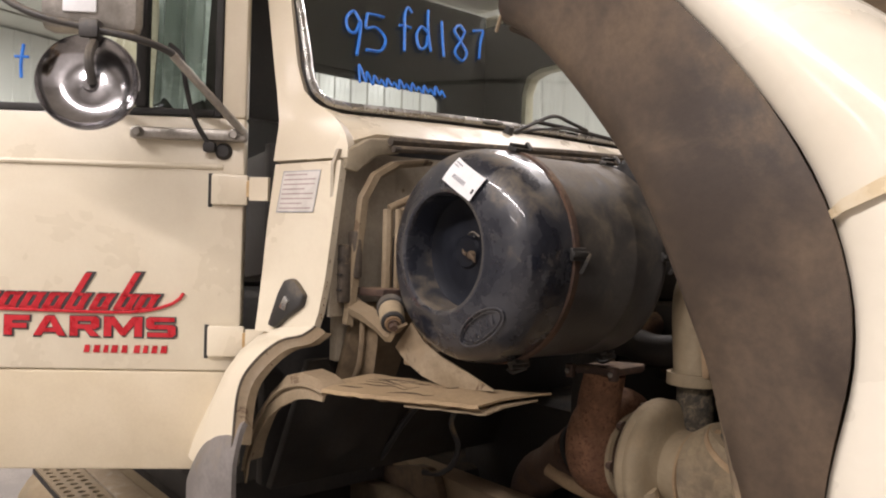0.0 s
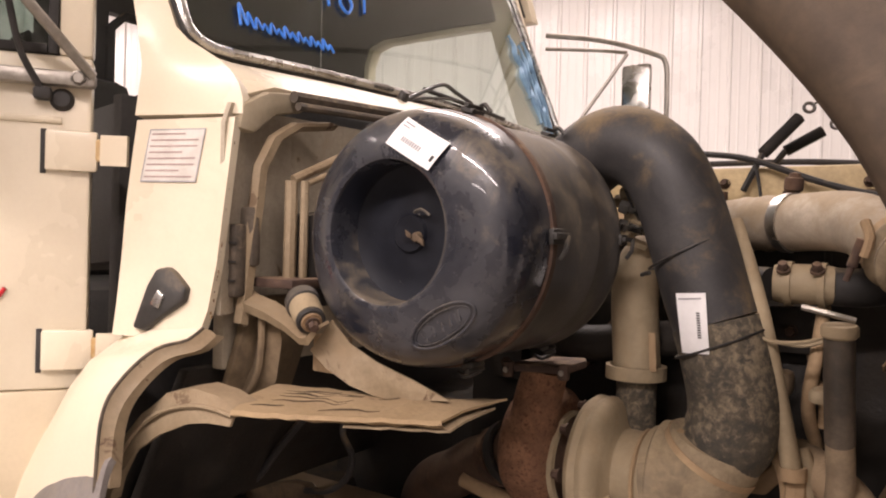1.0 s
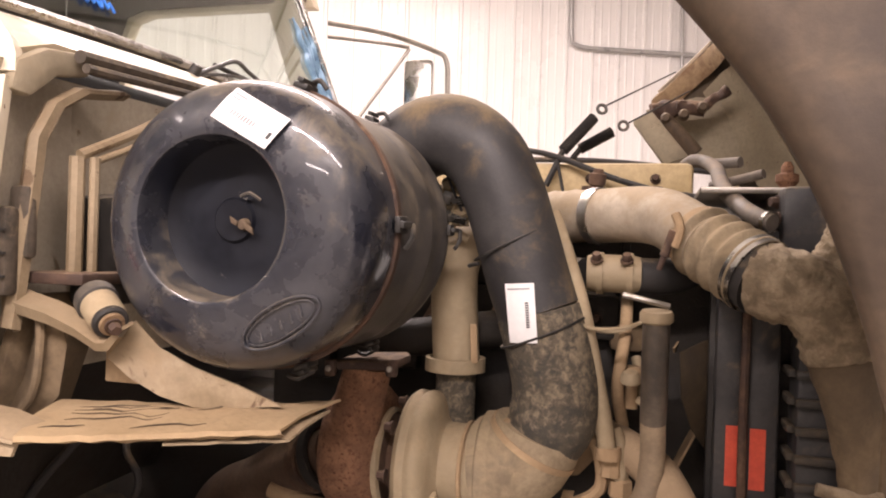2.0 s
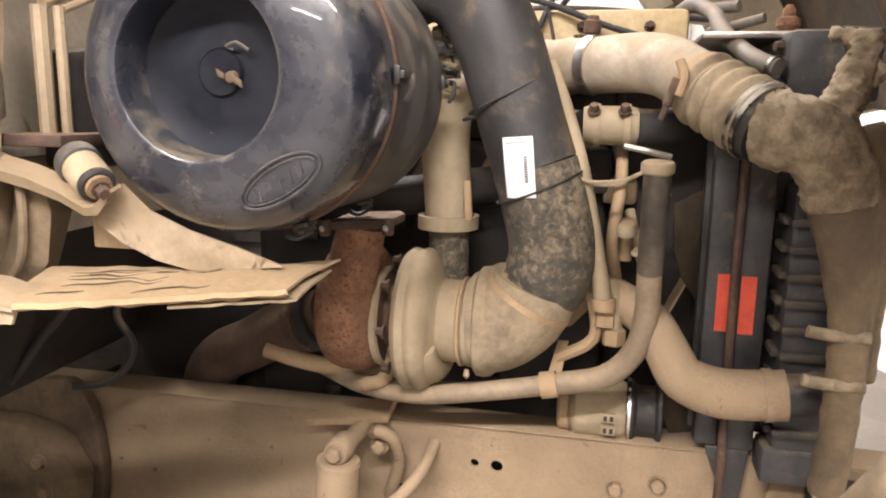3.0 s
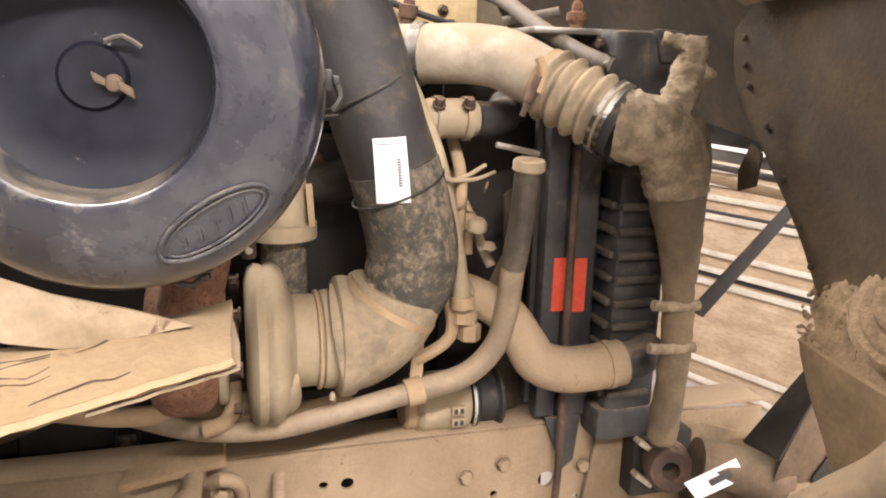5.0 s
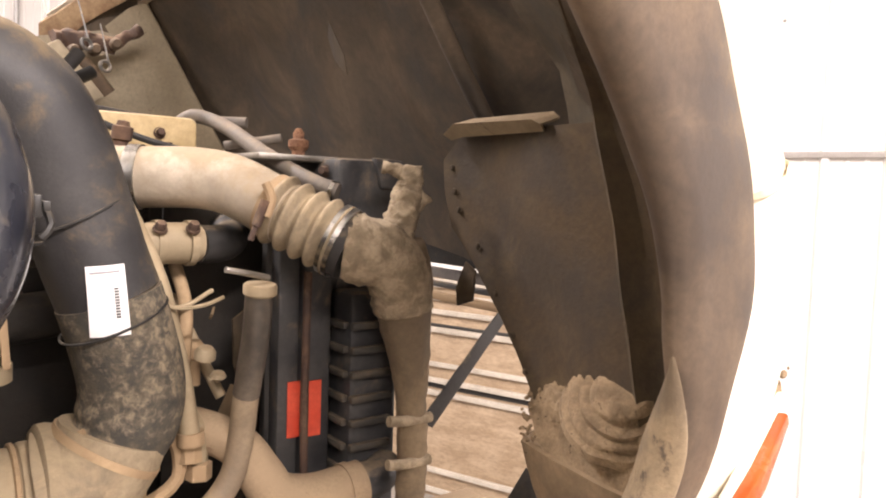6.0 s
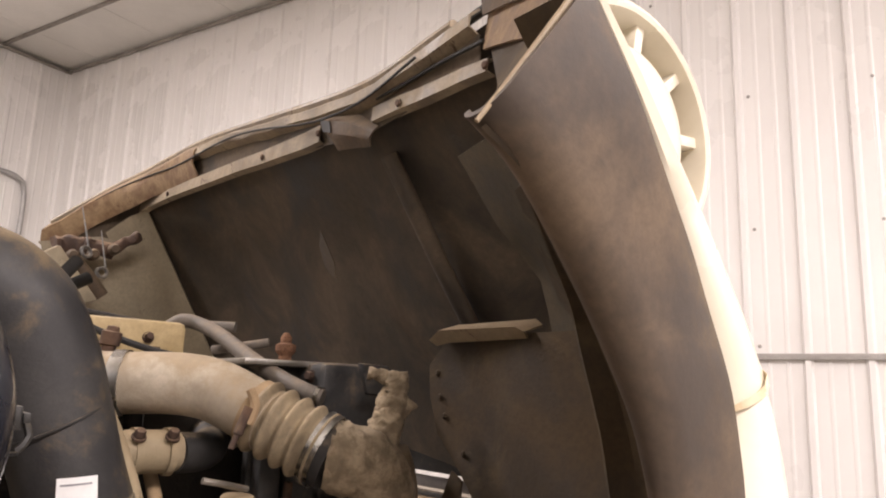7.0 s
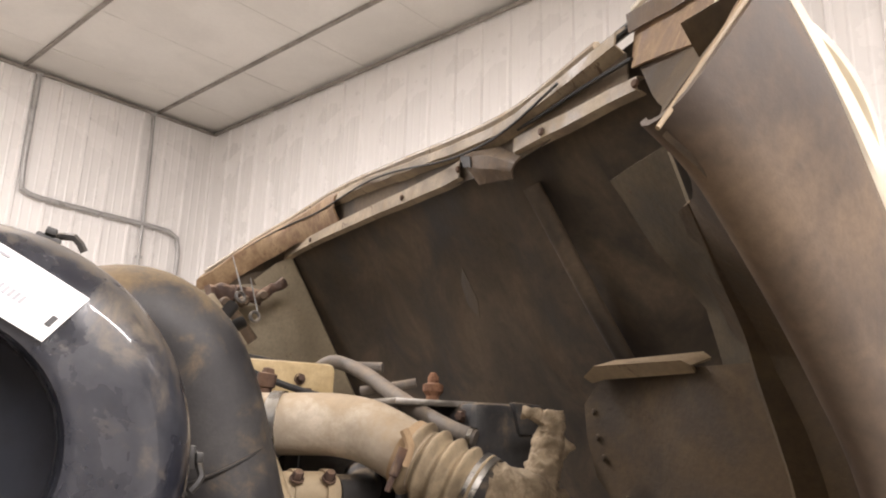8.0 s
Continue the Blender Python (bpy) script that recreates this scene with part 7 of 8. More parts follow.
def hood():
    h = thing("truck_hood", (0.2, 1.97, 0.75), "cream truck hood tilted forward, dark and dusty inside", "hood")
    inn, out = smooth_pair()
    # weathered flare round the wheel opening, its inner edge rolled inwards lower down
    def lip(i):
        r = min(1.0, max(0.0, (1.46 - inn[i].z) / 0.16)) if i > 10 else 0.0
        return r * r * (3 - 2 * r)
    rows = []
    for f, dy in ((0.13, 0.030), (0.10, 0.025), (0.085, 0.018), (0.09, 0.011), (0.115, 0.005), (0.15, 0.0), (0.20, -0.004), (0.3, -0.006), (0.5, -0.006), (0.7, -0.005), (0.92, -0.003), (1.0, 0.0)):
        row = []
        for i, (a_, b_) in enumerate(zip(inn, out)):
            fade = min(1.0, max(0.35, (a_.z - 1.42) / 0.2))
            g = f if f > 0.2 else f * fade
            row.append(a_.lerp(b_, g + 0.25 * lip(i) * (1 - g)) + Vector((0, dy * fade if dy > 0 else dy, 0)))
        rows.append(row)
    part("fender_flare", sheet(rows, 0.006, wobble=0.0025), FLARE, h, "weathered brown wheel-arch flare", 75)
    rows = []
    for f, dx, dy in ((0.06, 0.03, 0.05), (0.0, 0.022, 0.036), (0.015, 0.012, 0.024), (0.07, 0.004, 0.010), (0.14, 0.0, -0.002), (0.20, 0.0, -0.010), (0.25, 0.0, -0.015), (0.29, 0.0, -0.0155), (0.32, 0.0, -0.011), (0.33, 0.0, -0.004)):
        rows.append([inn[i].lerp(out[i], f * lip(i)) + Vector((dx, dy, 0)) * lip(i) for i in range(len(inn)) if lip(i) > 0.02])
    part("flare_lip", sheet(rows, 0.003, wobble=0.002), LIP_DUST, h, "dust-caked rolled flare lip", 75)
    # painted fender: a rounded skin outside the flare
    nrm = []
    for i, p in enumerate(out):
        t = out[min(i + 1, len(out) - 1)] - out[max(i - 1, 0)]
        t.y = 0
        t.normalize()
        nrm.append(Vector((-t.z, 0, t.x)))
    grow = [0.14 + 0.86 * min(1.0, max(0.0, (1.95 - p.z) / 0.46)) for p in out]
    skin = ((0.0, 0.003), (0.02, -0.010), (0.06, -0.015), (0.10, -0.003), (0.135, 0.027), (0.155, 0.075), (0.165, 0.145))
    part("fender_skin", sheet([[p + v * d * g + Vector((0, y * (0.6 + 0.4 * g), 0)) for p, v, g in zip(out, nrm, grow)] for d, y in skin], 0.006), WHITE_PAINT, h, "glossy cream fender skin")
    rows = []   # a rusty drip across the skin
    for k, (d, y) in enumerate(skin[:6]):
        p, v, g = out[20].lerp(out[21], 0.75 - 0.08 * k), nrm[20], grow[20]
        lift = v * (0.0072 * k / 5) + Vector((0, -0.0072 * (1 - k / 6), 0))
        t = (out[21] - out[20]).normalized()
        rows.append([p + v * d * g + Vector((0, y * (0.6 + 0.4 * g), 0)) + lift + t * w for w in (-0.004 - 0.001 * k, 0.0, 0.003 + 0.0015 * k)])
    part("rust_streak", sheet(rows, 0.0005, fine=3, wobble=0.001), STREAK, h, "rusty drip stain on the fender")
    part("fender_inside", sheet([[p + v * (d - 0.014) * g + Vector((0, 0.012 + y * (0.6 + 0.4 * g), 0)) for p, v, g in zip(out[:34], nrm, grow)] for d, y in skin[2:7]], 0.004), WELL, h, "muddy inside of the fender")
    # side marker lamp
    part("side_marker", slab([(-0.30, 0.708, 1.245), (-0.29, 0.708, 1.215), (-0.228, 0.71, 1.262), (-0.172, 0.716, 1.330), (-0.178, 0.716, 1.345), (-0.240, 0.71, 1.290)], (0.0, -0.022, 0.002), 0.005), ORANGE, h, "amber side marker lamp")
    part("marker_bezel", slab([(-0.305, 0.712, 1.250), (-0.288, 0.712, 1.207), (-0.22, 0.714, 1.256), (-0.160, 0.718, 1.338), (-0.165, 0.718, 1.366), (-0.245, 0.713, 1.302)], (0.0, -0.010, 0.001), 0.003), WHITE_PAINT, h, "pale bezel round the lamp")
    # inner wheel well
    def wx(z):
        return -0.14 - 0.10 * max(0, 1.55 - z) - 0.05 * max(0, z - 1.75)
    edge = {1.93: 1.13, 1.85: 1.13, 1.75: 1.135, 1.71: 1.37, 1.66: 1.425, 1.60: 1.42, 1.53: 1.395, 1.465: 1.31, 1.38: 1.225, 1.27: 1.13, 1.18: 1.06}
    rows = []
    for z, y1 in edge.items():
        if z > 1.72:
            continue
        rows.append([Vector((wx(z) + 0.012 * math.sin(k), y1 + (1.0 + 0.3 * (z - 1.58) - y1) * k / 6, z)) for k in range(7)])
    part("wheel_well", sheet(rows, 0.006, fine=2, wobble=0.004), WELL, h, "muddy wheel-well liner with rivets")
    riv = mesh_of("rivet", lathe([(0, 0.004), (0.004, 0.0035), (0.0065, 0)], (0, 0, 0), (0, 0, 1), 10), WELL)
    for y, z in ((1.40, 1.645), (1.39, 1.60), (1.375, 1.565), (1.31, 1.50), (1.245, 1.42), (1.19, 1.355), (1.15, 1.30)):
        piece("rivet", riv, along((wx(z) - 0.004, y, z), (-1, 0, 0)), h)
    part("well_crease", tube([(wx(1.60) - 0.002, 1.12, 1.592), (wx(1.6) - 0.002, 1.04, 1.59), (wx(1.6) - 0.002, 1.012, 1.605)], 0.006, 8), WELL, h)
    part("well_crease", tube([(wx(1.43) - 0.002, 1.06, 1.437), (wx(1.43) - 0.002, 0.99, 1.43), (wx(1.43) - 0.002, 0.966, 1.445)], 0.006, 8), WELL, h)
    for pts in (((1.003, 1.603), (1.034, 1.583), (1.052, 1.564)),):
        part("well_crease", tube([(wx(z) - 0.001, y, z) for y, z in pts], 0.006, 8), WELL, h)
    part("folded_tab", sheet([[(-0.15, 1.375, 1.715), (-0.145, 1.34, 1.735), (-0.14, 1.14, 1.735), (-0.14, 1.125, 1.725)], [(-0.18, 1.385, 1.705), (-0.185, 1.35, 1.722), (-0.185, 1.145, 1.718), (-0.18, 1.13, 1.71)], [(-0.16, 1.385, 1.695), (-0.16, 1.35, 1.70), (-0.16, 1.15, 1.70), (-0.16, 1.14, 1.70)]], 0.005, fine=2), CREAM_DIRTY, h, "cream folded edge tab")
    part("torn_flap", slab([(-0.16, 1.33, 1.47), (-0.16, 1.30, 1.455), (-0.165, 1.30, 1.40), (-0.165, 1.345, 1.385), (-0.165, 1.35, 1.42)], (0.004, 0, 0), 0.001), WELL, h)
    # gusset panel above the well
    seam = lambda z: Vector((-0.228 - 0.4625 * (z - 1.607), 0.95, z))
    gl = [(-0.335, 1.12, 1.974), (-0.245, 1.12, 1.878), (-0.145, 1.12, 1.80), (-0.125, 1.12, 1.746), (-0.12, 1.11, 1.69)]
    def bend(z):
        return seam(z).lerp(Vector((wx(z) - 0.008, 1.0 + 0.3 * (z - 1.58), z)), min(1.0, max(0.0, (1.90 - z) / 0.17)))
    gz = (1.965, 1.87, 1.79, 1.74, 1.70)
    gl = [Vector(p) for p in gl]
    part("gusset", sheet([gl, [p.lerp(bend(z), 0.5) for p, z in zip(gl, gz)], [bend(z) + Vector((0.004, 0.004, 0)) for z in gz]], 0.005, fine=3, wobble=0.004), GUSSET, h, "dusty mustard gusset panel")
    part("gusset_bolt", lathe([(0, 0.006), (0.009, 0.005), (0.012, 0)], (-0.322, 1.085, 1.955), (-0.75, -0.6, 0.2), 14), DARK_RUST, h)
    low = inn[:42]
    # channel between the flare and the well, bent along the well's edge
    deep = lambda p: min(1.0, max(0.08, (1.86 - p.z) / 0.24))
    back = [bend(p.z + 0.07) for p in low]
    part("flare_return", sheet([[p + Vector((0.015, 0.007, 0.002)) for p in low], [p + Vector((0.02, 0.012, 0.002)).lerp(Vector((0.09, 0.030, 0.005)), deep(p)) for p in low], [p.lerp(q, 0.5) + Vector((0.13, -0.03, 0.0)) * deep(p) for p, q in zip(low, back)], [p.lerp(q, 0.85) + Vector((0.085, -0.03, 0)) * deep(p) for p, q in zip(low, back)], [q + Vector((0.035, -0.022, 0)) * deep(q) for q in back], back, [q + Vector((0.02, 0.035, 0)) for q in back]], 0.005, fine=2, wobble=0.003), WELL, h)
    # top panel of the hood, seen from its underside
    edge_pts = [(-0.56, 0.80, 1.96), (-0.42, 0.88, 2.12), (-0.32, 0.98, 2.20), (-0.298, 1.11, 2.205), (-0.298, 1.25, 2.19), (-0.298, 1.4, 2.175), (-0.298, 1.57, 2.185), (-0.295, 1.9, 2.23), (-0.295, 2.3, 2.28), (-0.30, 2.6, 2.295), (-0.33, 2.83, 2.28), (-0.40, 3.0, 2.235), (-0.58, 3.1, 2.08)]
    e = curve_points(edge_pts, 0.05)
    L = Vector((0.5, 0, -0.86)).normalized()
    rows = [[p + L * s + Vector((0.10 * math.sin(math.pi * s / 0.95) * 0.4, 0, 0)) for p in e if 1.0 < p.y < 3.08] for s in (0, 0.1, 0.2, 0.3, 0.4, 0.5, 0.6, 0.7, 0.8, 0.88)]
    part("hood_underside", sheet(rows, 0.008, wobble=0.006), LINER, h, "dark dusty underside of the hood")
    rows = [[p + L * s + Vector((0.03 + 0.05 * min(1, s * 4) + 0.10 * math.sin(math.pi * s / 0.95) * 0.4, 0, 0.012)) for p in e if 1.25 < p.y < 3.0] for s in (0, 0.1, 0.3, 0.5, 0.7, 0.88)]
    part("hood_skin", sheet(rows, 0.006), WHITE_PAINT, h, "cream outer skin")
    # sides, between the top and the fenders
    for sgn in (0, 1):
        rows = []
        for s in (0, 0.15, 0.3, 0.45, 0.6, 0.75, 0.88):
            p = Vector((-0.30, 1.05, 2.20)) + L * s
            k = 1.0 if sgn else 0.3
            row = [p + Vector((0.0, 0.03, 0)), p + Vector((-0.04 * k, -0.03, -0.02)), p + Vector((-0.10 * k, -0.08 * (0.4 + 0.6 * k), -0.08))]
            rows.append([Vector((q.x, q.y if sgn == 0 else 3.94 - q.y, q.z)) for q in row])
        part("hood_side", sheet(rows, 0.006, fine=2), TAN_PANEL if sgn else LINER, h)
    # stiffeners
    for y0, dy in ((1.44, 0.0),):
        part("stiffener", tube([Vector((-0.257, y0, 2.07)), Vector((-0.127, y0 - 0.01, 1.87)), Vector((0.008, y0 - 0.02, 1.67)), Vector((0.088, y0 - 0.02, 1.52))], 0.018, 14), LINER, h)
    part("stain_patch", slab([(-0.20, 1.80, 1.98), (-0.185, 1.83, 1.95), (-0.165, 1.83, 1.90), (-0.16, 1.78, 1.86), (-0.18, 1.76, 1.90)], (-0.002, 0, 0), 0), WELL, h)
    # rear edge: a folded channel with rust, wiring and brackets
    top = [p for p in e if 1.10 < p.y < 3.095]
    part("edge_bead", tube([p + Vector((-0.01, 0, 0.03)) for p in top if p.y > 1.17], 0.013, 8, step=0.04), CHANNEL_DUST, h, "dusty folded rear edge")
    part("edge_channel", sheet([[p + Vector((-0.012, 0, 0.028)) for p in top], [p + Vector((-0.032, 0, 0.012)) for p in top], [p + Vector((-0.034, 0, -0.010)) for p in top], [p + Vector((-0.008, 0, -0.022)) for p in top]], 0.004, fine=2, wobble=0.006), CHANNEL_DUST, h, "dusty cream stiffening channel")
    part("groove", sheet([[p + Vector((-0.010, 0, -0.018)) for p in top], [p + Vector((-0.006, 0, -0.07)) for p in top]], 0.003), LINER, h)
    for lip in ([(1.415, 2.148, 2.114), (1.32, 2.142, 2.110), (1.2, 2.136, 2.107), (1.08, 2.132, 2.105)], [(2.9, 2.225, 2.19), (2.6, 2.22, 2.185), (2.218, 2.20, 2.163), (1.9, 2.178, 2.14), (1.69, 2.166, 2.124), (1.62, 2.168, 2.125)]):
        part("lower_lip", sheet([[(-0.30, y, z + 0.004) for y, z, w in lip], [(-0.318, y, z) for y, z, w in lip], [(-0.32, y, w + 0.004) for y, z, w in lip], [(-0.30, y, w) for y, z, w in lip]], 0.003, fine=2, wobble=0.003), CHANNEL_DUST, h)
        for y, z, w in lip[1::2]:
            part("lip_bolt", lathe([(0, 0.005), (0.006, 0.004), (0.008, 0)], (-0.321, y, (z + w) / 2), (-1, 0, 0), 10), DARK_RUST, h)
    far_top = [p for p in top if p.y > 2.35]
    part("rusty_channel", sheet([[p + Vector((-0.018, 0, 0.022)) for p in far_top], [p + Vector((-0.036, 0, 0.0)) for p in far_top], [p + Vector((-0.036, 0, -0.035)) for p in far_top], [p + Vector((-0.012, 0, -0.075)) for p in far_top]], 0.004, wobble=0.008), RUST_STAIN, h, "rust-stained end of the channel")
    part("edge_seal", tube([p + Vector((0.01, 0, 0.042)) for p in top], 0.009, 8, step=0.04), DARK_RUBBER, h)
    part("wiring", tube([p + Vector((-0.04, 0, -0.012 + 0.012 * math.sin(7 * p.y))) for p in top[2:-4]], 0.0028, 6, step=0.04), DARK_RUBBER, h)
    part("groove_shadow_strip", tube([Vector((-0.318, y, z)) for y, z in ((1.09, 2.165), (1.2, 2.165), (1.32, 2.16), (1.40, 2.16))], 0.004, 6), DARK_RUBBER, h)
    part("latch_bracket", sheet([[(-0.314, 1.611, 2.192), (-0.312, 1.54, 2.172), (-0.312, 1.47, 2.152), (-0.312, 1.40, 2.108)],
                                 [(-0.330, 1.606, 2.172), (-0.333, 1.545, 2.15), (-0.334, 1.475, 2.128), (-0.322, 1.405, 2.095)],
                                 [(-0.329, 1.597, 2.155), (-0.334, 1.55, 2.122), (-0.334, 1.485, 2.104), (-0.323, 1.415, 2.083)],
                                 [(-0.312, 1.589, 2.144), (-0.313, 1.548, 2.092), (-0.313, 1.49, 2.082), (-0.313, 1.425, 2.07)]], 0.004, fine=3, wobble=0.003), CORNER_BROWN, h, "rusty latch bracket")
    part("latch_hole", slab([(-0.336, y, z) for y, z in ((1.586, 2.163), (1.545, 2.148), (1.538, 2.122), (1.570, 2.132))], (-0.002, 0, 0), 0), DARK_RUBBER, h, "dark latch hole")
    part("corner_plate", sheet([[(-0.302, 1.11, 2.254), (-0.36, 0.96, 2.20), (-0.43, 0.80, 2.134)], [(-0.317, 1.10, 2.246), (-0.375, 0.95, 2.19), (-0.444, 0.795, 2.124)], [(-0.312, 1.10, 2.215), (-0.378, 0.95, 2.156), (-0.458, 0.798, 2.088)]], 0.005, fine=3, wobble=0.003), CORNER_BROWN, h, "dusty brown corner plate")
    part("corner_web", sheet([[(-0.300, 1.10, 2.222), (-0.366, 0.95, 2.163), (-0.446, 0.80, 2.096), (-0.53, 0.70, 2.025)], [(-0.318, 1.09, 2.150), (-0.398, 0.94, 2.083), (-0.486, 0.79, 2.005), (-0.565, 0.70, 1.957)]], 0.004, fine=3, wobble=0.003), RUST_STAIN, h, "rust-stained corner web")
    part("corner_cap", slab([(-0.458, 0.795, 2.088), (-0.426, 0.795, 2.134), (-0.401, 0.795, 2.112), (-0.470, 0.795, 2.043)], (0, 0.008, 0), 0.002), CREAM_LOW, h, "cream end of the corner plate")
    part("corner_flange_edge", tube([(-0.30, 1.10, 2.262), (-0.36, 0.99, 2.217), (-0.44, 0.82, 2.145), (-0.50, 0.735, 2.085)], 0.006, 8), WHITE_PAINT, h)
    part("fender_rear_edge", tube([(-0.566, 0.662, 1.979), (-0.60, 0.671, 1.927), (-0.635, 0.682, 1.872), (-0.668, 0.69, 1.823)], lambda f, s: 0.0042 - 0.002 * f, 8), CREAM_DIRTY, h)
    part("rear_web", sheet([[(-0.31, 1.08, 2.148), (-0.39, 0.93, 2.083), (-0.484, 0.79, 2.008), (-0.57, 0.697, 1.95)], [(-0.327, 1.056, 2.122), (-0.40, 0.965, 2.03), (-0.50, 0.85, 1.945), (-0.655, 0.702, 1.838)]], 0.004, fine=3, wobble=0.002), WELL, h, "dark brown corner gusset")
    # far-side hood corner, rusty hinge hardware and fender
    for a_, b_, r in (((-0.58, 2.86, 2.03), (-0.47, 2.86, 2.045), 0.03), ((-0.50, 2.84, 2.045), (-0.40, 2.84, 2.035), 0.024), ((-0.42, 2.83, 2.03), (-0.33, 2.83, 2.10), 0.016)):
        a_, b_ = Vector(a_), Vector(b_)
        b = tube([a_.lerp(b_, k / 10) for k in range(11)], r, 16, None, 0.006)
        for v in b.verts:
            v.co += 0.012 * Vector(noise.noise_vector(v.co * 38))
        part("corner_hardware", b, DARK_RUST, h, "rusty hood guide hardware")
    for q in ((-0.47, 2.80, 2.01), (-0.41, 2.80, 2.035), (-0.53, 2.81, 2.0)):
        part("guide_bolt", lathe([(0, -0.02), (0.012, -0.02), (0.018, -0.012), (0.018, 0.03), (0, 0.03)], q, (0, 1, 0), 12), CORNER_BROWN, h)
    part("guide_rod", tube([(-0.53, 2.83, 1.995), (-0.48, 2.83, 1.945), (-0.425, 2.83, 1.88)], 0.026, 18, None, 0.01), CORNER_BROWN, h, "dark brown guide rod")
    part("far_inner_panel", sheet([[(-0.60, 2.97, 2.06), (-0.42, 2.95, 2.10), (-0.24, 2.95, 2.08), (-0.08, 2.96, 1.98)], [(-0.56, 2.98, 1.95), (-0.40, 2.96, 1.96), (-0.24, 2.96, 1.95), (-0.06, 2.97, 1.88)], [(-0.50, 3.0, 1.84), (-0.36, 2.98, 1.82), (-0.22, 2.98, 1.80), (-0.04, 2.98, 1.76)]], 0.006, fine=3, wobble=0.005), TAN_PANEL, h, "dusty tan far inner panel")
    part("guide_arm", slab([(-0.64, 2.75, 1.98), (-0.58, 2.75, 2.02), (-0.45, 2.75, 1.86), (-0.53, 2.75, 1.83)], (0, 0.05, 0), 0.008), TAN_PANEL, h, "tan hood guide arm")
    part("far_fender", sheet([[(-0.58, 3.1, 2.08), (-0.35, 3.15, 1.9), (-0.2, 3.2, 1.6), (-0.3, 3.2, 1.3)], [(-0.42, 3.25, 2.0), (-0.2, 3.25, 1.85), (-0.1, 3.25, 1.6), (-0.2, 3.25, 1.25)]], 0.006, fine=3), CREAM_DIRTY, h)
    # round spoked fan-like ring beyond the fender; its mount on the hood is made up
    c = Vector((0.06, 1.1, 2.12))
    ax = Vector((0, -1, 0))
    part("spoked_ring", lathe([(0.228, -0.06), (0.250, -0.06), (0.254, 0.0), (0.250, 0.02), (0.240, 0.024), (0.232, 0.02), (0.228, 0.0), (0.228, -0.06)], c, ax, 64), WHITE_PAINT, h, "white spoked fan-like ring")
    part("ring_disc", lathe([(0.0, 0.03), (0.08, 0.028), (0.145, 0.02), (0.163, 0.008), (0.166, -0.055), (0.0, -0.055)], c, ax, 64), WHITE_PAINT, h, "white round disc inside the ring")
    for k in range(10):
        a_ = 2 * math.pi * k / 10 + 0.1
        u, v = Vector((math.cos(a_), 0, math.sin(a_))), Vector((-math.sin(a_), 0, math.cos(a_)))
        part("spoke", slab([c + u * 0.16 - v * 0.012, c + u * 0.232 - v * 0.012, c + u * 0.232 + v * 0.012, c + u * 0.16 + v * 0.012], (0, 0.05, 0), 0.004), WHITE_PAINT, h)
    # backing and stub are invented, only to hold the ring to the hood
    part("ring_backing", lathe([(0.0, -0.062), (0.248, -0.062), (0.24, -0.10), (0, -0.10)], c, ax, 48), TAN_PANEL, h)
    part("ring_mount", lathe([(0.17, -0.09), (0.15, -0.25), (0.15, -0.35), (0.0, -0.35)], c, ax, 40), WELL, h)
    # grille frame
    g = Vector((-0.30, 0, 2.2)) + L * 0.90
    for dx, z0, z1, deep, mat in ((0.06, 1.405, 1.462, 0.05, BLACK_SHROUD), (0.075, 1.362, 1.392, 0.02, GREY_FLAP), (0.085, 1.335, 1.352, 0.02, BLACK_SHROUD), (0.08, 1.298, 1.322, 0.02, DUSTY_STEEL)):
        part("grille_bar", box((g.x + dx, 1.2, z0), (g.x + dx + deep, 2.8, z1), 0.008), mat, h)
    part("grille_side", tube([Vector((g.x, 1.22, g.z)), Vector((g.x + 0.25, 1.22, 0.85))], 0.02, 8, smooth=False), LINER, h)
    part("grille_side", tube([Vector((g.x, 2.75, g.z)), Vector((g.x + 0.25, 2.75, 0.85))], 0.02, 8, smooth=False), LINER, h)
    part("strap", slab([(0.30, 1.72, 1.31), (0.33, 1.72, 1.29), (0.06, 1.70, 1.02), (0.02, 1.70, 1.04)], (0, 0.006, 0), 0.002), DARK_RUBBER, h, "black hood strap")
    return h


hood()

# headlamp bucket caked in mud
hl = thing("headlamp_bucket", (-0.1, 1.0, 0.95), "back of a headlamp bucket caked in dried mud", "headlamp")
b = bmesh.new()
random.seed(8)
n = 110
grid = []
for i in range(n + 1):
    row = []
    for j in range(n + 1):
        u, w = i / n, j / n                      # u: towards the front of the truck, w: outwards
        cu, cw = 2 * u - 1, 2 * w - 1
        far = (cu ** 4 + cw ** 4) ** 0.25
        if far > 0:                              # rounded corners
            s = max(abs(cu), abs(cw)) / far
            u, w = 0.5 + 0.5 * cu * s, 0.5 + 0.5 * cw * s
        p = Vector((-0.235 + 0.16 * u, 1.14 - 0.39 * w, 1.158 + 0.205 * u ** 0.62 - 0.02 * w))
        edge = min(u, w, 1 - w) * 8
        p.z -= 0.03 * max(0, 1 - edge) ** 2
        p += Vector((0, 0, 1)) * min(1.0, 0.25 + edge * 0.5) * (0.014 * noise.noise(p * 16) + 0.012 * noise.noise(p * 45) + 0.011 * noise.noise(p * 100) + 0.007 * noise.noise(p * 210))
        row.append(b.verts.new(p))
    grid.append(row)
for i in range(n):
    for j in range(n):
        b.faces.new((grid[i][j], grid[i + 1][j], grid[i + 1][j + 1], grid[i][j + 1]))
part("mud_top", b, MUD, hl, "lumpy dried mud", 180)
rows = []
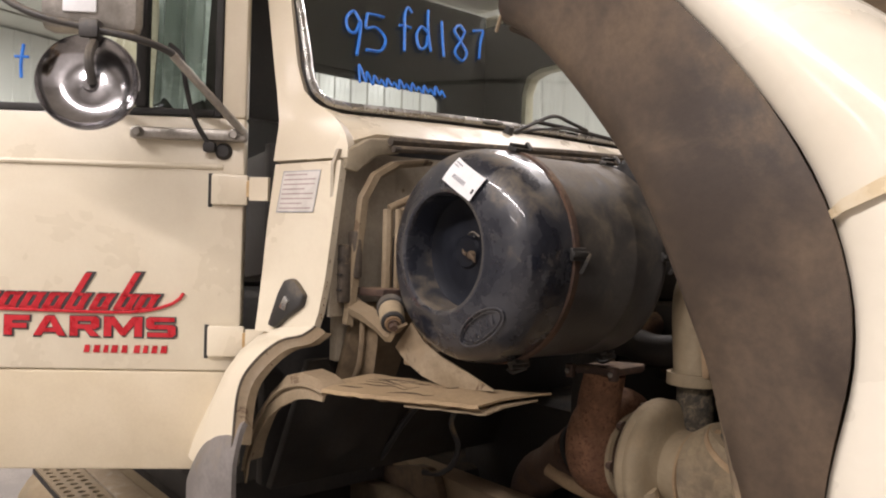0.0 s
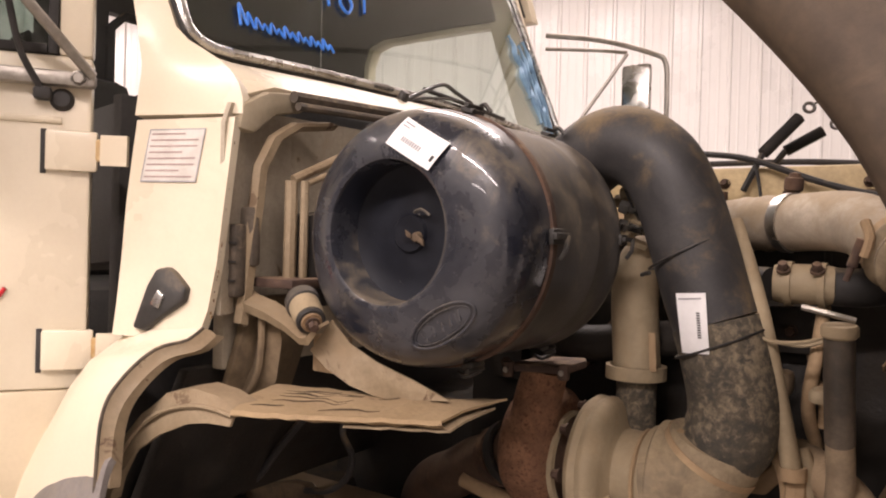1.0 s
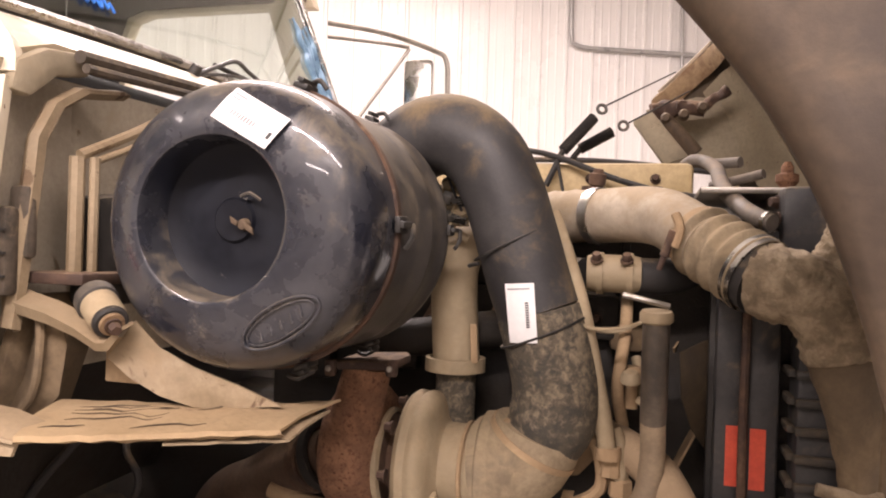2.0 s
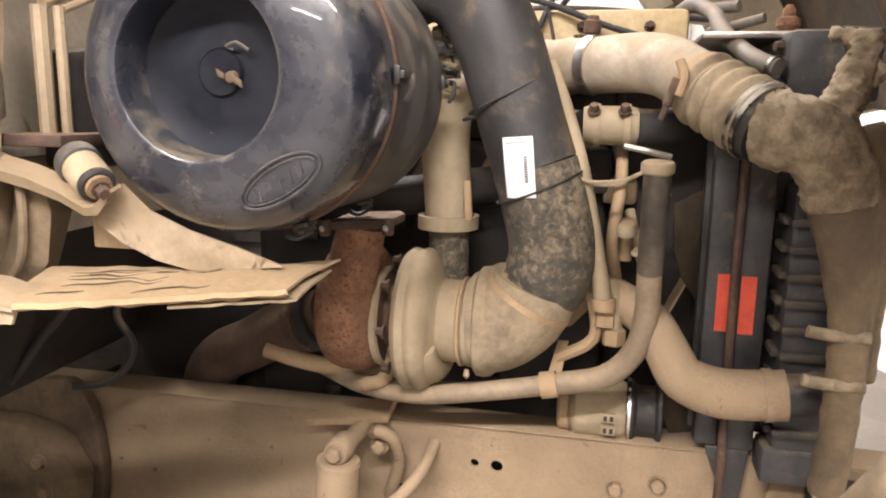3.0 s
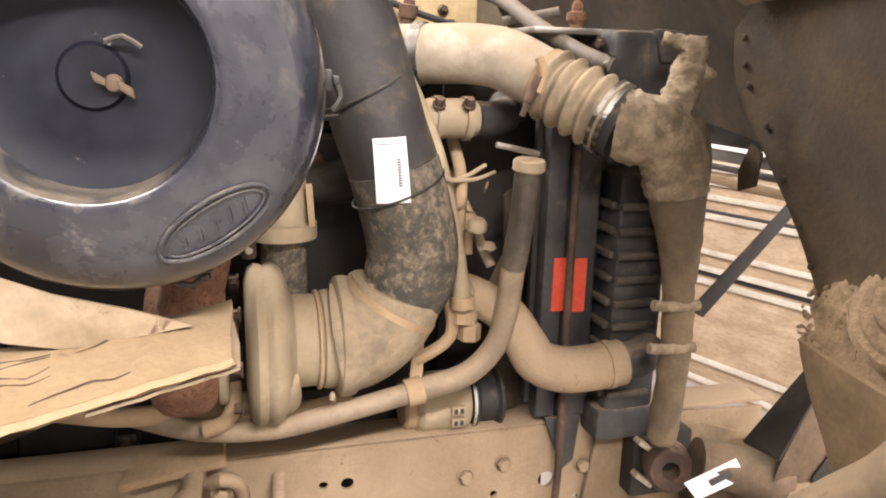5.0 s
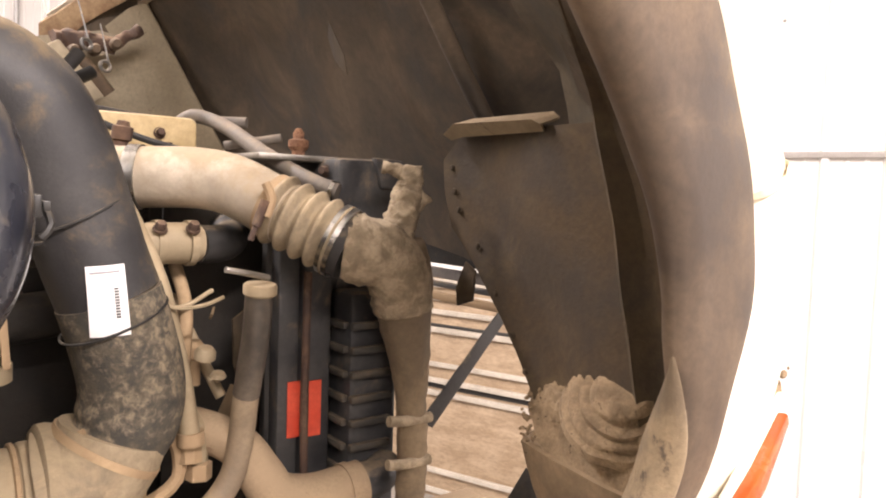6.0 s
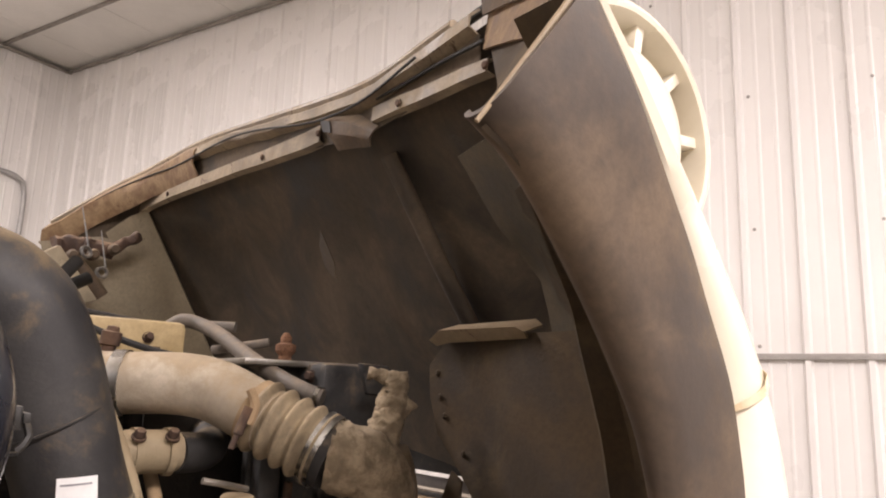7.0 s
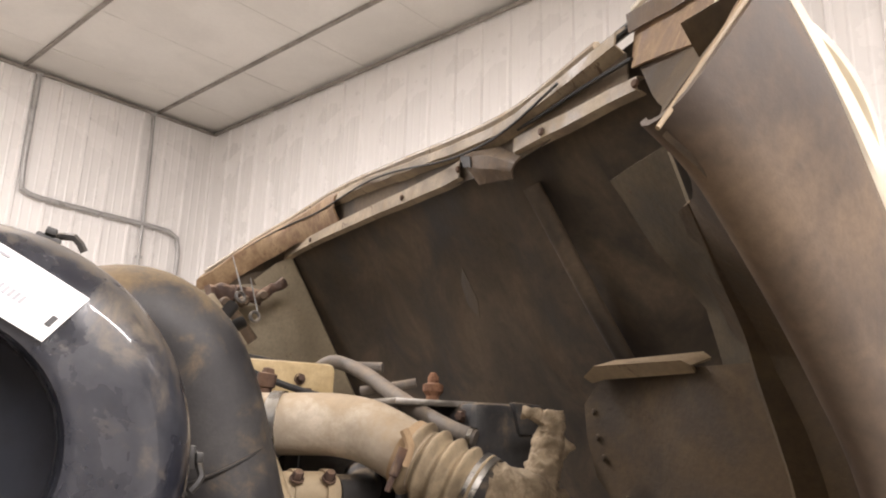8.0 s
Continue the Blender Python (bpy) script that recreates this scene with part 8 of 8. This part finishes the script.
for z, dx, dy in ((1.155, 0.0, 0.0), (1.13, 0.006, 0.0), (1.08, 0.018, -0.01), (1.0, 0.04, -0.035), (0.92, 0.06, -0.055)):
    rows.append([(-0.12, 1.15 + dy, z), (-0.19 + dx, 1.15 + dy, z), (-0.225 + dx, 1.125 + dy, z), (-0.24 + dx, 1.05, z - 0.005), (-0.245 + dx, 0.95, z - 0.012), (-0.24 + dx, 0.85, z - 0.018), (-0.2 + dx, 0.80, z - 0.02)])
part("bucket", sheet(rows, 0.008, fine=3, wobble=0.004), BUCKET_MUD, hl, "brown moulded bucket")
c = Vector((-0.188, 0.950, 1.257))
ax = Vector((-0.62, -0.35, 0.70))
dome = lathe([(0.0, 0.0292), (0.02, 0.0288), (0.036, 0.0268), (0.046, 0.0224), (0.049, 0.0166), (0.05, 0.0127), (0.06, 0.0131), (0.066, 0.0107), (0.067, 0.0049), (0.068, 0.0019), (0.078, 0.0019), (0.083, -0.001), (0.085, -0.0078), (0.094, -0.0107), (0.1, -0.0244)], c, ax, 64)
for v in dome.verts:
    v.co += 0.003 * Vector(noise.noise_vector(v.co * 28)) + 0.0012 * Vector(noise.noise_vector(v.co * 90))
part("dome", dome, MUD, hl, "ringed dome cap under mud")
random.seed(14)
b = bmesh.new()
for k in range(900):
    u, w = random.random(), random.random()
    if random.random() < 0.55:            # more of it along the rim nearest the engine
        u = 0.02 + abs(random.gauss(0, 0.10))
    r = random.uniform(0.002, 0.0065)
    p = Vector((-0.232 + 0.15 * u, 1.135 - 0.375 * w, 1.158 + 0.20 * min(1.0, u) ** 0.62 - 0.02 * w))
    if u < 0.08:
        p.z -= random.uniform(0.0, 0.05) * random.random()
        p.x += 0.004
    if (p - c).length < 0.06:
        continue
    m = Matrix.Translation(p) @ pose(0, 0, 0, random.uniform(0, 360), random.uniform(0, 360), 0) @ Matrix.Diagonal((r, r * random.uniform(0.6, 1.0), r * random.uniform(0.5, 0.9), 1))
    bmesh.ops.create_icosphere(b, subdivisions=1, radius=1.0, matrix=m)
part("mud_clumps", b, MUD, hl, "loose clumps of dried mud", 60, kind="stuff")
hl.location += Vector((0.03, 0, 0.04))

arm = thing("bumper_arm", (0.05, 1.32, 0.75), "black steel bumper arm behind the headlamp", "bracket")
part("plate", slab([(0.031, 1.30, 1.004), (0.115, 1.30, 0.863), (0.06, 1.30, 0.80), (-0.045, 1.30, 0.83), (-0.03, 1.30, 0.875)], (0.01, 0.012, 0.004), 0.004), CORNER_BROWN, arm)
part("flange", slab([(0.034, 1.298, 1.008), (-0.034, 1.298, 0.874), (-0.052, 1.38, 0.872), (0.074, 1.38, 1.013)], (-0.006, -0.002, 0.008), 0.002), ENGINE_DARK, arm, "black upper face of the arm")
part("rib", slab([(0.09, 1.292, 0.90), (0.118, 1.292, 0.86), (0.055, 1.292, 0.805), (0.04, 1.292, 0.83)], (0.004, 0.008, 0.002), 0.003), ENGINE_DARK, arm)
part("foot", box((-0.02, 1.28, 0.62), (0.12, 1.5, 0.82), 0.02), BUCKET_MUD, arm)

# tow hook, bracket and tag by the rail's front end
fb = thing("front_bracket", (-0.15, 1.48, 0.7), "muddy bumper bracket with a white bar-code tag", "bracket")
part("casting", box((-0.10, 1.42, 0.62), (0.06, 1.52, 0.78), 0.03), CORNER_BROWN, fb)
part("pivot", tube([(-0.155, 1.385, 0.845), (-0.10, 1.37, 0.835), (-0.04, 1.35, 0.815), (0.01, 1.335, 0.80)], lambda f, s: 0.046 + 0.006 * (f > 0.7), 22), CORNER_BROWN, fb)
part("recess_box", box((-0.238, 1.475, 0.72), (-0.10, 1.53, 0.862), 0.008), ENGINE_DARK, fb)
for z in (0.846, 0.772):
    part("shim", box((-0.024, -0.012, -0.006), (0.024, 0.012, 0.006), 0.002, pose(-0.222, 1.462, z, 0, 38, 0)), PALE_ALU, fb, "pale steel shim")
part("lug", lathe([(0.018, 0.02), (0.040, 0.022), (0.048, 0.012), (0.050, -0.03), (0.018, -0.03), (0.018, 0.02)], (-0.186, 1.425, 0.812), (-0.35, -0.9, 0.15), 28), DARK_RUST, fb, "rusty round lug")
part("arm", box((0.02, 1.20, 0.60), (0.30, 1.42, 0.74), 0.02, None), BUCKET_MUD, fb)
t0 = Vector((-0.206, 1.345, 0.826))
part("tag", slab([t0, t0 + Vector((0.10, -0.012, 0.045)), t0 + Vector((0.122, -0.02, 0.006)), t0 + Vector((0.026, -0.01, -0.034))], (-0.001, -0.0015, 0.002), 0), PAPER, fb, "white bar-code tag")
part("tag_print", slab([t0 + Vector((0.045, -0.012, 0.006)), t0 + Vector((0.085, -0.016, 0.024)), t0 + Vector((0.092, -0.019, 0.013)), t0 + Vector((0.052, -0.015, -0.005))], (-0.001, -0.0025, 0.003), 0), INK, fb)

# step under the door
st = thing("cab_step", (-2.0, 0.6, FLOOR), "perforated aluminium cab step", "step")
holes = []
for i in range(14):
    for j in range(3):
        holes.append(((-2.87 + 0.046 * i + 0.023 * (j % 2), 0.665 + 0.036 * j, 0.80), 0.012))
part("tread", slab([(-2.92, 0.64, 0.80), (-2.20, 0.64, 0.80), (-2.20, 0.765, 0.80), (-2.92, 0.765, 0.80)], (0, 0, -0.006), 0, None, holes), DUST_ALU, st)
part("tread_backing", box((-2.92, 0.65, 0.755), (-2.20, 0.76, 0.775), 0.004), DARK_RUBBER, st)
part("sill_plate", box((-2.95, 0.77, 0.74), (-2.1, 0.86, 0.80), 0.008), PALE_ALU, st, "pale dusty sill plate")
part("fuel_tank", tube([(-3.3, 0.95, 0.45), (-1.85, 0.95, 0.45)], 0.30, 40, smooth=False), DUST_ALU, st)
part("leg", box((-2.3, 0.8, FLOOR), (-2.2, 0.9, 0.2), 0.01), DULL_STEEL, st)
